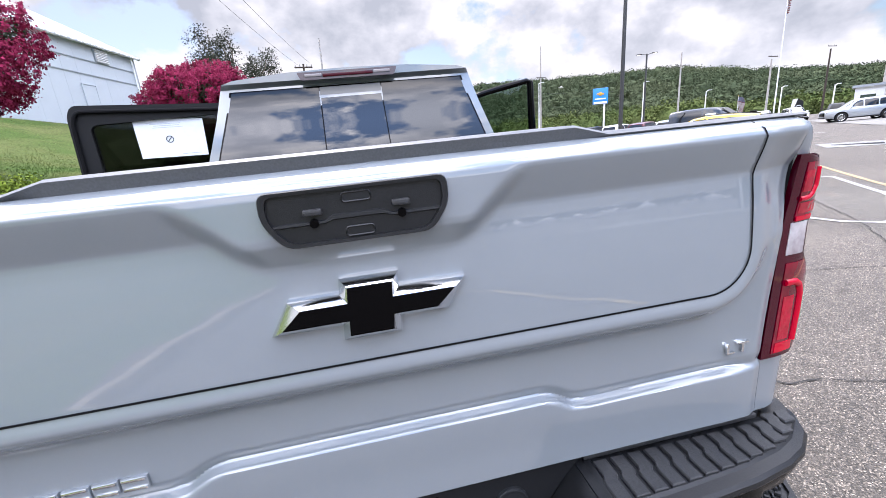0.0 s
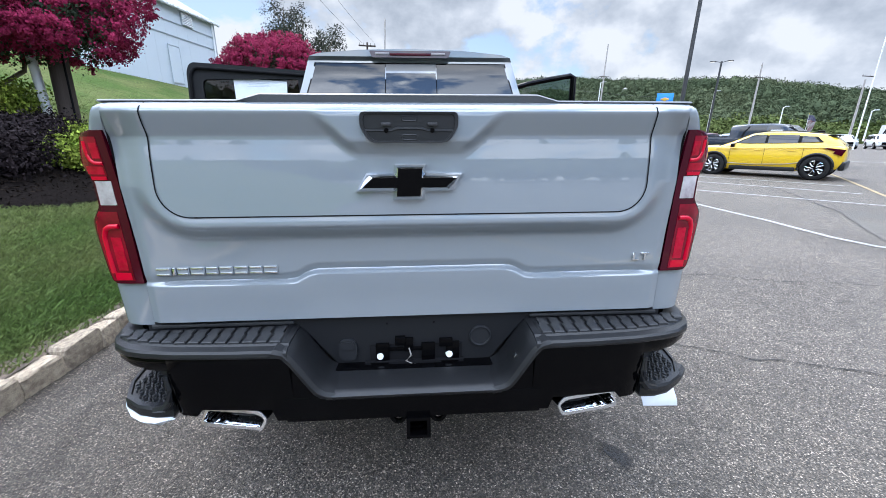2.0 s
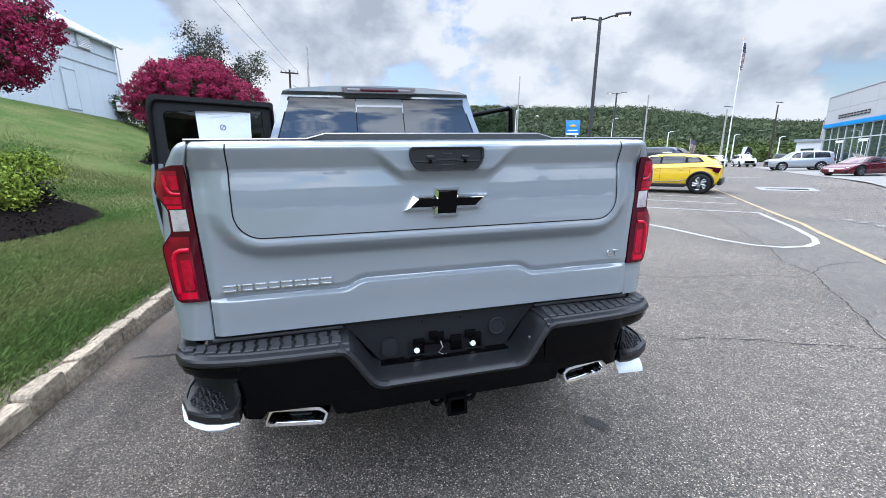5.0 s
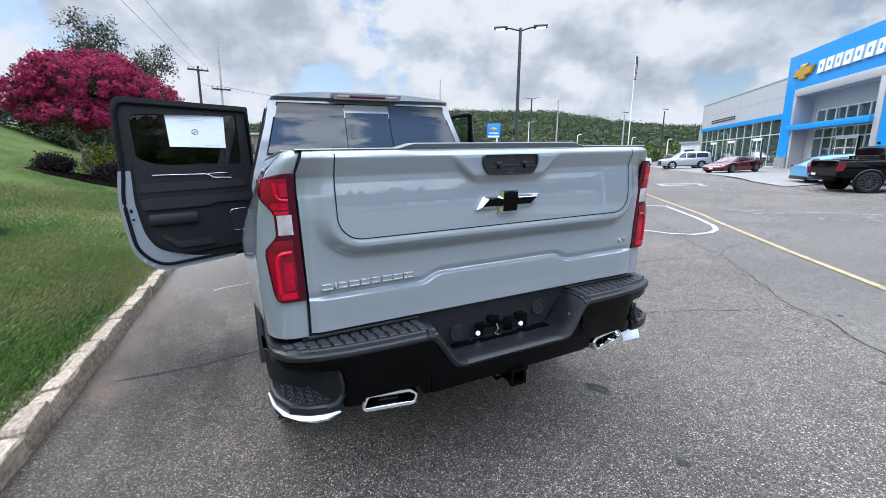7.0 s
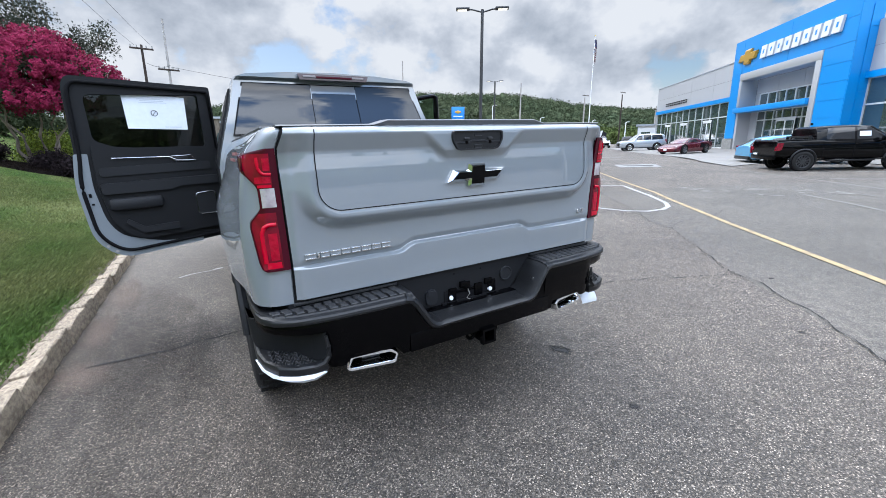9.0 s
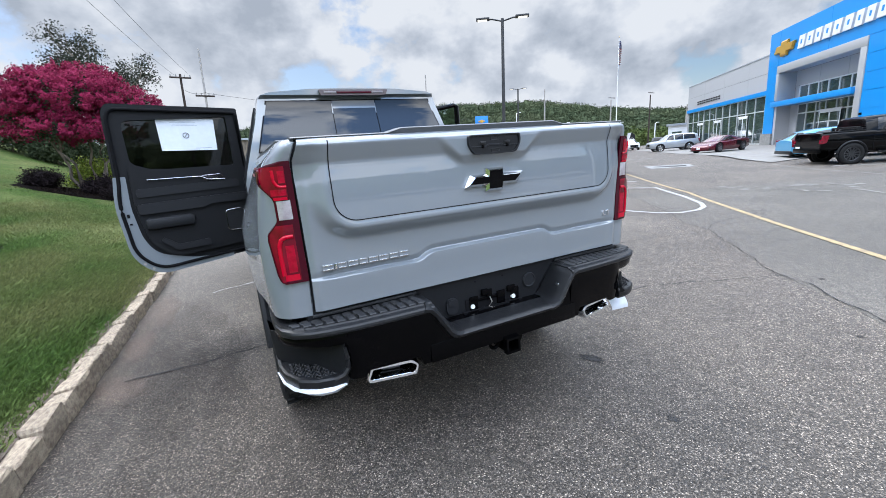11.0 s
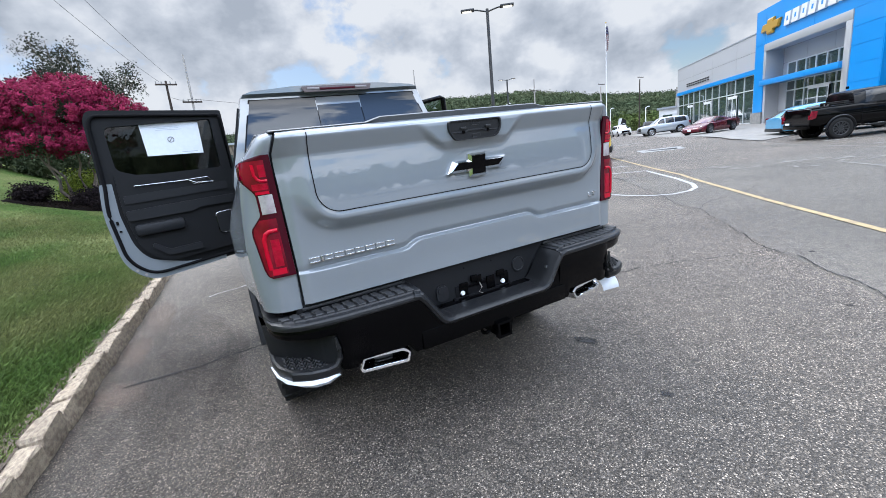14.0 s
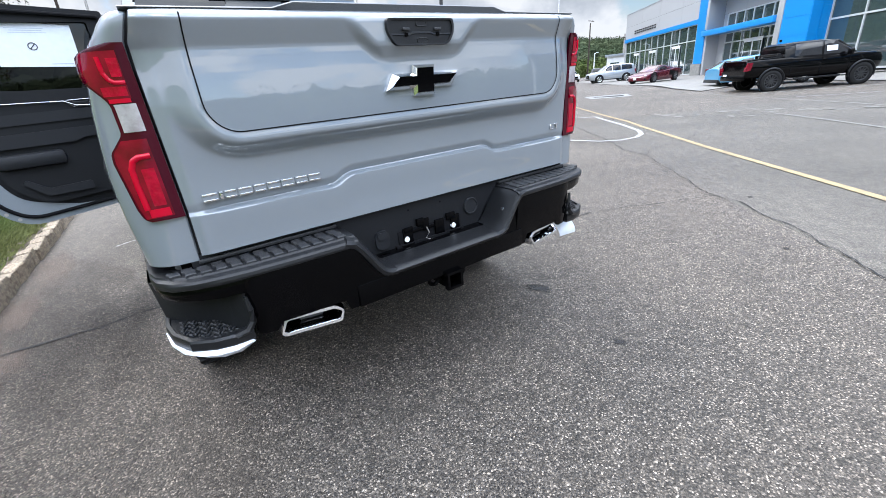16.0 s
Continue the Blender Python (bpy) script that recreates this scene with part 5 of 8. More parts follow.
def build_cab():
    def ring(y, zt, wt, zb=0.55, belt=1.42, wb=0.965, crown=0.03):
        side = [(wb - 0.03, zb), (wb, 0.9), (wb, belt - 0.1), (wb - 0.025, belt), (wt + (wb - 0.025 - wt) * 0.35, belt + (zt - belt) * 0.62), (wt + 0.015, zt - 0.048), (wt - 0.005, zt - 0.024), (wt - 0.07, zt - 0.004), (wt * 0.5, zt + crown * 0.7), (0, zt + crown)]
        return [(x, y, z) for x, z in side] + [(-x, y, z) for x, z in reversed(side[:-1])]
    bm = bmesh.new()
    rings = []
    # the back of the cab leans forward towards the roof
    first = ring(2.0, 2.022, 0.752)
    rings.append([(x, 1.95 + 0.13 * float(smoothstep(z, 1.42, 2.0)) - (0.04 if z > 1.975 else 0), z) for x, y, z in first])
    for y, zt, wt in ((2.2, 2.040, 0.758), (2.7, 2.05, 0.76), (3.3, 2.05, 0.76), (3.8, 2.00, 0.74)):
        rings.append(ring(y, zt, wt))
    rings.append(ring(4.15, 1.78, 0.78))
    rings.append(ring(4.55, 1.47, 0.86, belt=1.36))
    rings.append(ring(4.9, 1.40, 0.90, belt=1.32, crown=0.05))
    rings.append(ring(5.5, 1.36, 0.90, belt=1.28, crown=0.05))
    rings.append(ring(5.72, 1.28, 0.86, belt=1.2, wb=0.93, crown=0.03))
    loft(bm, rings, True, False)
    back_row = [bm.verts.new(p) for p in rings[0]]
    k = len(back_row)
    half = k // 2
    for i in range(half):
        q = [back_row[i], back_row[i + 1], back_row[k - 2 - i], back_row[k - 1 - i]]
        q = [v for n_, v in enumerate(q) if v not in q[:n_]]
        if len(q) > 2:
            bm.faces.new(q)
    bm.faces.new([bm.verts.new(p) for p in rings[-1]])
    bmesh.ops.remove_doubles(bm, verts=bm.verts, dist=0.0005)
    cab = part("cab", bm, M["paint"], truck, smooth=35)

    def back(x, z, lift):
        return (x, 1.95 + 0.13 * float(smoothstep(z, 1.42, 2.0)) - lift, z)
    # rear glass: a black border and three panes
    bm = bmesh.new()
    quad = [(-0.835, 1.555), (0.835, 1.555), (0.718, 1.960), (-0.718, 1.960)]

    def pane(bm, q, lift, nz=8):
        rows = []
        for k in range(nz + 1):
            t = k / nz
            xl, xr = q[0][0] + (q[3][0] - q[0][0]) * t, q[1][0] + (q[2][0] - q[1][0]) * t
            zz = q[0][1] + (q[3][1] - q[0][1]) * t
            rows.append([back(xl, zz, lift), back(xr, zz, lift), back(xr, zz, lift - 0.02), back(xl, zz, lift - 0.02)])
        loft(bm, rows)
    pane(bm, quad, 0.004)
    part("window_surround", bm, M["gloss_black"], cab)
    for nm, q in (("rear_pane", [(-0.822, 1.565), (-0.205, 1.565), (-0.197, 1.953), (-0.708, 1.953)]), ("rear_pane", [(0.200, 1.565), (0.822, 1.565), (0.708, 1.953), (0.190, 1.953)])):
        bm = bmesh.new(); pane(bm, q, 0.008)
        part(nm, bm, M["glass"], cab, "dark tinted rear glass")
    bm = bmesh.new(); pane(bm, [(-0.198, 1.565), (0.193, 1.565), (0.184, 1.898), (-0.190, 1.898)], 0.0045 + 0.001)
    part("slider_pane", bm, M["glass"], cab, "sliding centre pane")
    bm = bmesh.new(); pane(bm, [(-0.193, 1.905), (0.187, 1.905), (0.186, 1.953), (-0.191, 1.953)], 0.007, 2)
    part("slider_header", bm, M["header"], cab)
    # high brake lamp
    bm = bmesh.new()
    prism(bm, rounded([(-0.305, 2.03), (0.295, 2.03), (0.275, 1.985), (-0.285, 1.985)], 0.01, 3), 1.995, 2.03)
    hb = part("high_brake_lamp", bm, M["frosted"], cab, "dark red high brake lamp with clear ends")
    bm = bmesh.new()
    box(bm, (-0.005, 1.993, 2.006), (0.30, 0.006, 0.018), 0.002)
    part("centre_lens", bm, M["lens_dark"], hb)
    for s in (-1, 1):
        bm = bmesh.new()
        box(bm, (-0.005 + s * 0.205, 1.993, 2.010), (0.10, 0.006, 0.016), 0.002)
        part("cargo_lens", bm, M["dull_clear"], hb)
    # windscreen and side glass
    bm = bmesh.new()
    loft(bm, [[(-0.70, 3.84, 1.99), (0.70, 3.84, 1.99), (0.70, 3.80, 1.985), (-0.70, 3.80, 1.985)], [(-0.80, 4.56, 1.49), (0.80, 4.56, 1.49), (0.80, 4.52, 1.48), (-0.80, 4.52, 1.48)]])
    part("windscreen", bm, M["glass_side"], cab)
    for s, spans in ((-1, [(3.12, 3.95)]), (1, [(2.18, 3.0)])):
        for y0, y1 in spans:
            bm = bmesh.new()
            w0, w1 = 0.948, 0.80
            loft(bm, [[(s * w0, y0, 1.45), (s * w0, y1, 1.45), (s * (w0 - 0.02), y1, 1.45), (s * (w0 - 0.02), y0, 1.45)], [(s * w1, y0 + 0.05, 1.93), (s * w1, y1 - 0.12, 1.93), (s * (w1 - 0.02), y1 - 0.12, 1.93), (s * (w1 - 0.02), y0 + 0.05, 1.93)]])
            part("side_pane", bm, M["glass_side"], cab)
    # dark sheets on the closed cab side stand in for the shaded open doorways
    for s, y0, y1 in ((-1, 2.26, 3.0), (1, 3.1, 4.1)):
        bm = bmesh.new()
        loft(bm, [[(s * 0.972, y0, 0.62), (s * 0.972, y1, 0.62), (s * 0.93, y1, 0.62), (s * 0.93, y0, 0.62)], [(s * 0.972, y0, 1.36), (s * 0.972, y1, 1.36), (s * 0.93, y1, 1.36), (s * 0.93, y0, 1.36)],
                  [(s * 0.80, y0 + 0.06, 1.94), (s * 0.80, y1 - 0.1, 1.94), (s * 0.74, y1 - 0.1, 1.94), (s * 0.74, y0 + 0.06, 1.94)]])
        part("doorway_shade_sheet", bm, M["trim_dark"], cab, "dark sheet standing in for the shaded open doorway")
    bm = bmesh.new()
    box(bm, (0, 5.74, 1.02), (1.7, 0.08, 0.42), 0.03)
    part("grille", bm, M["gloss_black"], truck)
    bm = bmesh.new()
    box(bm, (0, 5.76, 0.68), (1.9, 0.16, 0.22), 0.04)
    part("front_bumper", bm, M["black_plastic"], truck)
    for s in (-1, 1):
        bm = bmesh.new()
        box(bm, (s * 0.78, 5.70, 1.14), (0.24, 0.1, 0.12), 0.02)
        part("headlamp", bm, M["lens_clear"], truck)
        bm = bmesh.new()
        box(bm, (s * 0.945, 3.0, 0.50), (0.12, 1.7, 0.06), 0.02)
        part("side_step", bm, M["black_plastic"], truck)
    bm = bmesh.new()
    box(bm, (0, 2.3, 2.055), (0.1, 0.26, 0.04), 0.015)
    part("roof_fin", bm, M["paint"], cab)


build_cab()


def door_shape():
    """Outline of the rear door, u from the hinge outwards, z up."""
    return rounded([(0.0, 0.68), (0.84, 0.62), (0.99, 0.78), (1.02, 1.22), (0.985, 1.44), (0.965, 1.96), (0.93, 2.03), (0.0, 2.0)], [0.03, 0.10, 0.12, 0.1, 0.06, 0.06, 0.05, 0.02], 5)


def build_rear_door():
    ang = math.atan2(-0.235, -1.0)
    m = Matrix.Translation((-0.935, 2.80, 0)) @ Matrix.Rotation(ang, 4, "Z") @ Matrix.Diagonal((1.022, 1, 1, 1))
    # in door space: +x from hinge to free edge, -y is the outer skin, +y the trimmed inner side
    door = new("open_rear_door"); door.parent = truck; door.matrix_local = m; door.empty_display_size = 0.1
    door["label"] = "open rear door showing its black inner trim"
    o = door_shape()
    win = rounded([(0.10, 1.50), (0.72, 1.50), (0.86, 1.56), (0.86, 1.90), (0.10, 1.93)], [0.02, 0.06, 0.04, 0.05, 0.02], 4)

    def slab(bm, y0, y1, hole, k=1.0, cz=1.3, cx=0.5):
        oo = [(cx + (a_ - cx) * k, cz + (b_ - cz) * k) for a_, b_ in o]
        vo = [bm.verts.new((a_, y1, b_)) for a_, b_ in oo]
        eo = [bm.edges.new((vo[i], vo[(i + 1) % len(vo)])) for i in range(len(vo))]
        es = list(eo)
        if hole:
            vi = [bm.verts.new((a_, y1, b_)) for a_, b_ in hole]
            es += [bm.edges.new((vi[i], vi[(i + 1) % len(vi)])) for i in range(len(vi))]
        r = bmesh.ops.triangle_fill(bm, use_beauty=True, use_dissolve=False, edges=es)
        faces = [g for g in r["geom"] if isinstance(g, bmesh.types.BMFace)]
        ex = bmesh.ops.extrude_face_region(bm, geom=faces)
        for v in ex["geom"]:
            if isinstance(v, bmesh.types.BMVert):
                v.co.y = y0
    bm = bmesh.new(); slab(bm, -0.06, -0.02, win)
    part("door_skin", bm, M["paint"], door, "grey painted door shell")
    bm = bmesh.new(); slab(bm, -0.021, 0.02, win, 1.004)
    part("door_frame", bm, M["trim_dark"], door)
    # the painted edge, seen at the free end
    bm = bmesh.new()
    prism(bm, rounded([(0.845, 0.606), (0.998, 0.772), (1.028, 1.22), (0.993, 1.46), (0.912, 1.46), (0.925, 1.2), (0.895, 0.93), (0.82, 0.79), (0.55, 0.700), (0.25, 0.685), (0.25, 0.650)], [0.10, 0.12, 0.1, 0.01, 0.01, 0.05, 0.1, 0.1, 0.05, 0.005, 0.005], 4), -0.058, 0.027)
    part("door_edge", bm, M["paint_inner"], door)
    for x, z in ((0.875, 0.672), (0.925, 0.722)):
        bm = bmesh.new()
        cyl(bm, (x, 0.026, z), (x, 0.034, z), 0.011, None, 12)
        part("bolt", bm, M["steel_grey"], door)
    for x, z, h in ((0.955, 1.14, 0.03), (0.950, 1.07, 0.014)):
        bm = bmesh.new()
        box(bm, (x, 0.028, z), (0.018, 0.012, h), 0.003)
        part("latch", bm, M["gap"], door)
    # seal
    bm = bmesh.new()
    cx, cz = 0.48, 1.3
    seal = [(cx + (a_ - cx) * 0.950, 0.033, cz + (b_ - cz) * 0.945) for a_, b_ in o]
    tube(bm, seal, 0.013, 8, closed=True)
    part("door_seal", bm, M["gap"], door)
    # inner trim card
    bm = bmesh.new()
    card = rounded([(0.02, 0.78), (0.70, 0.74), (0.85, 0.88), (0.90, 1.2), (0.885, 1.52), (0.62, 1.50), (0.40, 1.48), (0.02, 1.475)], [0.02, 0.12, 0.1, 0.05, 0.02, 0.1, 0.1, 0.02], 4)
    prism(bm, card, 0.015, 0.055)
    trim = part("trim_card", bm, M["trim_dark"], door, "black moulded inner trim")
    bm = bmesh.new()
    prism(bm, rounded([(0.02, 1.17), (0.36, 1.17), (0.42, 1.145), (0.88, 1.14), (0.885, 1.225), (0.55, 1.235), (0.02, 1.245)], 0.02, 3), 0.05, 0.080)
    part("arm_rest_band", bm, M["trim_mid"], trim)
    bm = bmesh.new()
    box(bm, (0.68, 0.075, 1.055), (0.36, 0.06, 0.10), 0.03)
    part("arm_pull", bm, M["trim_mid"], trim)
    bm = bmesh.new()
    prism(bm, rounded([(0.10, 1.30), (0.87, 1.28), (0.87, 1.35), (0.10, 1.37)], 0.02, 3), 0.05, 0.066)
    part("trim_band", bm, M["trim_mid"], trim)
    bm = bmesh.new()
    prism(bm, rounded([(0.42, 0.80), (0.68, 0.80), (0.78, 0.90), (0.76, 0.93), (0.66, 0.85), (0.42, 0.86)], 0.015, 3), 0.05, 0.080)
    part("map_pocket", bm, M["trim_mid"], trim)
    bm = bmesh.new()
    sp = rounded([(0.10, 0.90), (0.255, 0.90), (0.255, 1.09), (0.10, 1.10)], 0.03, 4)
    tube(bm, [(a_, 0.064, b_) for a_, b_ in sp], 0.0035, 6, closed=True)
    part("speaker_ring", bm, M["dull_chrome"], trim)
    bm = bmesh.new()
    prism(bm, sp, 0.05, 0.061)
    part("speaker_grille", bm, M["trim_mid"], trim)
    bm = bmesh.new()
    tube(bm, [(0.78, 0.066, 1.420), (0.60, 0.068, 1.419), (0.40, 0.069, 1.417), (0.34, 0.069, 1.385), (0.22, 0.069, 1.38)], 0.0048, 8)
    part("chrome_strip", bm, M["dull_chrome"], trim, "thin chrome trim strip")
    bm = bmesh.new()
    ring = rounded([(0.20, 1.378), (0.36, 1.378), (0.39, 1.420), (0.24, 1.425)], 0.012, 3)
    tube(bm, [(a_, 0.066, b_) for a_, b_ in ring], 0.0035, 6, closed=True)
    part("handle_ring", bm, M["dull_chrome"], trim)
    bm = bmesh.new()
    box(bm, (0.31, 0.07, 1.402), (0.09, 0.014, 0.018), 0.005)
    part("inner_handle", bm, M["trim_mid"], trim)
    # glass and the papers on it
    bm = bmesh.new()
    box(bm, (0.48, -0.012, 1.71), (0.80, 0.006, 0.50))
    part("door_pane", bm, M["door_glass"], door, "tinted door glass")
    bm = bmesh.new()
    prism(bm, [(0.208, 1.642), (0.622, 1.652), (0.626, 1.925), (0.196, 1.908)], -0.008, -0.004)
    sheet = part("window_sheet", bm, M["paper"], door, "white paper sheet taped inside the glass")
    bm = bmesh.new()
    tube(bm, [(0.428 + 0.022 * math.cos(t), -0.003, 1.775 + 0.022 * math.sin(t)) for t in np.linspace(0, 2 * math.pi, 25)[:-1]], 0.0028, 6, closed=True)
    tube(bm, [(0.428 + 0.020 * math.cos(2.3), -0.003, 1.775 + 0.020 * math.sin(2.3)), (0.428 - 0.020 * math.cos(2.3), -0.003, 1.775 - 0.020 * math.sin(2.3))], 0.0026, 6)
    part("printed_sign", bm, M["ink"], sheet)
    for k, (x0, x1) in enumerate(((0.34, 0.53), (0.35, 0.51), (0.33, 0.52))):
        bm = bmesh.new()
        box(bm, ((x0 + x1) / 2, -0.0035, 1.885 - 0.013 * k), (x1 - x0, 0.001, 0.003))
        part("printed_bar", bm, M["ink_pale"], sheet)
    bm = bmesh.new()
    box(bm, (0.31, -0.0035, 1.664), (0.12, 0.001, 0.004))
    part("printed_bar", bm, M["ink_pale"], sheet)


def door_glass(name, tint):
    m = bpy.data.materials.new(name)
    m.use_nodes = True
    nt = m.node_tree
    nt.nodes.clear()
    out = nt.nodes.new("ShaderNodeOutputMaterial")
    mix = nt.nodes.new("ShaderNodeMixShader")
    tr = nt.nodes.new("ShaderNodeBsdfTransparent"); tr.inputs[0].default_value = (*tint, 1)
    gl = nt.nodes.new("ShaderNodeBsdfGlossy"); gl.inputs["Roughness"].default_value = 0.01
    fr = nt.nodes.new("ShaderNodeFresnel"); fr.inputs[0].default_value = 1.5
    nt.links.new(fr.outputs[0], mix.inputs[0]); nt.links.new(tr.outputs[0], mix.inputs[1]); nt.links.new(gl.outputs[0], mix.inputs[2])
    nt.links.new(mix.outputs[0], out.inputs[0])
    return m


M["door_glass"] = door_glass("door_tinted_glass", (0.16, 0.17, 0.175))
M["pale_glass"] = door_glass("pale_green_glass", (0.60, 0.68, 0.64))
build_rear_door()


def build_front_door():
    m = Matrix.Translation((0.95, 3.62, 0)) @ Matrix.Rotation(radians(-6), 4, "Z")
    door = new("open_front_door"); door.parent = truck; door.matrix_local = m; door.empty_display_size = 0.1
    door["label"] = "open front passenger door with its window frame"
    bm = bmesh.new()
    prism(bm, rounded([(0.0, 0.66), (0.80, 0.64), (0.88, 0.8), (0.885, 1.46), (0.0, 1.46)], [0.03, 0.1, 0.1, 0.02, 0.02], 4), -0.05, 0.05)
    part("door_shell", bm, M["trim_dark"], door, "door with black inner trim")
    bm = bmesh.new()
    tube(bm, [(0.0, 0, 1.46), (0.04, 0, 1.78), (0.14, 0, 1.94), (0.36, 0, 2.00), (0.62, 0, 2.05), (0.84, 0, 2.085), (0.875, 0, 2.07), (0.88, 0, 1.46)], [0.03, 0.03, 0.03, 0.03, 0.03, 0.03, 0.035, 0.04], 10)
    part("window_frame", bm, M["gloss_black"], door)
    bm = bmesh.new()
    prism(bm, [(0.03, 1.46), (0.06, 1.77), (0.16, 1.92), (0.37, 1.98), (0.62, 2.03), (0.85, 2.06), (0.86, 1.46)], -0.004, 0.004)
    part("door_pane", bm, M["pale_glass"], door)


build_front_door()

# price tag hanging by the rear corner, and a loose wrap under the other
def build_tags():
    tag = thing("hanging_tag", "pale blue-white paper tag hanging under the bumper corner", "tag")
    bm = bmesh.new()
    q = [(0.835, 0.512), (0.985, 0.500), (1.008, 0.418), (0.864, 0.432)]
    rows = []
    for k in range(7):
        t = k / 6
        a_, b_ = Vector(q[0]).lerp(Vector(q[3]), t), Vector(q[1]).lerp(Vector(q[2]), t)
        y = 0.045 - 0.02 * math.sin(t * 2.2)
        rows.append([(a_.x, y, a_.y), (b_.x, y + 0.01, b_.y), (b_.x, y + 0.012, b_.y), (a_.x, y + 0.002, a_.y)])
    loft(bm, rows)
    part("tag_sheet", bm, M["paper"], tag)
    bm = bmesh.new()
    tube(bm, [(0.92, 0.05, 0.51), (0.93, 0.06, 0.54), (0.95, 0.05, 0.575)], 0.003, 6)
    part("tag_string", bm, M["gap"], tag)
    bm = bmesh.new()
    cloth = [(0.90, 0.0, 0.555), (0.96, 0.03, 0.56), (1.01, 0.08, 0.55), (1.035, 0.12, 0.535)]
    tube(bm, cloth, [0.02, 0.03, 0.03, 0.012], 9)
    part("tag_fold", bm, M["pad_plastic"], tag, "crumpled black plastic film")
    wrap = thing("protective_film", "loose white protective film under the corner step", "film")
    bm = bmesh.new()
    edge = [(-0.992, 0.14), (-0.980, 0.05), (-0.950, -0.025), (-0.905, -0.072), (-0.86, -0.098), (-0.81, -0.112), (-0.765, -0.112)]
    low = [0.574, 0.568, 0.560, 0.553, 0.549, 0.553, 0.572]
    rows = []
    for (x, y), z in zip(edge, low):
        rows.append([(x, y, 0.584), (x * 0.998, y - 0.006, (z + 0.584) / 2), (x * 0.985, y + 0.005, z), (x * 0.982, y + 0.008, z), (x * 0.99, y + 0.003, 0.582)])
    loft(bm, rows)
    part("film_sheet", bm, M["paper"], wrap)


build_tags()

# ---- planting ----
def leaf_cloud(points, normals, size, rnd, aspect=0.55, loose=0.9):
    """Small leaf quads at points, each turned at random about its outward direction."""
    n = len(points)
    d = rnd.normal(size=(n, 3)); d /= np.linalg.norm(d, axis=1, keepdims=True)
    nn = normals + loose * rnd.normal(size=(n, 3)); nn /= np.linalg.norm(nn, axis=1, keepdims=True)
    u = np.cross(nn, d); u /= np.linalg.norm(u, axis=1, keepdims=True) + 1e-9
    v = np.cross(nn, u)
    s = (size * rnd.uniform(0.55, 1.35, n))[:, None]
    a_, b_, c_, d_ = points - u * s, points + v * s * aspect - nn * s * 0.15, points + u * s, points - v * s * aspect - nn * s * 0.15
    verts = np.stack([a_, b_, c_, d_], 1).reshape(-1, 3)
    faces = np.arange(4 * n).reshape(n, 4)
    return verts, faces


def leaf_mesh(name, verts, faces, mat, parent, label=""):
    me = bpy.data.meshes.new(name)
    me.vertices.add(len(verts)); me.vertices.foreach_set("co", np.asarray(verts, np.float32).ravel())
    me.loops.add(faces.size); me.loops.foreach_set("vertex_index", faces.ravel().astype(np.int32))
    me.polygons.add(len(faces)); me.polygons.foreach_set("loop_start", np.arange(0, faces.size, 4, dtype=np.int32))
    me.update(calc_edges=True)
    me.materials.append(mat)
    ob = new(name, me)
    if parent:
        ob.parent = parent
    return tagged(ob, label)


def clumps(rnd, lobes, count, low=-0.5):
    """Clump centres and outward directions on the shells of lobes (centre, radii)."""
    out, nor = [], []
    weights = np.array([l[1][0] * l[1][2] for l in lobes]); weights = weights / weights.sum()
    for k in rnd.choice(len(lobes), count, p=weights):
        c, r = np.array(lobes[k][0]), np.array(lobes[k][1])
        d = rnd.normal(size=3); d /= np.linalg.norm(d)
        while d[2] < low:
            d = rnd.normal(size=3); d /= np.linalg.norm(d)
        out.append(c + d * r * rnd.uniform(0.78, 1.06)); nor.append(d)
    return np.array(out), np.array(nor)


def limbs(bm, base, tips, r0, rnd, wob=0.12):
    for tip in tips:
        b, t = Vector(base), Vector(tip)
        pts, rad = [], []
        for k in range(7):
            s = k / 6
            p = b.lerp(t, s) + Vector((rnd.normal(), rnd.normal(), 0)) * wob * math.sin(s * math.pi)
            pts.append(p); rad.append(r0 * (1 - 0.72 * s))
        tube(bm, pts, rad, 8)


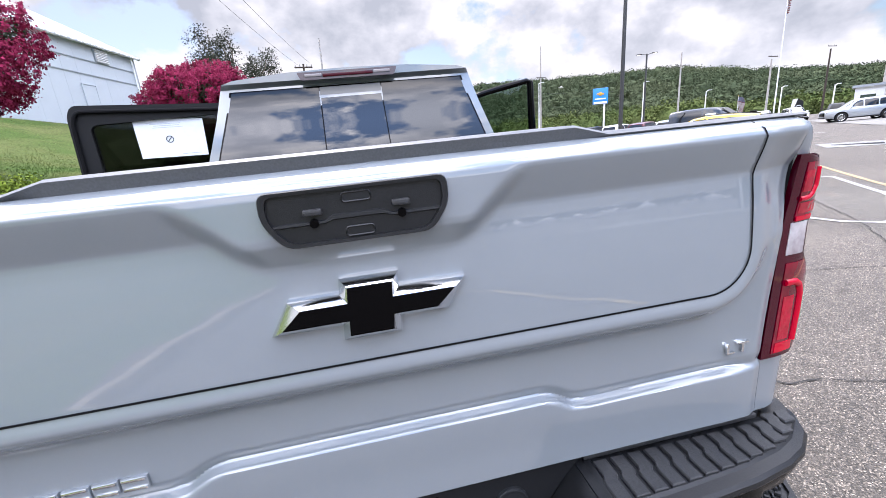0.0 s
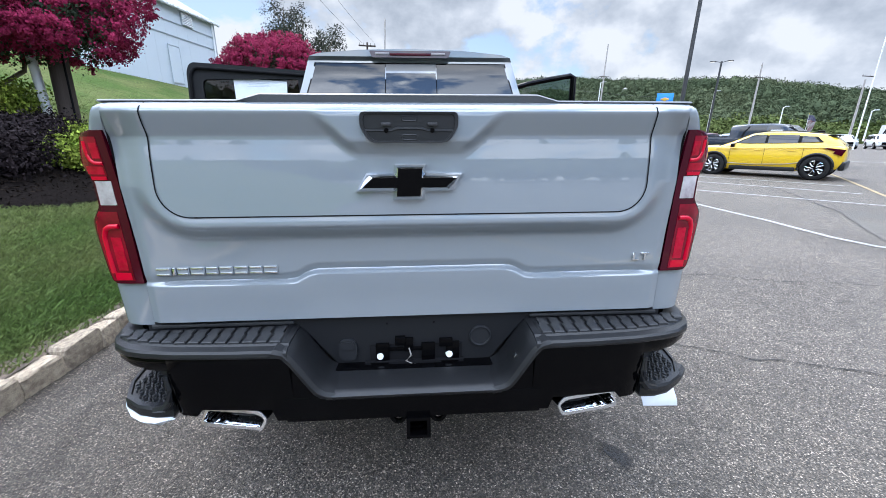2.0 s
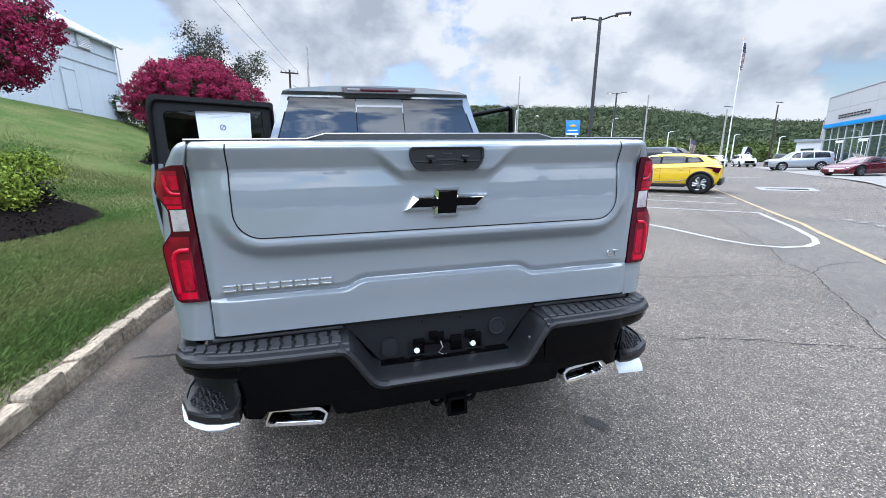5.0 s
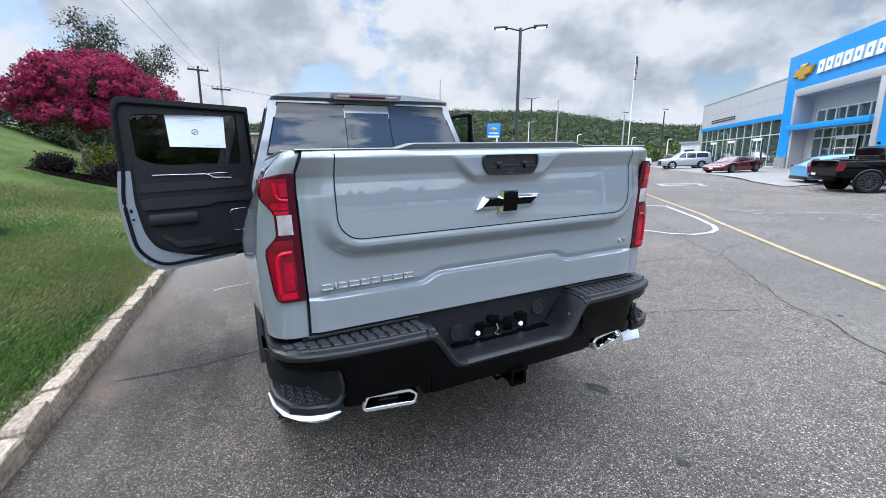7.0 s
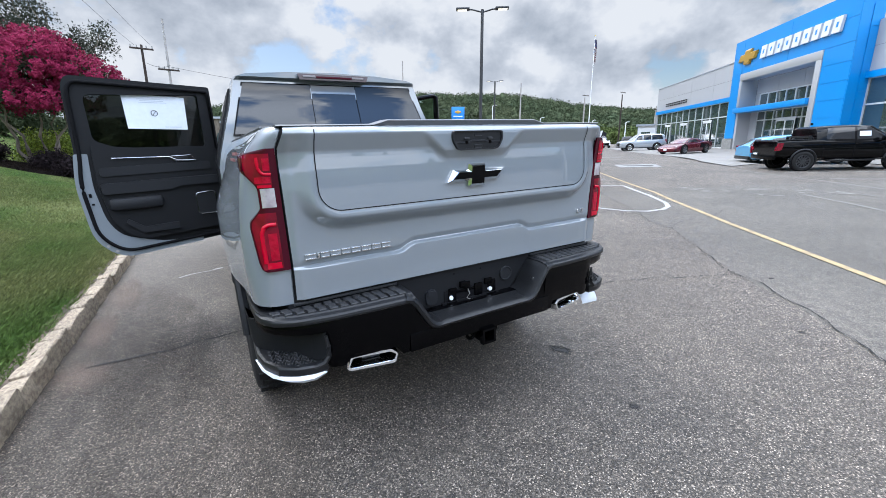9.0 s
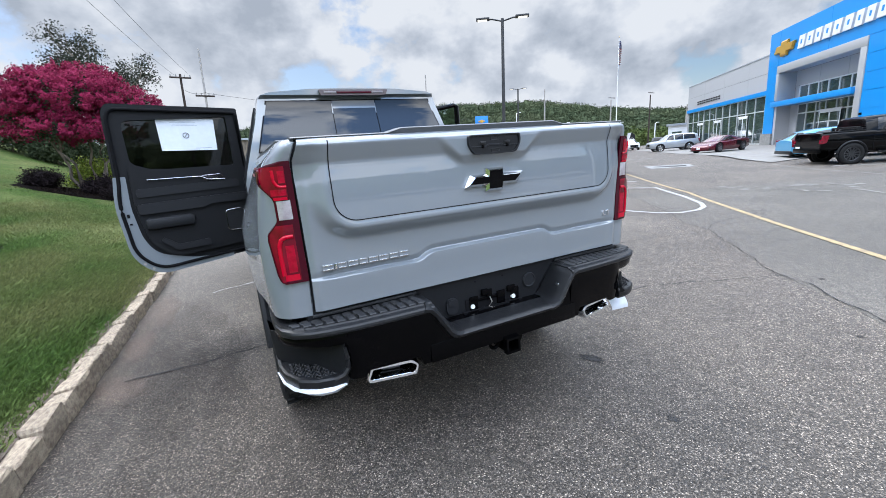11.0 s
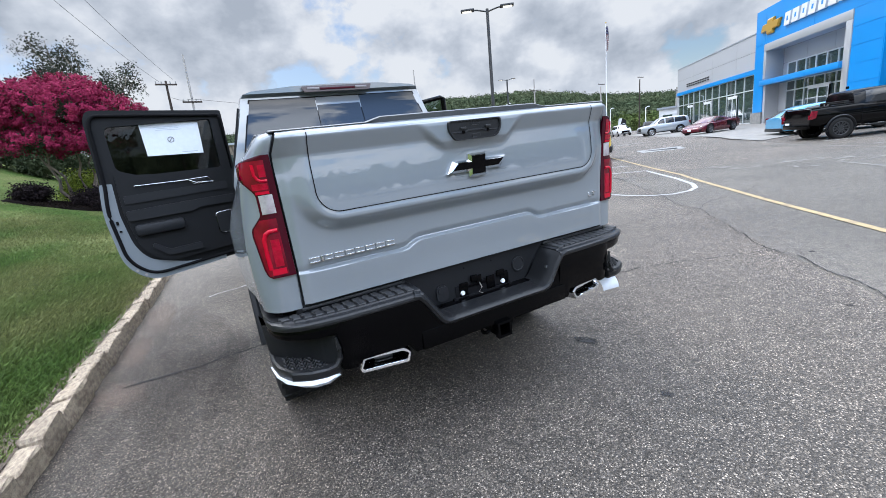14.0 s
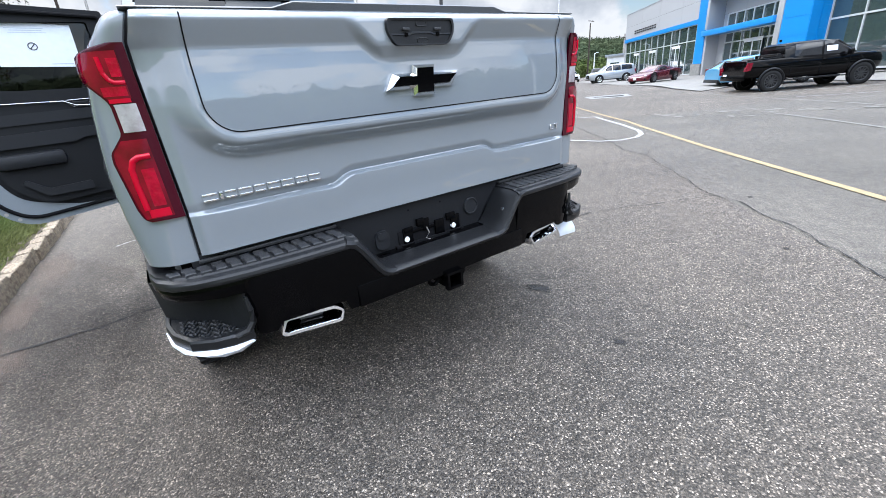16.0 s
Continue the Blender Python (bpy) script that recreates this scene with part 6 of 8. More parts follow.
def myrtle(seed, base, stems, lobes, n_clump, leaf, label):
    """A crape myrtle: several pale stems and a crown of blossom panicles over dark leaves."""
    rnd = np.random.RandomState(seed)
    tree = thing("crape_myrtle", label, "tree", Matrix.Translation(base))
    for k, (foot, tips, r0) in enumerate(stems):
        bm = bmesh.new()
        limbs(bm, foot, tips, r0, rnd)
        part("stem", bm, M["bark"], tree)
    c, d = clumps(rnd, lobes, n_clump)
    per = 104
    t = rnd.uniform(0, 1, (n_clump, per, 1)) ** 0.8
    ax = d + np.array([0, 0, 0.35]) + 0.45 * rnd.normal(size=d.shape); ax /= np.linalg.norm(ax, axis=1, keepdims=True)
    length = rnd.uniform(0.16, 0.34, (n_clump, 1, 1)) * leaf / 0.03
    spread = 0.085 * leaf / 0.03 * (1.1 - t)
    pts = c[:, None, :] + ax[:, None, :] * (t - 0.3) * length + rnd.normal(size=(n_clump, per, 3)) * spread
    nor = 0.55 * d[:, None, :] + (pts - c[:, None, :]) / (0.16 * leaf / 0.03)
    nor = nor / (np.linalg.norm(nor, axis=2, keepdims=True) + 1e-6)
    keep = rnd.uniform(size=n_clump) < 0.86
    v, f = leaf_cloud(pts[keep].reshape(-1, 3), nor[keep].reshape(-1, 3), leaf * 0.74, rnd, 0.8, 0.35)
    leaf_mesh("blossom", v, f, M["myrtle"], tree, "deep pink flower panicles")
    inner = [(c_, tuple(0.60 * q for q in r_)) for c_, r_ in lobes]
    c2, d2 = clumps(rnd, inner, int(n_clump * 0.65), -0.35)
    pts = c2[:, None, :] + rnd.normal(size=(len(c2), 20, 3)) * 0.13 * leaf / 0.03
    v, f = leaf_cloud(pts.reshape(-1, 3), np.repeat(d2[:, None, :], 20, 1).reshape(-1, 3), leaf * 1.35, rnd)
    leaf_mesh("leaves", v, f, M["myrtle_leaf"], tree, "dark green leaves")
    return tree


def shrub(seed, base, radii, mat, label, n=260, leaf=0.028, per=26, group=""):
    rnd = np.random.RandomState(seed)
    ob = thing("shrub", label, "shrub", Matrix.Translation(base), group=group)
    lob = [((0, 0, radii[2] * 0.62), (radii[0] * 0.62, radii[1] * 0.62, radii[2] * 0.62))]
    for k in range(10):
        t, q, g = rnd.uniform(0, 6.28), rnd.uniform(0.35, 0.72), rnd.uniform(0.28, 0.52)
        lob.append(((q * radii[0] * math.cos(t), q * radii[1] * math.sin(t), radii[2] * rnd.uniform(0.45, 1.35 - 0.5 * q)), tuple(g * r for r in radii)))
    c, d = clumps(rnd, lob, n, -0.6)
    pts = c[:, None, :] + rnd.normal(size=(n, per, 3)) * 0.07 * leaf / 0.028 + d[:, None, :] * rnd.uniform(0, 0.16, (n, per, 1))
    v, f = leaf_cloud(pts.reshape(-1, 3), np.repeat(d[:, None, :], per, 1).reshape(-1, 3), leaf, rnd)
    leaf_mesh("foliage", v, f, mat, ob)
    bm = bmesh.new()
    limbs(bm, (0, 0, -0.05), [(0.4 * radii[0] * math.cos(t), 0.4 * radii[1] * math.sin(t), radii[2]) for t in np.linspace(0, 6.28, 6)[:-1]], 0.02, rnd, 0.04)
    part("twigs", bm, M["bark"], ob)
    return ob


def mulch_bed(name, c, rx, ry, turn, seed, label):
    rnd = np.random.RandomState(seed)
    ph = rnd.uniform(0, 6.28, 5)
    verts, faces = [], []
    rings, n = 9, 64
    for j in range(rings + 1):
        q = j / rings
        for k in range(n):
            t = 2 * math.pi * k / n
            r = 1 + 0.07 * sum(math.sin((m_ + 2) * t + ph[m_]) for m_ in range(4))
            x, y = rx * r * q * math.cos(t), ry * r * q * math.sin(t)
            x, y = c[0] + x * math.cos(turn) - y * math.sin(turn), c[1] + x * math.sin(turn) + y * math.cos(turn)
            verts.append((x, y, lawn_z(x, y) + 0.075 * (1 - q ** 4) + 0.02 * noise.noise((x * 3, y * 3, 0)) - (0.03 if j == rings else -0.02)))
    for j in range(rings):
        for k in range(n):
            faces.append((j * n + k, (j + 1) * n + k, (j + 1) * n + (k + 1) % n, j * n + (k + 1) % n))
    data_ob(name, verts, faces, M["mulch"], None, label, smooth=60, kind="structure", category="mulch bed")
    # loose chips
    m_ = 5200
    q, t = np.sqrt(rnd.uniform(0, 1, m_)) * 0.99, rnd.uniform(0, 6.28, m_)
    x, y = rx * q * np.cos(t), ry * q * np.sin(t)
    X, Y = c[0] + x * math.cos(turn) - y * math.sin(turn), c[1] + x * math.sin(turn) + y * math.cos(turn)
    Z = np.array([lawn_z(a_, b_) for a_, b_ in zip(X, Y)]) + 0.085 * (1 - q ** 4) + 0.025
    v, f = leaf_cloud(np.stack([X, Y, Z], 1), np.tile([0, 0, 1.0], (m_, 1)), 0.03, rnd, 0.3)
    ob = leaf_mesh("mulch_chips", v, f, M["chip"], None, "loose dark bark chips on the bed")
    tagged(ob, "", "mulch", "", "stuff")


mulch_bed("mulch_bed", (-6.0, 5.0), 1.88, 2.62, 0.0, 11, "dark bark mulch bed under the shrubs")
BED2 = (-6.0, 17.0)
mulch_bed("mulch_bed", BED2, 1.55, 1.25, 0.3, 12, "dark bark mulch bed under the shrubs")

# near tree with its big crown
p = (-7.95, 7.55)
myrtle(21, (p[0], p[1], lawn_z(*p) - 0.15),
       [((-0.7, -0.3, -0.1), [(-1.3, 0.2, 2.3), (-0.9, -0.9, 2.5)], 0.07), ((-0.45, 0.2, -0.1), [(0.3, 0.9, 2.4), (-0.3, 0.3, 2.9)], 0.065), ((-0.6, 0.1, -0.1), [(-1.9, 0.8, 2.5)], 0.055)],
       [((0.2, -0.3, 1.45), (1.4, 1.1, 0.55)), ((-1.2, -0.2, 1.5), (1.3, 1.1, 0.55)), ((1.3, 0.0, 1.5), (1.1, 1.0, 0.5)), ((-0.3, 0.2, 2.75), (1.75, 1.7, 1.05)), ((0.75, 0.2, 2.1), (1.25, 1.2, 0.85)), ((1.6, -0.2, 1.85), (1.15, 1.1, 0.8)), ((0.6, -1.0, 1.65), (1.2, 1.0, 0.72)), ((-0.9, -1.3, 1.75), (1.2, 1.0, 0.75)), ((1.9, 0.3, 2.4), (0.9, 0.9, 0.7)), ((-1.4, -0.6, 2.3), (1.1, 1.2, 0.8)), ((-0.6, -0.9, 2.4), (1.2, 1.0, 0.85)), ((0.5, 1.0, 2.7), (1.1, 1.1, 0.8)), ((-0.2, 0.1, 3.3), (1.2, 1.2, 0.8)), ((-1.8, 0.8, 2.6), (1.1, 1.1, 0.9))],
       2600, 0.030, "crape myrtle tree with a broad deep pink crown")
# second tree, further along the lawn
q2 = (-5.85, 17.5)
myrtle(22, (q2[0], q2[1], lawn_z(*q2)),
       [((-0.35, 0.0, -0.1), [(-1.0, 0.2, 2.2), (-0.7, -0.4, 2.4)], 0.07), ((0.0, 0.1, -0.1), [(0.15, 0.2, 2.4)], 0.065), ((0.3, 0.0, -0.1), [(0.9, 0.1, 2.3), (0.6, 0.5, 2.4)], 0.06)],
       [((0.0, 0.0, 3.35), (1.7, 1.5, 1.0)), ((1.5, 0.0, 3.0), (1.1, 1.0, 0.7)), ((-1.3, 0.1, 2.95), (1.1, 1.0, 0.85)), ((-0.5, -0.3, 2.3), (1.3, 1.0, 0.6)), ((0.7, -0.2, 2.2), (1.2, 1.0, 0.5)), ((0.4, 0.4, 3.9), (1.0, 1.0, 0.6)), ((-0.8, 0, 3.75), (1.0, 1.0, 0.6))],
       1400, 0.036, "multi-stemmed crape myrtle tree with deep pink blossom")


def dark_tree(seed, base, h, spread, label, n=520, leaf=0.09):
    rnd = np.random.RandomState(seed)
    tree = thing("broadleaf_tree", label, "tree", Matrix.Translation(base))
    bm = bmesh.new()
    tips = []
    for k in range(24):
        t = rnd.uniform(0, 6.28)
        tips.append((spread * rnd.uniform(0.3, 1.0) * math.cos(t), 0.7 * spread * rnd.uniform(0.3, 1.0) * math.sin(t), h * rnd.uniform(0.62, 1.0)))
    limbs(bm, (0, 0, 0), [(0.2, 0, h * 0.6)], 0.17, rnd)
    limbs(bm, (0.05, 0, h * 0.35), tips, 0.05, rnd, 0.25)
    part("trunk", bm, M["bark"], tree)
    pts, nor = [], []
    for k in range(n):
        tip = np.array(tips[rnd.randint(len(tips))])
        s = rnd.uniform(0.55, 1.05)
        c = np.array([0.05, 0, h * 0.35]) * (1 - s) + tip * s + rnd.normal(size=3) * spread * 0.075
        pts.append(c + rnd.normal(size=(24, 3)) * 0.12 * spread / 2.5); nor.append(np.tile(rnd.normal(size=3), (24, 1)))
    v, f = leaf_cloud(np.concatenate(pts), np.concatenate(nor), leaf, rnd)
    leaf_mesh("crown", v, f, M["dark_leaf"], tree, "sparse dark leaves")


dark_tree(31, (-6.7, 26.5, lawn_z(-6.7, 26.5) - 0.1), 8.3, 3.5, "dark sparse broadleaf tree behind the blossom", n=560, leaf=0.058)

shrub(41, (-5.2, 5.6, lawn_z(-5.2) + 0.02), (0.42, 0.42, 0.35), M["lime_leaf"], "bright lime green shrub in the mulch", 330, 0.028)
shrub(42, (-5.85, 6.95, lawn_z(-5.85)), (0.55, 0.55, 0.38), M["lime_leaf"], "bright lime green shrub in the mulch", 380, 0.028)
shrub(43, (-7.75, 7.2, lawn_z(-7.75)), (0.75, 0.7, 0.5), M["lime_leaf"], "bright lime green shrub in the mulch", 420, 0.030)
shrub(44, (-5.55, 4.55, lawn_z(-5.55)), (0.60, 0.58, 0.33), M["purple_leaf"], "very dark purple-brown shrub in the mulch", 420, 0.03)
shrub(45, (-6.3, 5.55, lawn_z(-6.3)), (0.62, 0.6, 0.33), M["purple_leaf"], "very dark purple-brown shrub in the mulch", 420, 0.03)
shrub(46, (-6.6, 6.7, lawn_z(-6.6)), (0.5, 0.5, 0.28), M["purple_leaf"], "very dark purple-brown shrub in the mulch", 320, 0.03)
shrub(47, (-6.2, 3.4, lawn_z(-6.2)), (0.7, 0.7, 0.36), M["purple_leaf"], "very dark purple-brown shrub in the mulch", 420, 0.03)
shrub(48, (-5.35, 6.35, lawn_z(-5.35)), (0.3, 0.3, 0.22), M["purple_leaf"], "very dark purple-brown shrub in the mulch", 120, 0.028)
# far bed
shrub(51, (-7.05, 16.9, lawn_z(-7.05, 16.9)), (0.45, 0.45, 0.36), M["purple_leaf"], "low round dark shrub beside the mulch", 300, 0.035)
shrub(52, (-5.65, 17.0, lawn_z(-5.65, 17.0)), (0.46, 0.46, 0.40), M["purple_leaf"], "low round dark shrub beside the mulch", 300, 0.035)
shrub(53, (-4.75, 16.3, lawn_z(-4.75, 16.3)), (0.50, 0.48, 0.40), M["purple_leaf"], "low round dark shrub beside the mulch", 300, 0.035)
shrub(54, (-6.0, 18.5, lawn_z(-6.0, 18.5)), (0.9, 0.7, 0.78), M["lime_leaf"], "bright lime green shrub in the mulch", 480, 0.038)

# the pole and its white guard beside the near tree
def build_guard_pole():
    b = (-6.69, 7.45)
    z = lawn_z(*b)
    lean = UP @ Matrix.Rotation(radians(-2.2), 4, "Y")
    root = thing("utility_pole", "dark weathered wooden utility pole rising through the tree", "pole", Matrix.Translation((b[0], b[1], z)) @ lean)
    bm = bmesh.new(); cyl(bm, (0, 0, -0.2), (0, 0, 9.0), 0.165, 0.12, 20)
    part("pole_shaft", bm, M["pole_wood"], root, smooth=50)
    bm = bmesh.new(); tube(bm, [(0.16, -0.08, 0.0), (0.15, -0.07, 2.0), (0.13, -0.06, 6.0)], 0.018, 8)
    part("ground_cable", bm, M["gap"], root)
    root = thing("white_marker_pipe", "leaning white plastic marker pipe against the pole", "pipe", Matrix.Translation((b[0] - 0.34, b[1] - 0.1, z)) @ lean)
    bm = bmesh.new(); cyl(bm, (0.08, 0, -0.2), (-0.10, 0, 2.4), 0.075, None, 18)
    part("pipe", bm, M["steel_white"], root, smooth=50)


build_guard_pole()


# dark trees with low crowns that close the lawn
for k, (x, y, w, h) in enumerate(((-18.4, 31.5, 1.8, 1.0), (-15.4, 31.2, 1.6, 1.05), (-12.8, 31.4, 1.5, 1.6), (-10.7, 31.0, 1.3, 1.3), (-8.9, 31.8, 1.2, 1.5))):
    shrub(60 + k, (x, y, lawn_z(x, y) - 0.1), (w, w * 0.8, h), M["hill_leaf"], "dark green bushy tree closing the lawn", 420, 0.075)


# ---- wooded hill ----
def hill_z(r, az):
    top = float(np.interp(az, [-70, -30, -5, 10, 18, 24, 32, 40, 46, 52, 58, 64, 80], [4, 6, 22, 36, 38.5, 36.5, 34, 31.5, 25, 19, 15, 12.5, 8]))
    s = float(smoothstep(r, 130, 320))
    return 0.5 + top * s


def build_hill():
    rnd = np.random.RandomState(7)
    azs = np.linspace(-70, 85, 90)
    rs = [105, 120, 135, 150, 170, 190, 210, 235, 260, 285, 310, 330, 360, 420]
    verts, faces = [], []
    for r in rs:
        for a_ in azs:
            z = hill_z(r, a_) if r < 340 else hill_z(330, a_) * (0.85 if r < 400 else 0.4)
            verts.append((r * math.sin(radians(a_)), r * math.cos(radians(a_)), z - (3.5 if r > 105 else 1)))
    w = len(azs)
    for j in range(len(rs) - 1):
        for i in range(w - 1):
            faces.append((j * w + i, j * w + i + 1, (j + 1) * w + i + 1, (j + 1) * w + i))
    data_ob("hill", verts, faces, M["hill_soil"], None, "low wooded hill in the distance", smooth=60, kind="structure", category="hill")
    # crowns: lumpy cores with leaf sprays over them; a lighter belt at the foot, darker woods above, and woods round about
    ico = bmesh.new()
    bmesh.ops.create_icosphere(ico, subdivisions=1, radius=1.0)
    base = np.array([v.co[:] for v in ico.verts]); tri = np.array([[v.index for v in f.verts] for f in ico.faces])
    ico.free()
    for name, mat, count, label in (("woodland_belt", M["wood_leaf"], 2000, "belt of lighter green trees along the foot of the hill"),
                                    ("hillside_woods", M["hill_leaf"], 4400, "dense dark green summer woods on the hillside"),
                                    ("far_woods", M["hill_leaf"], 1500, "woods round the far side of the lot"),
                                    ("tree_line", M["hill_leaf"], 420, "line of dark trees beyond the lawn")):
        V, F, pts, nor = [], [], [], []
        for k in range(count):
            if name == "far_woods":
                a_, r, z0 = rnd.uniform(100, 300), rnd.uniform(95, 150), 0.0
                h = rnd.uniform(9.0, 16.5)
            elif name == "tree_line":
                a_, r, z0 = rnd.uniform(-64, -12), rnd.uniform(75, 105), 0.6
                h = rnd.uniform(5.0, 8.0)
            elif name == "woodland_belt":
                a_, r = rnd.uniform(-14, 82), rnd.uniform(118, 172)
                h = rnd.uniform(4.0, 8.6) * (1.0 if a_ < 44 else 0.85); z0 = hill_z(r, a_) - 3.2
            else:
                a_, r = rnd.uniform(-16, 84), 165 + 165 * rnd.uniform() ** 0.9
                h = rnd.uniform(4.2, 7.6); z0 = hill_z(r, a_) - 3.5
            wd = h * rnd.uniform(0.36, 0.56)
            c = np.array([r * math.sin(radians(a_)), r * math.cos(radians(a_)), z0 + h * 0.5])
            sc = np.array([wd, wd, h * 0.5])
            lump = 1 + 0.22 * np.sin(base @ rnd.normal(size=3) * 3.1 + rnd.uniform(0, 6)) + 0.16 * np.sin(base @ rnd.normal(size=3) * 6.3 + rnd.uniform(0, 6)) + 0.10 * rnd.normal(size=len(base))
            F.append(tri + len(base) * k)
            V.append(base * lump[:, None] * sc * 0.66 + c)
            m_ = {"woodland_belt": 120, "hillside_woods": 84, "far_woods": 20, "tree_line": 70}[name]
            d = rnd.normal(size=(m_, 3)); d /= np.linalg.norm(d, axis=1, keepdims=True)
            d[:, 2] = np.abs(d[:, 2])
            pts.append(d * sc * rnd.uniform(0.66, 1.12, (m_, 1)) + c); nor.append(d)
        V, F = np.concatenate(V), np.concatenate(F)
        v, f = leaf_cloud(np.concatenate(pts), np.concatenate(nor), 0.34, rnd, 0.75)
        quads = [tuple(int(i) for i in q) for q in f + len(V)]
        me = bpy.data.meshes.new(name)
        me.from_pydata(np.concatenate([V, v]).tolist(), [], [tuple(t) for t in F.tolist()] + quads)
        me.materials.append(mat)
        tagged(new(name, me), label, "woodland", "", "stuff")


build_hill()

# ---- dealership building ----
def build_dealership():
    m = Matrix.Translation((43.05, 18.87, 0.034)) @ Matrix.Rotation(radians(-129.75), 4, "Z") @ Matrix.Diagonal((0.9827, 1.0, 1.1093, 1.0))
    b = thing("dealership_building", "car dealership with bright blue entrance arch and grey panel walls", "building", m)

    def slab(name, x0, x1, y0, y1, z0, z1, mat, parent=b, bevel=0.0, label=""):
        bm = bmesh.new()
        box(bm, ((x0 + x1) / 2, (y0 + y1) / 2, (z0 + z1) / 2), (x1 - x0, y1 - y0, z1 - z0), bevel)
        return part(name, bm, mat, parent, label)

    def panels(name, x0, x1, y0, y1, z0, z1, nx, nz, mat, parent=b):
        slab("backing", x0, x1, y0 + 0.03, y1, z0, z1, mat if mat == M["blue"] else M["panel_dark"], parent)
        for i in range(nx):
            for j in range(nz):
                xa, xb = x0 + (x1 - x0) * i / nx, x0 + (x1 - x0) * (i + 1) / nx
                za, zb = z0 + (z1 - z0) * j / nz, z0 + (z1 - z0) * (j + 1) / nz
                slab(name, xa + 0.012, xb - 0.012, y0, y0 + 0.05, za + 0.012, zb - 0.012, mat, parent)

    def glazing(x0, x1, y, z0, z1, nx, rows, parent=b):
        """Framed panes between x0 and x1; rows: heights of the transoms."""
        zs = [z0] + list(rows) + [z1]
        for i in range(nx):
            xa, xb = x0 + (x1 - x0) * i / nx, x0 + (x1 - x0) * (i + 1) / nx
            for za, zb in zip(zs, zs[1:]):
                slab("pane", xa, xb, y + 0.06, y + 0.08, za, zb, M["store_glass"], parent)
        for i in range(nx + 1):
            x = x0 + (x1 - x0) * i / nx
            slab("mullion", x - 0.05, x + 0.05, y, y + 0.12, z0, z1, M["mullion"], parent)
        for z in zs:
            slab("transom", x0, x1, y + 0.005, y + 0.115, z - 0.045, z + 0.045, M["mullion"], parent)

    def glass_door(x, y, w, h):
        for s in (-1, 1):
            d = slab("entrance_door", x + s * w / 4 - w / 4 + 0.02, x + s * w / 4 + w / 4 - 0.02, y - 0.03, y, 0.05, h, M["steel_white"])
            slab("pane", x + s * w / 4 - w / 4 + 0.09, x + s * w / 4 + w / 4 - 0.09, y - 0.035, y - 0.02, 0.2, h - 0.13, M["store_glass"], d)
        slab("door_header", x - w / 2 - 0.1, x + w / 2 + 0.1, y - 0.05, y, h, h + 0.12, M["steel_white"])

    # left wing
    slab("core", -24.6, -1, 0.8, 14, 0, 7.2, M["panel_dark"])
    panels("wall_panel", -24.6, -1, 0.6, 0.9, 4.5, 7.35, 4, 2, M["panel"])
    slab("blue_band", -24.8, -1, 0.45, 0.9, 4.13, 4.5, M["blue"])
    glazing(-24.5, -1.2, 0.62, 0.05, 4.13, 12, (2.85,))
    for x in (-19.6, -14.0, -7.4):
        glass_door(x, 0.6, 2.0, 2.55)
    slab("parapet", -24.7, -1, 0.55, 0.95, 7.35, 7.45, M["siding_trim"])
    # end wall
    slab("end_wall", -24.9, -24.6, 0.6, 14, 0, 7.35, M["panel"])
    # name in plain blocks
    x = -21.1
    for k in range(10):
        bm = bmesh.new()
        box(bm, (x + 0.3, 0.54, 5.22), (0.46, 0.1, 0.12), 0.02)
        box(bm, (x + 0.3, 0.54, 4.98), (0.46, 0.1, 0.12), 0.02)
        part("sign_block", bm, M["steel_dark"], b, "plain dark sign lettering block")
        x += 0.76
    # blue arch
    panels("arch_panel", -1.0, 0.6, -0.35, 0.9, 0.9, 8.6, 1, 6, M["blue"])
    slab("stone_base", -1.15, 0.65, -0.45, 0.9, 0, 0.9, M["stone"])
    panels("arch_panel", 11.0, 13.6, -0.35, 0.9, 0.0, 6.0, 1, 6, M["blue"])
    panels("arch_panel", 0.6, 13.6, -0.35, 0.9, 6.0, 8.6, 2, 2, M["blue"])
    slab("arch_return", 13.6, 13.66, -0.34, 0.2, 0.0, 8.58, M["blue"])
    panels("arch_panel", 12.6, 13.66, 0.2, 0.75, 0.0, 7.75, 1, 7, M["blue"])
    for k in range(7):
        slab("arch_return", 13.66, 13.70, 0.22, 0.74, 0.012 + 7.75 * k / 7, 7.75 * (k + 1) / 7 - 0.012, M["blue"])
    # silver portal
    slab("portal_head", 0.6, 11.0, -0.42, 0.95, 5.45, 6.0, M["panel_light"], bevel=0.03)
    slab("portal_jamb", 10.45, 11.0, -0.42, 0.95, 0, 5.45, M["panel_light"], bevel=0.03)
    slab("portal_jamb", 0.6, 0.98, -0.42, 0.95, 3.4, 5.45, M["panel_light"], bevel=0.03)
    panels("recess_panel", 0.98, 10.45, 0.95, 1.2, 3.25, 5.45, 3, 2, M["panel"])
    slab("recess_wall", 0.6, 0.95, -0.3, 1.2, 0, 3.4, M["panel"])
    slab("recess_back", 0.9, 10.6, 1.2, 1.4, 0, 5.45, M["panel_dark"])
    slab("recess_pier", 0.95, 2.0, 0.75, 1.2, 0, 2.95, M["panel"])
    glazing(1.9, 10.4, 0.80, 3.42, 4.28, 7, ())
    slab("canopy", 0.45, 10.44, -0.62, 0.95, 2.93, 3.32, M["blue"], bevel=0.02)
    glazing(2.0, 10.4, 0.75, 0.05, 2.93, 7, (2.25,))
    glass_door(6.3, 0.70, 2.4, 2.2)
    # plain block sign and gold emblem
    x = 3.55
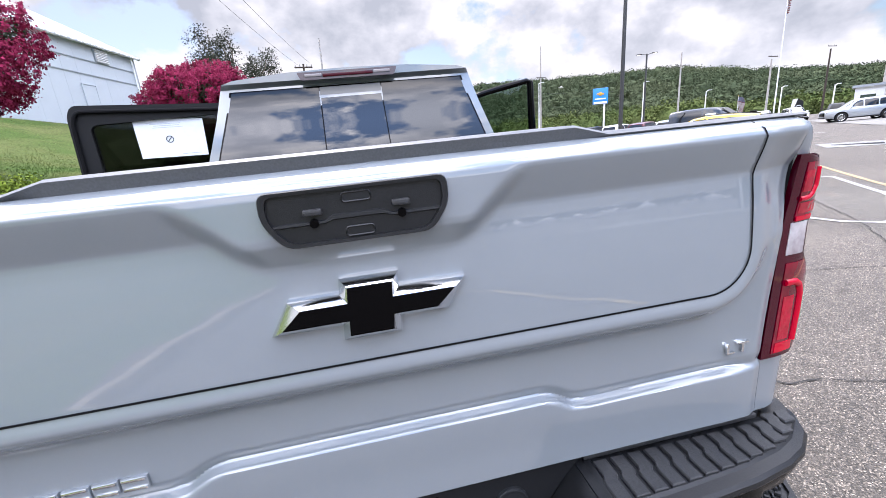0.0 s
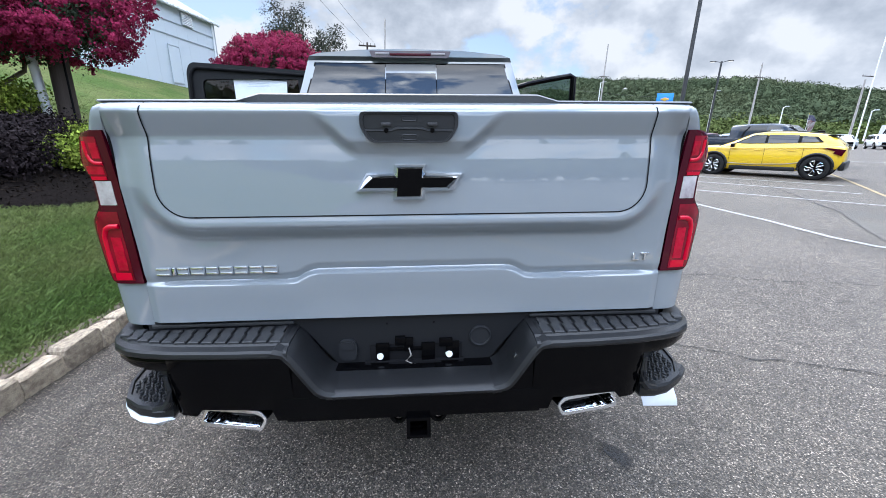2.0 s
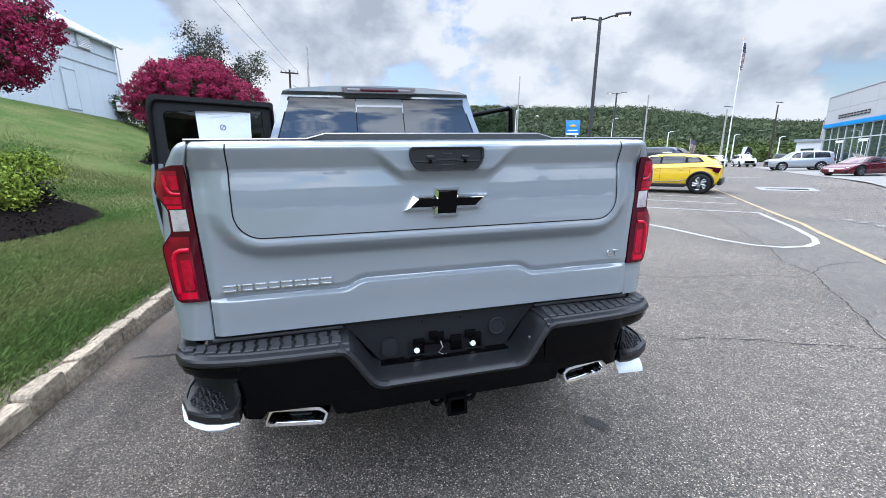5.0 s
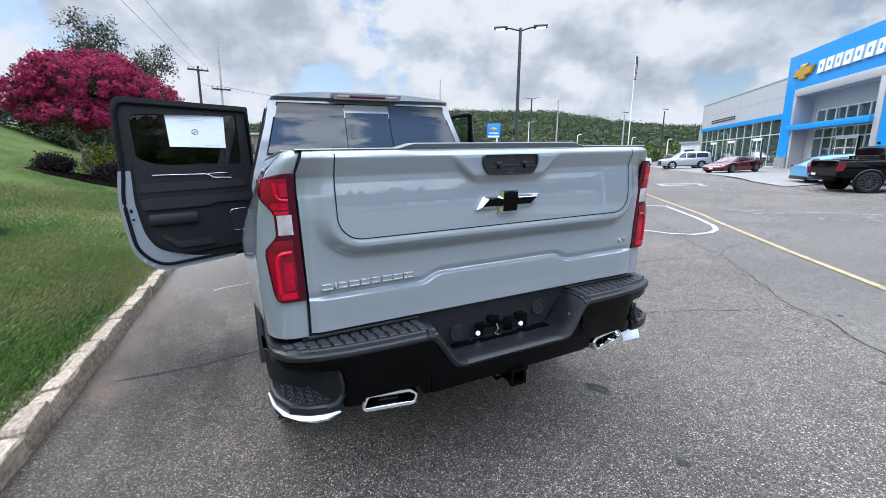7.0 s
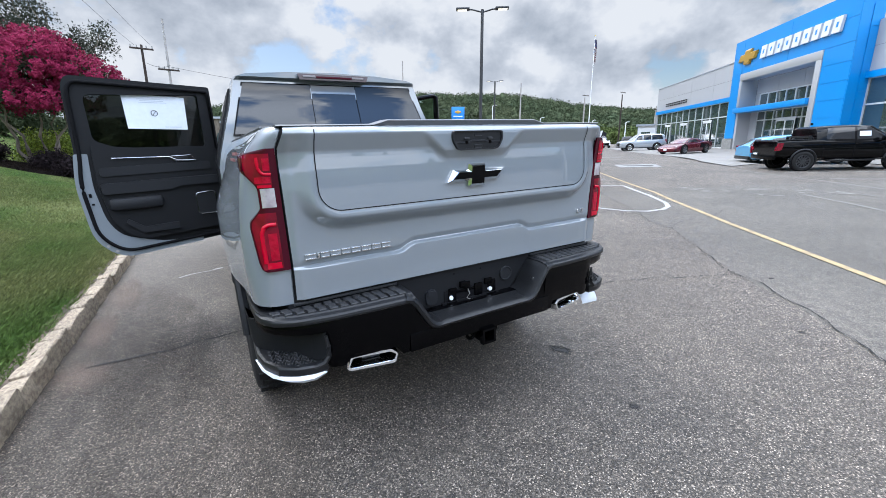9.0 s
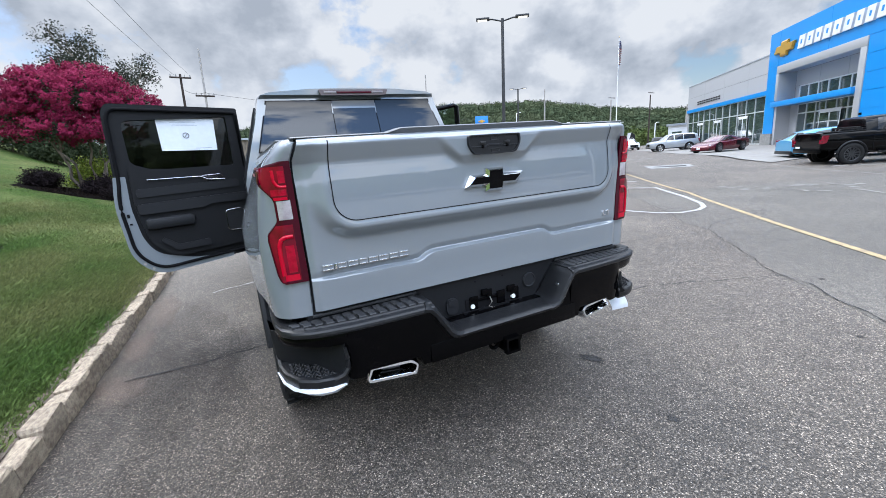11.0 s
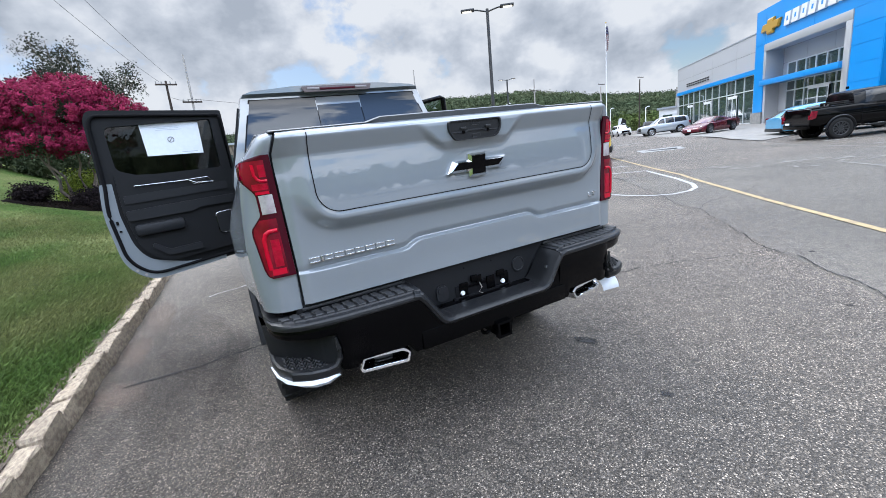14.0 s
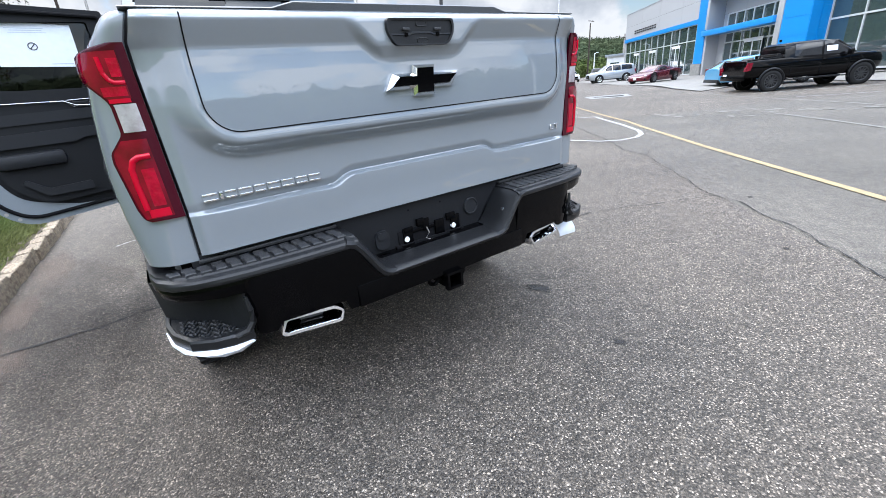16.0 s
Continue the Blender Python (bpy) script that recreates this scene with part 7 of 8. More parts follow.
    for w in (0.74, 0.78, 0.7, 0.8, 0.78, 0.8, 0.66, 0.7, 0.72):
        bm = bmesh.new()
        prism(bm, [(x, 6.72), (x + w, 6.72), (x + w + 0.16, 7.56), (x + 0.16, 7.56)], -0.52, -0.36)
        blk = part("sign_block", bm, M["sign_white"], b, "plain white sign lettering block")
        bm = bmesh.new()
        prism(bm, [(x + w * 0.46, 7.0), (x + w * 0.70, 7.0), (x + w * 0.70 + 0.05, 7.28), (x + w * 0.46 + 0.05, 7.28)], -0.53, -0.50)
        part("block_slot", bm, M["blue"], blk)
        x += w + 0.26
    bm = bmesh.new()
    ex, ez = 1.55, 7.17
    o = [(-1.45, -0.28), (-0.45, -0.28), (-0.5, -0.55), (0.4, -0.55), (0.45, -0.28), (1.15, -0.28), (1.45, 0.28), (0.45, 0.28), (0.5, 0.55), (-0.4, 0.55), (-0.45, 0.28), (-1.15, 0.28)]
    loft(bm, [[(ex + a_, -0.36, ez + c_) for a_, c_ in o], [(ex + a_, -0.46, ez + c_) for a_, c_ in o], [(ex + a_ * 0.93, -0.56, ez + c_ * 0.8) for a_, c_ in o]])
    part("emblem", bm, M["gold"], b, "gold cross emblem")
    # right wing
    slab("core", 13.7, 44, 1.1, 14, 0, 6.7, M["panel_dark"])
    panels("wall_panel", 13.7, 44, 0.65, 1.1, 4.35, 6.95, 6, 2, M["panel"])
    slab("blue_band", 13.7, 44, 0.5, 1.1, 4.0, 4.35, M["blue"])
    glazing(13.75, 43.8, 0.7, 0.05, 4.0, 12, (2.6,))
    glass_door(24.0, 0.66, 2.0, 2.4)
    slab("interior_pillar", 17.2, 17.9, 0.80, 1.0, 0, 4.0, M["blue"])
    # pavement in front: an apron with a blunt nose beside the stalls, laid on the fall of the lot
    near = lambda x: float(np.interp(x, [-26, 4, 12, 17, 19.4], [-6.4, -6.6, -6.9, -7.3, -6.9]))
    far_ = lambda x: 9.0 if x < 15.2 else -2.2 - 4.7 * (x - 15.2) / 4.2
    verts, faces = [], []
    for xs, lo, hi in ((np.linspace(-26, 15.2, 42), near, far_), (np.linspace(15.2, 19.4, 8), near, lambda x: max(far_(x + 1e-6), near(x) + 0.02)), (np.linspace(15.2, 44, 30), lambda x: -0.95, lambda x: 9.0)):
        k0, m_ = len(verts), 16
        for x in xs:
            for j in range(m_ + 1):
                y = lo(x) + (hi(x) - lo(x)) * j / m_
                wx, wy = -0.695 * x + 0.719 * y + 38.1, -0.719 * x - 0.695 * y + 17.1
                verts.append((wx, wy, lot_z(wx, wy) + 0.035))
        for i in range(len(xs) - 1):
            for j in range(m_):
                q = k0 + i * (m_ + 1) + j
                faces.append((q, q + 1, q + m_ + 2, q + m_ + 1))
    ob = data_ob("pavement", verts, faces, M["concrete"], None, smooth=60)
    tagged(ob, "pale concrete pavement in front of the dealership", "pavement", "", "structure")


build_dealership()


# ---- white barn on the rise ----
def build_barn():
    ang = math.atan2(-7.3, -1.0)
    m = Matrix.Translation((-14.2, 31.6, 4.75)) @ Matrix.Rotation(ang, 4, "Z")
    # x runs along the wall away from the far corner, -y... the barn's depth lies at its right hand
    b = thing("white_barn", "large white metal-sided building with a pale ribbed roof", "building", m)
    L, H, D = 27.0, 4.45, 16.0

    def slab(name, c, s_, mat, parent=b, bevel=0.0, label=""):
        bm = bmesh.new(); box(bm, c, s_, bevel)
        return part(name, bm, mat, parent, label)
    bm = bmesh.new()
    prism(bm, [(0, -1.5), (-D, -1.5), (-D, H), (-D / 2, H + 4.6), (0, H)], 0, L, "x")
    part("barn_wall", bm, M["siding"], b, "smooth white siding")
    # sheet joints
    for k in range(1, 27):
        slab("siding_joint", (k * 1.0, 0.001, H / 2 - 0.7), (0.010, 0.006, H + 1.3), M["siding"])
    for z in (3.55, 2.75):
        slab("wall_rail", (L / 2, 0.02, z), (L, 0.05, 0.05), M["siding_trim"])
    slab("eave_fascia", (L / 2, 0.2, H + 0.02), (L + 0.3, 0.12, 0.16), M["steel_white"])
    sl = math.hypot(D / 2, 4.6)
    a_ = math.atan2(4.6, D / 2)
    for s in (1, -1):
        bm = bmesh.new()
        rot = Matrix.Rotation(-a_ * s, 4, "X")
        c = (L / 2, -D / 2 + s * (D / 4 + 0.1), H + 2.3 + 0.05)
        box(bm, c, (L + 0.5, sl + 0.5, 0.08), 0, rot)
        roof = part("roof", bm, M["roof_metal"], b, "pale standing-seam metal roof")
        if s > 0:
            for k in range(60):
                x = -0.2 + k * 0.46
                bm = bmesh.new()
                box(bm, (x, c[1], c[2]), (0.05, sl + 0.5, 0.17), 0, rot)
                part("roof_rib", bm, M["roof_metal"], roof)
    v = slab("louvre_vent", (3.0, 0.05, 3.95), (1.0, 0.1, 0.75), M["siding_trim"])
    for k in range(7):
        bm = bmesh.new(); box(bm, (3.0, 0.12, 3.65 + 0.1 * k), (0.95, 0.06, 0.05), 0, Matrix.Rotation(0.5, 4, "X"))
        part("vent_slat", bm, M["steel_white"], v)
    d = slab("barn_door", (4.6, 0.03, 1.05), (0.95, 0.06, 2.1), M["siding"])
    for x in (4.1, 5.1):
        slab("door_trim", (x, 0.05, 1.07), (0.05, 0.06, 2.2), M["siding"], d)
    slab("door_trim", (4.6, 0.05, 2.17), (1.0, 0.06, 0.05), M["siding"], d)
    bm = bmesh.new(); cyl(bm, (0.35, 0.12, -0.5), (0.35, 0.12, H), 0.05, None, 10)
    part("downpipe", bm, M["steel_white"], b)
    slab("corner_trim", (0.06, 0.02, H / 2 - 0.5), (0.14, 0.06, H + 1.0), M["siding_trim"])
    u = slab("air_unit", (0.9, 0.5, 0.55), (0.9, 0.5, 0.55), M["steel_white"], bevel=0.03)
    slab("air_pipe", (0.9, 0.2, 0.95), (1.4, 0.06, 0.06), M["steel_white"], u)


build_barn()


# ---- poles, signs, wires ----
def lamp_post(base, h, arm, az, heads, label, mat=None, r=0.075):
    mat = mat or M["steel_dark"]
    root = thing("lamp_post", label, "lamp post", Matrix.Translation(base) @ UP @ Matrix.Rotation(az, 4, "Z"))
    bm = bmesh.new(); cyl(bm, (0, 0, 0), (0, 0, 0.75), 0.29, 0.28, 24)
    part("concrete_base", bm, M["concrete"], root)
    bm = bmesh.new(); cyl(bm, (0, 0, 0.7), (0, 0, h), r * 1.15, r * 0.9, 14)
    part("shaft", bm, mat, root, smooth=50)
    for s in heads:
        bm = bmesh.new(); tube(bm, [(0, 0, h - 0.12), (s * arm * 0.4, 0, h + 0.0), (s * (arm - 0.3), 0, h + 0.03)], 0.035, 8)
        part("arm", bm, mat, root)
        bm = bmesh.new(); box(bm, (s * (arm - 0.25), 0, h + 0.03), (0.62, 0.30, 0.09), 0.025)
        head = part("lamp_head", bm, mat, root)
        bm = bmesh.new(); box(bm, (s * (arm - 0.22), 0, h - 0.022), (0.42, 0.24, 0.012), 0.004)
        part("lamp_lens", bm, M["led"], head, "pale lit lens")


lamp_post((10.68, 15.1, 0.25), 7.15, 1.15, radians(-34), (-1, 1), "dark double-headed car park lamp post on a concrete base")
lamp_post((35.2, 46.5, 0.2), 9.6, 1.1, radians(-36), (-1, 1), "dark double-headed lamp post far across the lot", r=0.11)


def utility(base, h, arms, label, r=0.15, mat=None, lean=0.0):
    root = thing("utility_pole", label, "pole", Matrix.Translation(base) @ UP @ Matrix.Rotation(lean, 4, "Y"))
    bm = bmesh.new(); cyl(bm, (0, 0, -0.3), (0, 0, h), r, r * 0.6, 12)
    part("pole_shaft", bm, mat or M["steel_grey"], root, smooth=50)
    for z, w in arms:
        bm = bmesh.new(); box(bm, (0, -r, z), (w, 0.1, 0.12), 0.01)
        part("cross_arm", bm, M["pole_wood"], root)
        for s in (-0.45, -0.2, 0.2, 0.45):
            bm = bmesh.new(); cyl(bm, (s * w, -r, z + 0.06), (s * w, -r, z + 0.24), 0.04, 0.03, 8)
            part("insulator", bm, M["stone"], root)
    return root


utility((-4.35, 38.4, 2.4), 7.2, [(6.9, 1.5)], "dark wooden utility pole with a cross arm", 0.13, M["pole_wood"])
utility((-2.8, 38.5, 2.2), 9.4, [(5.7, 1.4)], "pale tall utility pole with a cross arm", 0.11)
utility((64.0, 74.6, 1.0), 13.6, [(11.0, 2.0)], "pale utility pole beyond the lot", 0.2)
utility((40.8, 89.5, 1.0), 19.5, [(13.0, 2.2)], "pale tall utility pole beyond the lot", 0.2)
utility((74.5, 64.9, 1.0), 9.6, [(10.0, 2.0)], "pale utility pole beyond the lot", 0.2)
utility((87.4, 64.9, 1.0), 10.6, [(11.0, 2.0)], "dark utility pole beyond the lot", 0.2, M["pole_wood"])
utility((75.0, 47.8, 1.0), 6.2, [(5.5, 2.0)], "pale utility pole beyond the lot", 0.2)


def low_lamp(base, h):
    root = thing("street_lamp", "slim pale single-arm street lamp beyond the lot", "street lamp", Matrix.Translation(base) @ UP, group="street lamps beyond the lot")
    bm = bmesh.new(); cyl(bm, (0, 0, 0), (0, 0, h), 0.1, 0.06, 10)
    part("shaft", bm, M["steel_white"], root)
    bm = bmesh.new(); tube(bm, [(0, 0, h - 0.1), (0.4, 0, h + 0.12), (1.0, 0, h + 0.15)], 0.045, 6)
    part("arm", bm, M["steel_white"], root)


for bx, by, h in ((32.35, 71.6, 9.8), (47.2, 62.9, 7.5), (54.1, 57.2, 4.8), (60.5, 50.5, 3.9), (64.0, 46.1, 3.3)):
    low_lamp((bx, by, 0.8), h)


def build_sign():
    root = thing("pylon_sign", "small blue pylon sign with a gold emblem", "sign", Matrix.Translation((31.1, 49.7, 0.3)) @ UP @ Matrix.Rotation(radians(-33), 4, "Z"))
    bm = bmesh.new(); box(bm, (0.5, 0, 2.2), (0.2, 0.2, 4.6), 0.02)
    part("post", bm, M["steel_white"], root)
    bm = bmesh.new(); box(bm, (0, -0.05, 5.35), (1.85, 0.3, 1.95), 0.03)
    face = part("sign_face", bm, M["sign_blue"], root)
    bm = bmesh.new(); box(bm, (0, -0.22, 5.6), (0.9, 0.04, 0.22), 0.01); box(bm, (0, -0.22, 5.6), (0.34, 0.05, 0.42), 0.01)
    part("emblem", bm, M["gold"], face)
    bm = bmesh.new(); box(bm, (0, -0.22, 5.0), (1.3, 0.04, 0.16), 0.01)
    part("lettering_bar", bm, M["sign_white"], face)
    bm = bmesh.new(); box(bm, (0, -0.22, 4.52), (1.6, 0.04, 0.26), 0.01)
    part("lower_strip", bm, M["sign_white"], face)


build_sign()


def cloth(bm, pts, w, h, waves, amp, stripe=None):
    """A hanging cloth from (0,0) to (w,-h) in x and z, rippled in y; stripe gives the rows to keep."""
    nx, nz = 10, 26
    vs = [[bm.verts.new((pts[0] + w * i / nx, pts[1] + amp * math.sin(waves * i / nx + j * 0.2), pts[2] - h * j / nz - 0.25 * w * (i / nx))) for i in range(nx + 1)] for j in range(nz + 1)]
    for j in range(nz):
        if stripe and not stripe(j):
            continue
        for i in range(nx):
            bm.faces.new((vs[j][i], vs[j][i + 1], vs[j + 1][i + 1], vs[j + 1][i]))
    bmesh.ops.solidify(bm, geom=bm.faces[:], thickness=0.006)
    for v in [v for v in bm.verts if not v.link_faces]:
        bm.verts.remove(v)


def flag(base, h, w, fh, r, label, cloth_top):
    root = thing("flagpole", label, "flagpole", Matrix.Translation(base) @ UP)
    bm = bmesh.new(); cyl(bm, (0, 0, 0), (0, 0, h), r, r * 0.4, 14)
    part("shaft", bm, M["steel_white"], root, smooth=50)
    bm = bmesh.new(); bmesh.ops.create_uvsphere(bm, u_segments=12, v_segments=8, radius=r * 1.1, matrix=Matrix.Translation((0, 0, h)))
    part("ball", bm, M["gold"], root)
    for nm, mat, keep in (("flag_stripes", M["flag_red"], lambda j: j >= 8 and j % 2 == 0), ("flag_field", M["flag_white"], lambda j: j >= 8 and j % 2 == 1), ("flag_canton", M["flag_blue"], lambda j: j < 8)):
        bm = bmesh.new()
        cloth(bm, (0.02, 0, cloth_top), w, fh, 9.0, 0.18 * w, keep)
        part(nm, bm, mat, root)


flag((45.0, 38.0, 0.1), 14.5, 0.42, 3.0, 0.075, "white flagpole with a furled striped flag", 14.1)
flag((14.1, 12.9, 0.25), 1.95, 0.25, 0.55, 0.012, "small striped flag on a short staff", 1.93)


def build_banner():
    root = thing("feather_banner", "black and white feather banner", "banner", Matrix.Translation((53.9, 42.8, 0.2)) @ UP @ Matrix.Rotation(radians(-52), 4, "Z") @ Matrix.Scale(0.46, 4))
    bm = bmesh.new(); prism(bm, [(-1.3, 0.6), (1.5, 0.6), (1.4, 4.6), (0.2, 5.4), (-0.6, 5.2)], -0.03, 0.03)
    part("cloth", bm, M["trim_dark"], root)
    bm = bmesh.new(); prism(bm, [(-1.5, 0.2), (-1.25, 0.2), (0.2, 5.4), (-0.9, 5.3)], -0.035, 0.035)
    part("edge_band", bm, M["flag_white"], root)
    bm = bmesh.new(); tube(bm, [(0.5 + 0.55 * math.cos(t), -0.05, 3.2 + 0.4 * math.sin(t)) for t in np.linspace(0, 6.28, 21)[:-1]], 0.07, 6, closed=True)
    part("emblem", bm, M["flag_white"], root)


build_banner()


def wire(a_, b_, sag, r=0.014):
    root = thing("overhead_wire", "thin dark overhead wire", "wire", group="overhead wires")
    bm = bmesh.new()
    a_, b_ = Vector(a_), Vector(b_)
    tube(bm, [a_.lerp(b_, k / 24) - Vector((0, 0, sag * 4 * (k / 24) * (1 - k / 24))) for k in range(25)], r, 5)
    part("strand", bm, M["wire"], root)


for dx, dz in ((-0.5, 0.0), (0.5, 0.1)):
    wire((-6.8 + dx, 7.5, 10.6 + dz), (-3.95 + dx, 38.3, 9.5 + dz), 0.5, 0.010)
wire((-3.9, 38.3, 8.3), (-2.4, 38.4, 8.2), 0.2)
wire((-2.4, 38.4, 8.1), (40.0, 60.0, 7.0), 0.6, 0.013)


def far_block(name, c, s_, mat, az, label):
    root = thing(name, label, "building", Matrix.Translation(c) @ Matrix.Rotation(radians(az), 4, "Z"))
    bm = bmesh.new(); box(bm, (0, 0, s_[2] / 2), s_)
    part("wall", bm, mat, root)
    bm = bmesh.new(); box(bm, (0, 0, s_[2] + 0.15), (s_[0] + 0.6, s_[1] + 0.6, 0.3))
    part("roof", bm, M["siding_trim"], root)
    k = max(2, int(s_[0] / 3))
    for i in range(k):
        bm = bmesh.new(); box(bm, (-s_[0] / 2 + (i + 0.5) * s_[0] / k, -s_[1] / 2 - 0.02, s_[2] * 0.5), (1.4, 0.08, s_[2] * 0.35))
        part("window", bm, M["store_glass"], root)


far_block("far_store", (67.5, 43.0, 0.3), (5, 5, 3.0), M["car_white"], -55, "small pale building at the far edge of the lot")
far_block("far_store", (0.5, 75.0, 2.0), (12, 8, 4.5), M["bark"], 0, "low reddish brown building far beyond the truck")

# ---- other vehicles ----
def car_body(root, paint, low, high, dark_low=True, name="body"):
    """low: stations (y, half width, z bottom, z belt, crown); high: stations (y, half width at belt, half width at roof, z belt, z roof)."""
    bm = bmesh.new()
    rings = []
    for y, w, zb, zt, cr in low:
        side = [(w * 0.90, zb), (w * 0.985, zb + 0.10), (w, zb + (zt - zb) * 0.5), (w * 0.985, zt - 0.10), (w * 0.955, zt - 0.03), (w * 0.88, zt), (w * 0.45, zt + cr * 0.8), (0, zt + cr)]
        rings.append([(x, y, z) for x, z in side] + [(-x, y, z) for x, z in reversed(side[:-1])])
    loft(bm, rings)
    body = part(name, bm, paint, root, smooth=40)
    bm = bmesh.new()
    rings = []
    for y, wb, wt, zb, zr in high:
        h = max(zr - zb, 0.01)
        side = [(wb, zb - 0.04), (wb * 0.985, zb + 0.02 * h), (wt + (wb - wt) * 0.4, zb + h * 0.6), (wt, zb + h * 0.90), (wt * 0.93, zr - 0.012), (wt * 0.6, zr + 0.015), (0, zr + 0.025)]
        rings.append([(x, y, z) for x, z in side] + [(-x, y, z) for x, z in reversed(side[:-1])])
    loft(bm, rings)
    part("roof", bm, paint, body, smooth=40)

    def cab_x(y, z):
        ys = [q[0] for q in high]
        o = np.argsort(ys)
        f = lambda i: float(np.interp(y, [high[k][0] for k in o], [high[k][i] for k in o]))
        wb, wt, zb, zr = f(1), f(2), f(3), f(4)
        h = max(zr - zb, 0.01)
        return float(np.interp((z - zb) / h, [0.02, 0.6, 0.9], [wb * 0.985, wt + (wb - wt) * 0.4, wt]))
    return body, cab_x


def side_glass(body, cab_x, polys, mat=None, both=(-1, 1), lift=0.012):
    for s in both:
        for q in polys:
            bm = bmesh.new()
            k = 6
            cols = 8

            def pt(a_, b_, up):
                return (s * (cab_x(a_, b_) + up), a_, b_)
            # the pane is cut into strips so that it follows the curved side
            lo, hi = q[:2], q[2:][::-1]
            rows = []
            for j in range(k + 1):
                t = j / k
                a_ = Vector(lo[0]).lerp(Vector(hi[0]), t); b_ = Vector(lo[1]).lerp(Vector(hi[1]), t)
                row = [a_.lerp(b_, c / cols) for c in range(cols + 1)]
                rows.append([pt(p.x, p.y, lift) for p in row] + [pt(p.x, p.y, -0.01) for p in reversed(row)])
            loft(bm, rows)
            part("side_window", bm, mat or M["glass_side"], body)


def slope_glass(body, y0, z0, w0, y1, z1, w1, name, lift=0.012):
    bm = bmesh.new()
    d = Vector((0, y1 - y0, z1 - z0)).normalized()
    nrm = Vector((0, d.z, -d.y)) * (1 if y0 > y1 else -1)
    a_, b_ = Vector((0, y0, z0)) + nrm * lift, Vector((0, y1, z1)) + nrm * lift
    c_, e_ = a_ - nrm * 0.03, b_ - nrm * 0.03
    loft(bm, [[(-w0, a_.y, a_.z), (w0, a_.y, a_.z), (w0, c_.y, c_.z), (-w0, c_.y, c_.z)], [(-w1, b_.y, b_.z), (w1, b_.y, b_.z), (w1, e_.y, e_.z), (-w1, e_.y, e_.z)]])
    part(name, bm, M["glass_side"], body)


def car_wheels(root, hw, ys, r, rim, w=0.22, arch=None, spokes=5, arch_r=1.14):
    for s in (-1, 1):
        for y in ys:
            wheel("wheel", (s * (hw - w / 2 + 0.055), y, r), r, w, root, rim, spokes, face=s, tread=False)
            bm = bmesh.new()
            cyl(bm, (s * (hw - 0.09), y, r + 0.02), (s * (hw + 0.006), y, r + 0.02), r * arch_r, None, 32)
            part("wheel_well", bm, M["gap"], root)
            bm = bmesh.new()
            pts = [(s * (hw + 0.004), y + r * (arch_r + 0.04) * math.cos(t), r + 0.02 + r * (arch_r + 0.04) * math.sin(t)) for t in np.linspace(-0.25, math.pi + 0.25, 22)]
            tube(bm, pts, 0.035 if arch else 0.02, 6)
            part("arch_lip", bm, arch or M["gap"], root)


def bit(name, c, s_, mat, parent, bevel=0.01, rot=None):
    bm = bmesh.new(); box(bm, c, s_, bevel, rot)
    return part(name, bm, mat, parent)


def place(x, y, heading, dz=0.0):
    """On the lot, the nose pointing heading degrees from +y towards +x."""
    return Matrix.Translation((x, y, lot_z(x, y) + dz)) @ Matrix.Rotation(radians(-heading), 4, "Z")


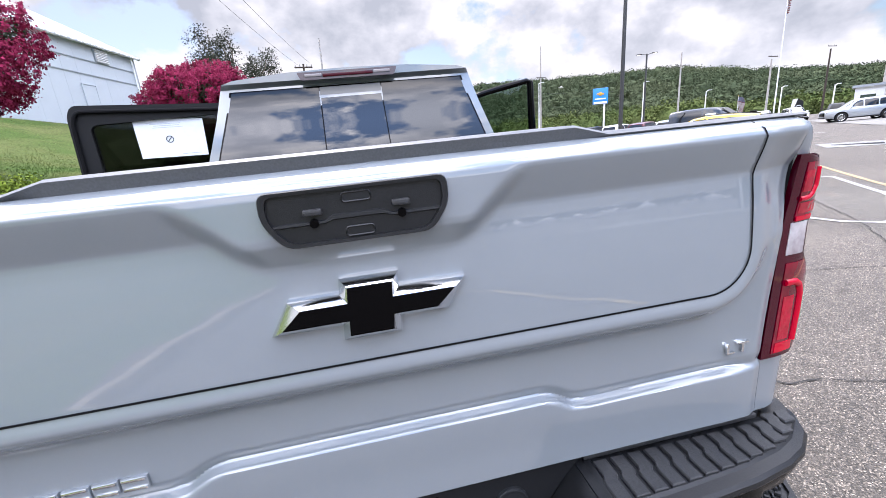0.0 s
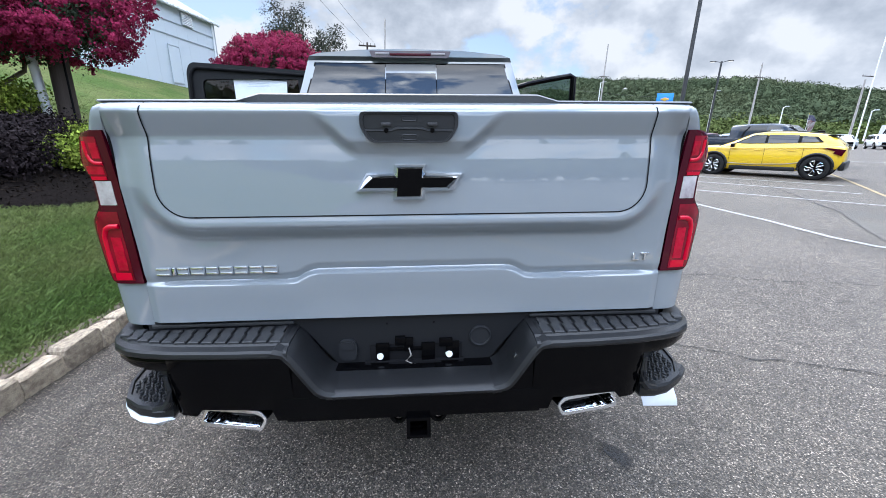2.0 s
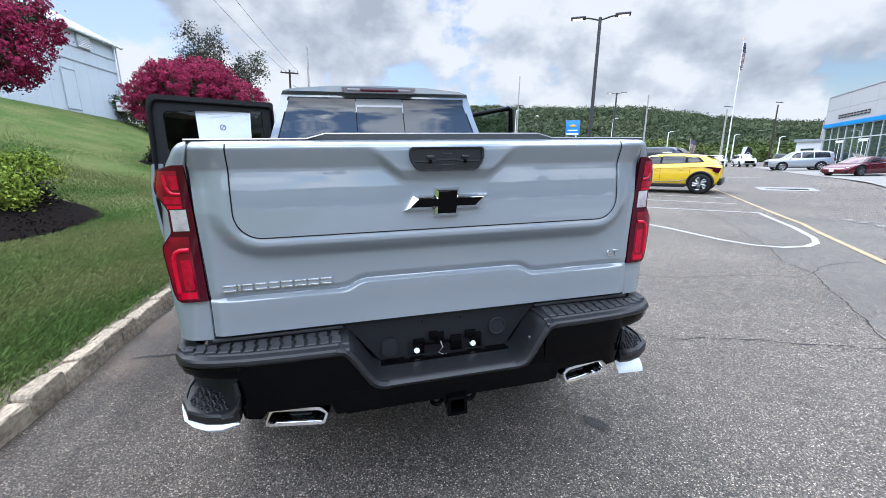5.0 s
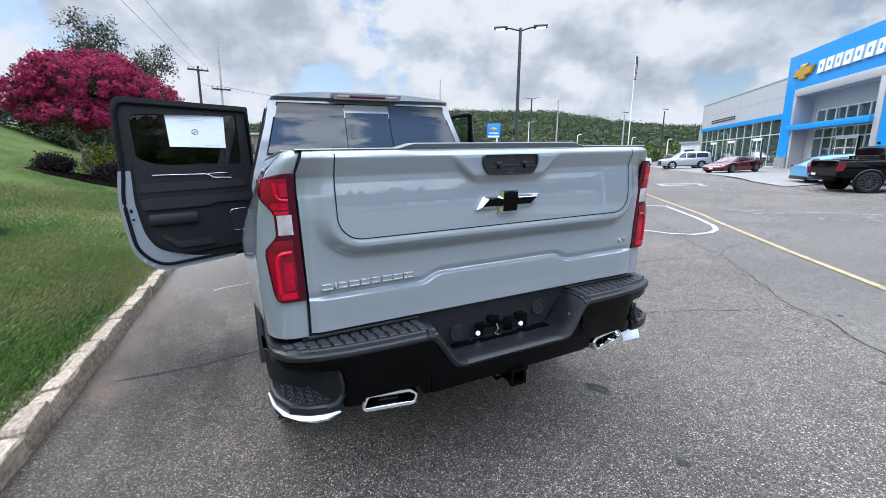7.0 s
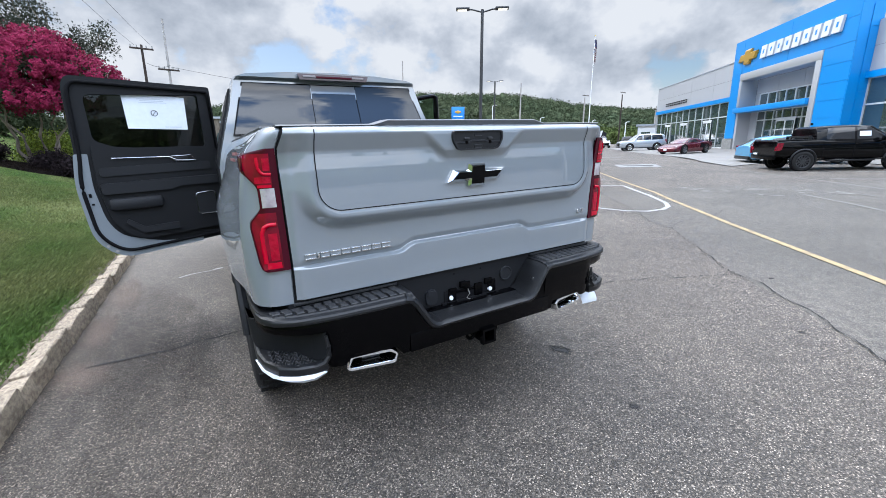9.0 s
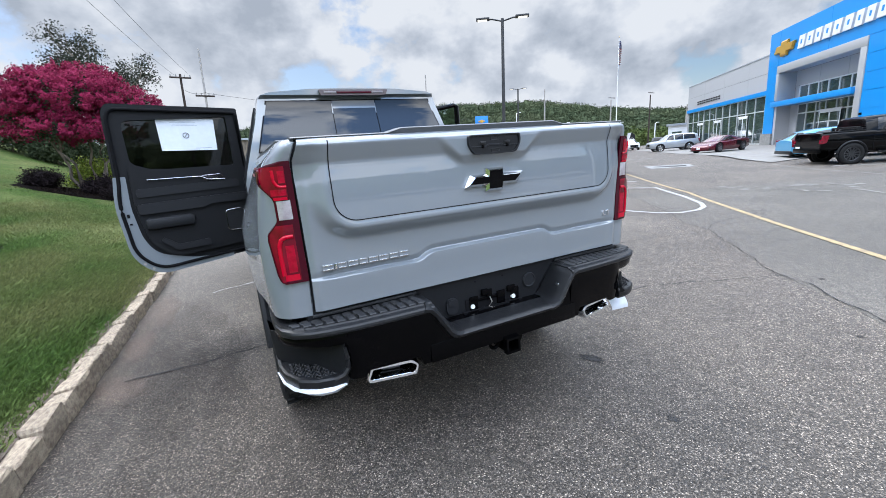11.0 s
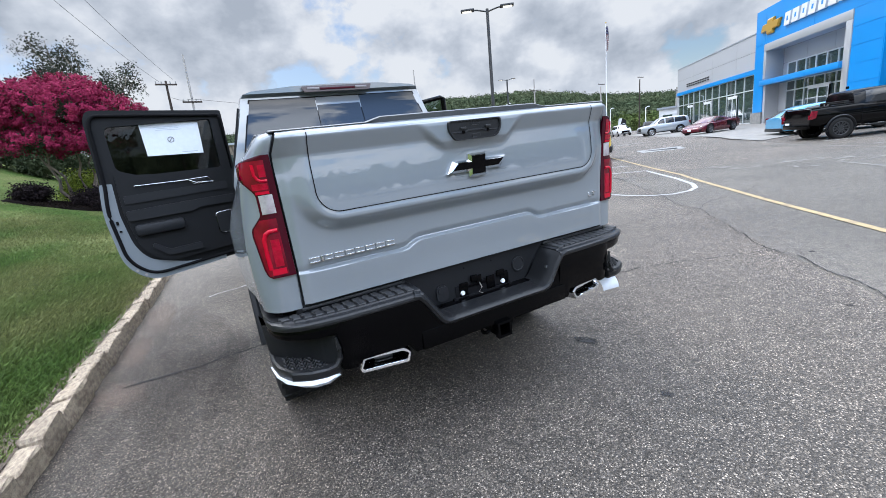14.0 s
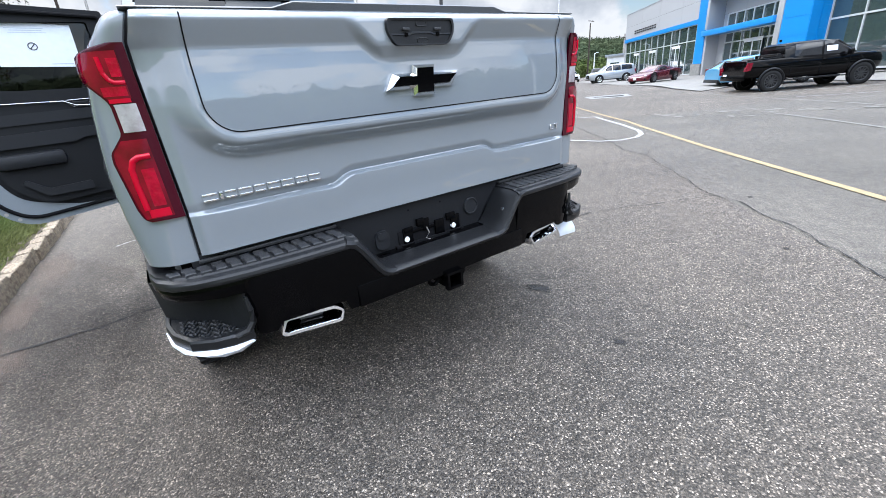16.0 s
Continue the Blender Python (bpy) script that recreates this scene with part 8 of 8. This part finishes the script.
def yellow_suv():
    root = thing("yellow_suv", "bright yellow compact crossover with black cladding parked on the lot", "car", place(12.06, 11.94, -38))
    low = [(-1.93, 0.70, 0.45, 0.94, 0.0), (-1.88, 0.80, 0.40, 0.98, 0.02), (-1.74, 0.875, 0.30, 1.00, 0.02), (-1.2, 0.905, 0.24, 0.99, 0.02), (0.2, 0.91, 0.22, 0.95, 0.02), (0.95, 0.905, 0.22, 0.95, 0.03), (1.5, 0.89, 0.24, 0.965, 0.04), (1.95, 0.86, 0.28, 0.945, 0.03), (2.14, 0.80, 0.32, 0.895, 0.02), (2.21, 0.70, 0.36, 0.81, 0.0)]
    high = [(-1.86, 0.72, 0.58, 0.97, 1.04), (-1.66, 0.80, 0.62, 0.98, 1.22), (-1.38, 0.85, 0.64, 0.98, 1.34), (-0.8, 0.87, 0.65, 0.97, 1.41), (0.0, 0.87, 0.65, 0.95, 1.43), (0.42, 0.87, 0.63, 0.94, 1.37), (1.0, 0.84, 0.62, 0.93, 1.13), (1.38, 0.80, 0.66, 0.92, 0.95)]
    body, cx = car_body(root, M["yellow"], low, high)
    side_glass(body, cx, [[(-1.40, 1.115), (0.90, 1.05), (0.36, 1.335), (-1.22, 1.28)]], M["gloss_black"], lift=0.016)
    side_glass(body, cx, [[(0.02, 1.07), (0.80, 1.065), (0.36, 1.30), (0.02, 1.345)], [(-0.80, 1.095), (-0.05, 1.075), (-0.05, 1.345), (-0.80, 1.325)], [(-1.30, 1.13), (-0.88, 1.10), (-0.88, 1.31), (-1.16, 1.265)]], lift=0.022)
    for s in (-1, 1):
        bm = bmesh.new(); tube(bm, [(s * 0.895, 1.35, 0.885), (s * 0.905, 0.6, 0.90), (s * 0.905, -0.6, 0.925), (s * 0.89, -1.45, 0.955)], 0.012, 6)
        part("shoulder_crease", bm, M["yellow"], body)
    slope_glass(body, 1.30, 0.975, 0.72, 0.50, 1.355, 0.58, "windscreen")
    slope_glass(body, -1.84, 1.04, 0.60, -1.50, 1.29, 0.54, "rear_window")
    for s in (-1, 1):
        bit("sill_cladding", (s * 0.905, 0.0, 0.285), (0.05, 1.75, 0.13), M["black_plastic"], body, 0.02)
        bm = bmesh.new(); tube(bm, [(s * 0.915, 0.98, 0.43), (s * 0.918, 0.3, 0.40), (s * 0.915, -0.6, 0.44), (s * 0.91, -0.95, 0.5)], 0.011, 6)
        part("sill_strip", bm, M["steel_grey"], body)
        for y in (0.16, -0.70):
            bit("door_handle", (s * 0.915, y, 0.86), (0.03, 0.17, 0.03), M["yellow"], body, 0.01)
        for y in (0.92, -0.02, -0.98):
            bit("door_gap", (s * 0.903, y, 0.68), (0.012, 0.006, 0.52), M["gap"], body, 0)
        bit("mirror", (s * 0.98, 0.84, 1.0), (0.20, 0.12, 0.13), M["car_black"], body, 0.03)
        bm = bmesh.new(); tube(bm, [(s * 0.60, -1.36, 1.375), (s * 0.61, -0.6, 1.455), (s * 0.61, 0.2, 1.45), (s * 0.59, 0.36, 1.41)], 0.016, 6)
        part("roof_rail", bm, M["black_plastic"], body)
        bm = bmesh.new(); prism(bm, [(-1.93, 0.90), (-1.86, 0.72), (-1.66, 0.80), (-1.70, 0.86), (-1.42, 0.935), (-1.50, 0.955)], s * 0.80, s * 0.905, "x")
        part("tail_lamp", bm, M["lens_dark"], body)
        bit("headlamp", (s * 0.66, 2.12, 0.66), (0.22, 0.14, 0.10), M["lens_clear"], body, 0.02)
        bit("day_lamp", (s * 0.68, 2.02, 0.79), (0.26, 0.10, 0.035), M["lens_clear"], body, 0.01)
    bit("rear_bumper", (0, -1.90, 0.42), (1.55, 0.16, 0.26), M["black_plastic"], body, 0.05)
    bit("grille", (0, 2.24, 0.55), (1.1, 0.10, 0.26), M["gloss_black"], body, 0.03)
    bit("rear_spoiler", (0, -1.56, 1.31), (1.15, 0.30, 0.035), M["car_black"], body, 0.012)
    bit("roof_fin", (0, -1.2, 1.43), (0.04, 0.18, 0.07), M["car_black"], body, 0.01)
    car_wheels(root, 0.905, (-1.33, 1.37), 0.345, M["gloss_black"], 0.22, M["black_plastic"])
    # bright spoke faces
    for s in (-1, 1):
        for y in (-1.33, 1.37):
            bm = bmesh.new()
            for k in range(5):
                rot = Matrix.Rotation(2 * math.pi * k / 5, 4, "X")
                q = [(0.045, 0.0), (0.10, -0.052), (0.19, -0.072), (0.222, -0.02), (0.215, 0.045), (0.13, 0.012)]
                tube(bm, [rot @ Vector((s * 0.012, a_, b_)) + Vector((s * 0.945, y, 0.345)) for a_, b_ in q], 0.0145, 6, closed=True)
            part("spoke_face", bm, M["satin_chrome"], root)


yellow_suv()


def pickup(name, label, m, paint, sc=1.0, rim=None, bumper=None, bar=True):
    root = thing(name, label, "pickup truck", m @ Matrix.Scale(sc, 4))
    low = [(-2.70, 0.90, 0.66, 1.27, 0.0), (-2.66, 0.93, 0.62, 1.29, 0.0), (-2.0, 0.945, 0.55, 1.29, 0.0), (-1.0, 0.945, 0.50, 1.28, 0.0), (-0.9, 0.945, 0.48, 1.25, 0.0), (0.9, 0.945, 0.46, 1.22, 0.02), (1.4, 0.94, 0.48, 1.23, 0.05), (2.05, 0.925, 0.54, 1.20, 0.06), (2.34, 0.88, 0.60, 1.14, 0.04), (2.44, 0.80, 0.64, 1.04, 0.0)]
    high = [(-1.25, 0.90, 0.74, 1.22, 1.72), (-1.19, 0.91, 0.75, 1.22, 1.785), (-0.6, 0.915, 0.76, 1.22, 1.82), (0.2, 0.915, 0.76, 1.21, 1.82), (0.62, 0.91, 0.74, 1.21, 1.78), (1.10, 0.89, 0.74, 1.21, 1.50), (1.46, 0.86, 0.76, 1.20, 1.25)]
    body, cx = car_body(root, paint, low, high)
    side_glass(body, cx, [[(0.16, 1.26), (1.10, 1.26), (0.72, 1.68), (0.16, 1.74)], [(-0.92, 1.28), (0.08, 1.26), (0.08, 1.74), (-0.88, 1.72)]])
    slope_glass(body, 1.45, 1.26, 0.76, 0.80, 1.76, 0.60, "windscreen")
    slope_glass(body, -1.26, 1.30, 0.72, -1.15, 1.70, 0.60, "rear_window")
    bit("bed_cover", (0, -1.97, 1.285), (1.62, 1.3, 0.03), M["gap"], body, 0.005)
    for s in (-1, 1):
        bm = bmesh.new(); prism(bm, rounded([(-2.72, 0.86), (-2.52, 0.90), (-2.46, 1.18), (-2.68, 1.20)], 0.03, 3), s * 0.80, s * 0.945, "x")
        part("tail_lamp", bm, M["lens_red"], body)
        for y in (0.22, -0.62):
            bit("door_handle", (s * 0.95, y, 1.08), (0.03, 0.2, 0.035), M["car_black"], body, 0.01)
        for y in (1.15, 0.12, -1.0):
            bit("door_gap", (s * 0.942, y, 0.85), (0.012, 0.012, 0.62), M["gap"], body, 0)
        bit("mirror", (s * 1.06, 1.02, 1.28), (0.22, 0.12, 0.20), M["car_black"], body, 0.03)
        bit("side_step", (s * 0.93, 0.05, 0.42), (0.12, 1.7, 0.07), M["black_plastic"], body, 0.02)
        bit("headlamp", (s * 0.68, 2.33, 0.92), (0.28, 0.14, 0.12), M["lens_clear"], body, 0.02)
    bit("rear_bumper", (0, -2.70, 0.60), (1.72, 0.12, 0.20), bumper or M["gloss_black"], body, 0.03)
    bit("number_plate", (-0.55, -2.735, 0.70), (0.30, 0.012, 0.14), M["paper"], body, 0.004)
    bit("window_sticker", (0.872, 0.44, 1.47), (0.006, 0.40, 0.20), M["paper"], body, 0, Matrix.Rotation(-0.233, 4, "Y"))
    if bar:
        # low rack behind the cab
        for s in (-1, 1):
            bit("rack_post", (s * 0.74, -1.42, 1.36), (0.06, 0.12, 0.16), M["trim_dark"], body, 0.01)
        for z in (1.42,):
            bit("rack_rail", (0, -1.42, z), (1.50, 0.10, 0.05), M["trim_dark"], body, 0.01)
        bit("roof_aerial", (-0.35, -0.80, 1.93), (0.03, 0.10, 0.10), M["car_black"], body, 0.01)
    for s in (-1, 1):
        bit("body_crease", (s * 0.948, -0.1, 0.92), (0.012, 3.0, 0.03), paint, body, 0.004)
        bit("bed_rail", (s * 0.88, -1.96, 1.295), (0.08, 1.40, 0.025), M["trim_dark"], body, 0.008)
    bit("grille", (0, 2.41, 0.85), (1.3, 0.08, 0.34), M["gloss_black"], body, 0.03)
    car_wheels(root, 0.94, (-1.66, 1.68), 0.405, rim or M["rim_dark"], 0.28, M["black_plastic"], 6)
    return root


pickup("black_pickup", "black mid-size pickup truck parked nose to the dealership", place(21.15, 4.95, 130.5), M["car_black"], 0.94, M["steel_dark"])


def suv(name, label, m, paint, L=5.35, W=2.06, H=1.92, rim=None, group="", rake=0.0):
    root = thing(name, label, "car", m, group=group)
    k, kw, kh = L / 5.35, W / 2.06, H / 1.92
    low = [(-2.62, 0.86, 0.48, 1.18, 0.0), (-2.5, 0.95, 0.38, 1.20, 0.0), (-1.5, 1.01, 0.32, 1.19, 0.0), (0.5, 1.02, 0.30, 1.17, 0.02), (1.3, 1.01, 0.30, 1.17, 0.04), (2.1, 0.98, 0.34, 1.14, 0.05), (2.5, 0.92, 0.38, 1.08, 0.03), (2.64, 0.84, 0.42, 0.98, 0.0)]
    high = [(-2.58, 0.86, 0.70, 1.19, 1.22), (-2.42, 0.90, 0.74, 1.19, 1.72), (-2.1, 0.94, 0.76, 1.18, 1.84), (-0.6, 0.96, 0.77, 1.17, 1.90), (0.2, 0.96, 0.76, 1.16, 1.87), (0.55, 0.95, 0.74, 1.16, 1.78), (0.98, 0.93, 0.76, 1.16, 1.47), (1.32, 0.90, 0.78, 1.16, 1.21)]
    low = [(y * k, w * kw, a_ * kh, b_ * kh, c_) for y, w, a_, b_, c_ in low]
    high = [((y + (rake * (b_ - 1.2) / 0.6 if y < -1.5 else 0)) * k, w * kw, v * kw, a_ * kh, b_ * kh) for y, w, v, a_, b_ in high]
    body, cx = car_body(root, paint, low, high)
    polys = [[(0.12, 1.23), (0.98, 1.23), (0.56, 1.68), (0.12, 1.78)], [(-0.86, 1.23), (0.04, 1.22), (0.04, 1.78), (-0.86, 1.79)], [(-2.2 + 0.1 * rake, 1.26), (-0.95, 1.23), (-0.95, 1.78), (-2.08 + 1.1 * rake, 1.72)]]
    side_glass(body, cx, [[(a_ * k, b_ * kh) for a_, b_ in q] for q in polys])
    slope_glass(body, 1.26 * k, 1.24 * kh, 0.80 * kw, 0.62 * k, 1.73 * kh, 0.66 * kw, "windscreen")
    slope_glass(body, (-2.56 + 0.13 * rake) * k, 1.28 * kh, 0.70 * kw, (-2.44 + 0.78 * rake) * k, 1.68 * kh, 0.60 * kw, "rear_window")
    for s in (-1, 1):
        bit("headlamp", (s * 0.74 * kw, 2.5 * k, 0.90 * kh), (0.30, 0.2, 0.14), M["lens_clear"], body, 0.03)
        bit("tail_lamp", (s * 0.86 * kw, -2.52 * k, 1.05 * kh), (0.16, 0.16, 0.34), M["lens_red"], body, 0.03)
        bit("mirror", (s * 1.10 * kw, 0.95 * k, 1.24 * kh), (0.2, 0.12, 0.16), paint, body, 0.03)
        bit("sill", (s * 0.98 * kw, 0, 0.34 * kh), (0.08, 2.2 * k, 0.1), M["black_plastic"], body, 0.02)
    bit("grille", (0, 2.62 * k, 0.74 * kh), (1.2 * kw, 0.1, 0.34 * kh), M["gloss_black"], body, 0.03)
    bit("rear_valance", (0, -2.58 * k, 0.46 * kh), (1.72 * kw, 0.16, 0.24 * kh), M["black_plastic"], body, 0.04)
    bit("front_valance", (0, 2.6 * k, 0.46 * kh), (1.5 * kw, 0.14, 0.12), M["black_plastic"], body, 0.03)
    car_wheels(root, 1.005 * kw, (-1.52 * k, 1.55 * k), 0.40 * kh, rim or M["satin_chrome"], 0.26, None, 6)
    return root


suv("silver_suv", "large silver sport utility vehicle parked by the dealership", place(41.85, 27.70, -52), M["car_silver"], 4.95, 1.98, 1.82)
suv("blue_suv", "light blue electric crossover parked nose to the dealership", place(24.0, 7.25, 134.5), M["car_blue"], 4.5, 1.90, 1.35, rake=0.55)


def sports():
    root = thing("red_sports_car", "low dark red sports car parked on the pavement", "car", place(33.24, 17.85, -86, 0.037))
    low = [(-2.3, 0.80, 0.32, 0.86, 0.02), (-2.15, 0.92, 0.24, 0.92, 0.02), (-1.4, 0.965, 0.16, 0.92, 0.02), (-0.5, 0.95, 0.14, 0.84, 0.02), (0.6, 0.94, 0.14, 0.78, 0.03), (1.3, 0.955, 0.15, 0.78, 0.02), (2.0, 0.88, 0.17, 0.62, 0.03), (2.25, 0.72, 0.20, 0.50, 0.02), (2.32, 0.5, 0.22, 0.42, 0.0)]
    high = [(-1.9, 0.62, 0.40, 0.90, 0.93), (-1.2, 0.74, 0.48, 0.90, 1.09), (-0.5, 0.80, 0.52, 0.86, 1.20), (0.1, 0.80, 0.52, 0.82, 1.21), (0.6, 0.80, 0.54, 0.80, 1.06), (1.15, 0.78, 0.62, 0.78, 0.80)]
    body, cx = car_body(root, M["car_red"], low, high)
    side_glass(body, cx, [[(-0.55, 0.90), (0.72, 0.86), (0.35, 1.06), (-0.40, 1.13)]])
    slope_glass(body, 1.08, 0.83, 0.66, 0.25, 1.18, 0.50, "windscreen")
    for s in (-1, 1):
        bm = bmesh.new(); prism(bm, [(-1.25, 0.72), (-0.62, 0.80), (-0.55, 0.45), (-1.05, 0.42)], s * 0.90, s * 0.962, "x")
        part("side_scoop", bm, M["gap"], body)
        bit("headlamp", (s * 0.70, 1.95, 0.60), (0.14, 0.44, 0.05), M["lens_clear"], body, 0.02, Matrix.Rotation(-0.25, 4, "X"))
        bit("mirror", (s * 0.98, 0.5, 0.92), (0.16, 0.1, 0.1), M["car_black"], body, 0.03)
        bit("intake", (s * 0.62, 2.18, 0.32), (0.3, 0.14, 0.12), M["gap"], body, 0.02)
    bit("number_plate", (0.05, 2.34, 0.36), (0.28, 0.012, 0.13), M["paper"], body, 0.003)
    bit("splitter", (0, 2.2, 0.18), (1.5, 0.3, 0.03), M["car_black"], body, 0.01)
    bit("rear_wing", (0, -2.2, 0.97), (1.5, 0.22, 0.03), M["car_black"], body, 0.01)
    car_wheels(root, 0.945, (-1.35, 1.37), 0.335, M["rim_dark"], 0.26, None, 5)


sports()
pickup("navy_pickup", "dark navy pickup truck parked behind the yellow car", place(15.6, 16.0, 146, 0.0), M["car_navy"], 0.99, M["satin_chrome"], None, False)

# rows of parked cars at the far side
far_cars = [(c, suv("parked_car", lab, place(0, -200 - 8 * i, 0), c, 4.7, 1.88, 1.66, group="far rows of parked cars"))
            for i, (c, lab) in enumerate(((M["car_white"], "small white parked car far across the lot"), (M["car_black"], "small black parked car far across the lot"), (M["car_silver"], "small silver parked car far across the lot"), (M["car_red"], "small red parked car far across the lot")))]
SPOTS = [(53.9, 42.9, 215, 0), (57.2, 40.6, 235, 1), (60.0, 38.5, 235, 1), (51.5, 45.0, 215, 2), (49.5, 47.0, 215, 1), (47.5, 49.0, 215, 0), (45.5, 51.0, 215, 2), (43.5, 53.0, 215, 1),
         (19.2, 40.0, 60, 0), (21.0, 38.6, 60, 2), (23.0, 37.2, 60, 1), (24.9, 36.0, 60, 0), (26.8, 34.8, 60, 3), (28.8, 33.6, 60, 2), (30.8, 32.4, 60, 0), (17.2, 41.4, 60, 3), (15.2, 43.0, 60, 0),
         (33.0, 46.0, 60, 3), (36.0, 44.0, 60, 0), (39.0, 42.0, 60, 1), (30.0, 48.0, 60, 2), (27.0, 50.0, 60, 0)]
used = set()
for x, y, hd, k in SPOTS:
    m_ = place(x, y, hd)
    if k not in used:
        used.add(k)
        far_cars[k][1].matrix_world = m_
    else:
        copy_thing(far_cars[k][1], m_)

# ---- grass ----
def build_grass():
    rnd = np.random.RandomState(3)
    def scatter(n, x0, x1, y0, y1, h, w, name, label):
        # thinning out at random towards the far edges
        X, Y = x1 - 0.14 * rnd.uniform(0, 1, n) ** 2 - (x1 - x0) * np.abs(rnd.normal(size=n)) * 0.5, rnd.uniform(y0, y1, n)
        Y = Y + rnd.normal(size=n) * 0.6
        keep = np.ones(n, bool)
        for cx, cy, rx, ry, tu in ((-6.0, 5.0, 1.85, 2.58, 0.0), (BED2[0], BED2[1], 1.6, 1.3, 0.3)):
            dx, dy = X - cx, Y - cy
            u, v = dx * math.cos(tu) + dy * math.sin(tu), -dx * math.sin(tu) + dy * math.cos(tu)
            keep &= (u / rx) ** 2 + (v / ry) ** 2 > 1
        X, Y = X[keep], Y[keep]; n = len(X)
        Z = np.array([lawn_z(a_, b_) for a_, b_ in zip(X, Y)]) - 0.005
        t = rnd.uniform(0, 6.28, n)
        hh = h * rnd.uniform(0.5, 1.4, n)
        lean = rnd.normal(size=(n, 2)) * hh[:, None] * 0.5
        ww = w * rnd.uniform(0.6, 1.3, n)
        base = np.stack([X, Y, Z], 1)
        side = np.stack([np.cos(t) * ww, np.sin(t) * ww, np.zeros(n)], 1)
        mid = base + np.stack([lean[:, 0] * 0.35, lean[:, 1] * 0.35, hh * 0.6], 1)
        tip = base + np.stack([lean[:, 0], lean[:, 1], hh], 1)
        verts = np.stack([base - side, base + side, mid + side * 0.6, tip], 1).reshape(-1, 3)
        ob = leaf_mesh(name, verts, np.arange(4 * n).reshape(n, 4), M["blade"], None, label)
        tagged(ob, "", "grass", "", "stuff")
    scatter(230000, -4.9, -2.295, -1.5, 6.5, 0.038, 0.0030, "grass", "short mown grass blades by the kerb")
    scatter(140000, -9.5, -2.31, 1.0, 14.0, 0.032, 0.005, "grass", "short mown grass blades on the slope")
    scatter(70000, -14.0, -2.4, 8.0, 30.0, 0.028, 0.009, "grass", "short mown grass blades on the far slope")


build_grass()
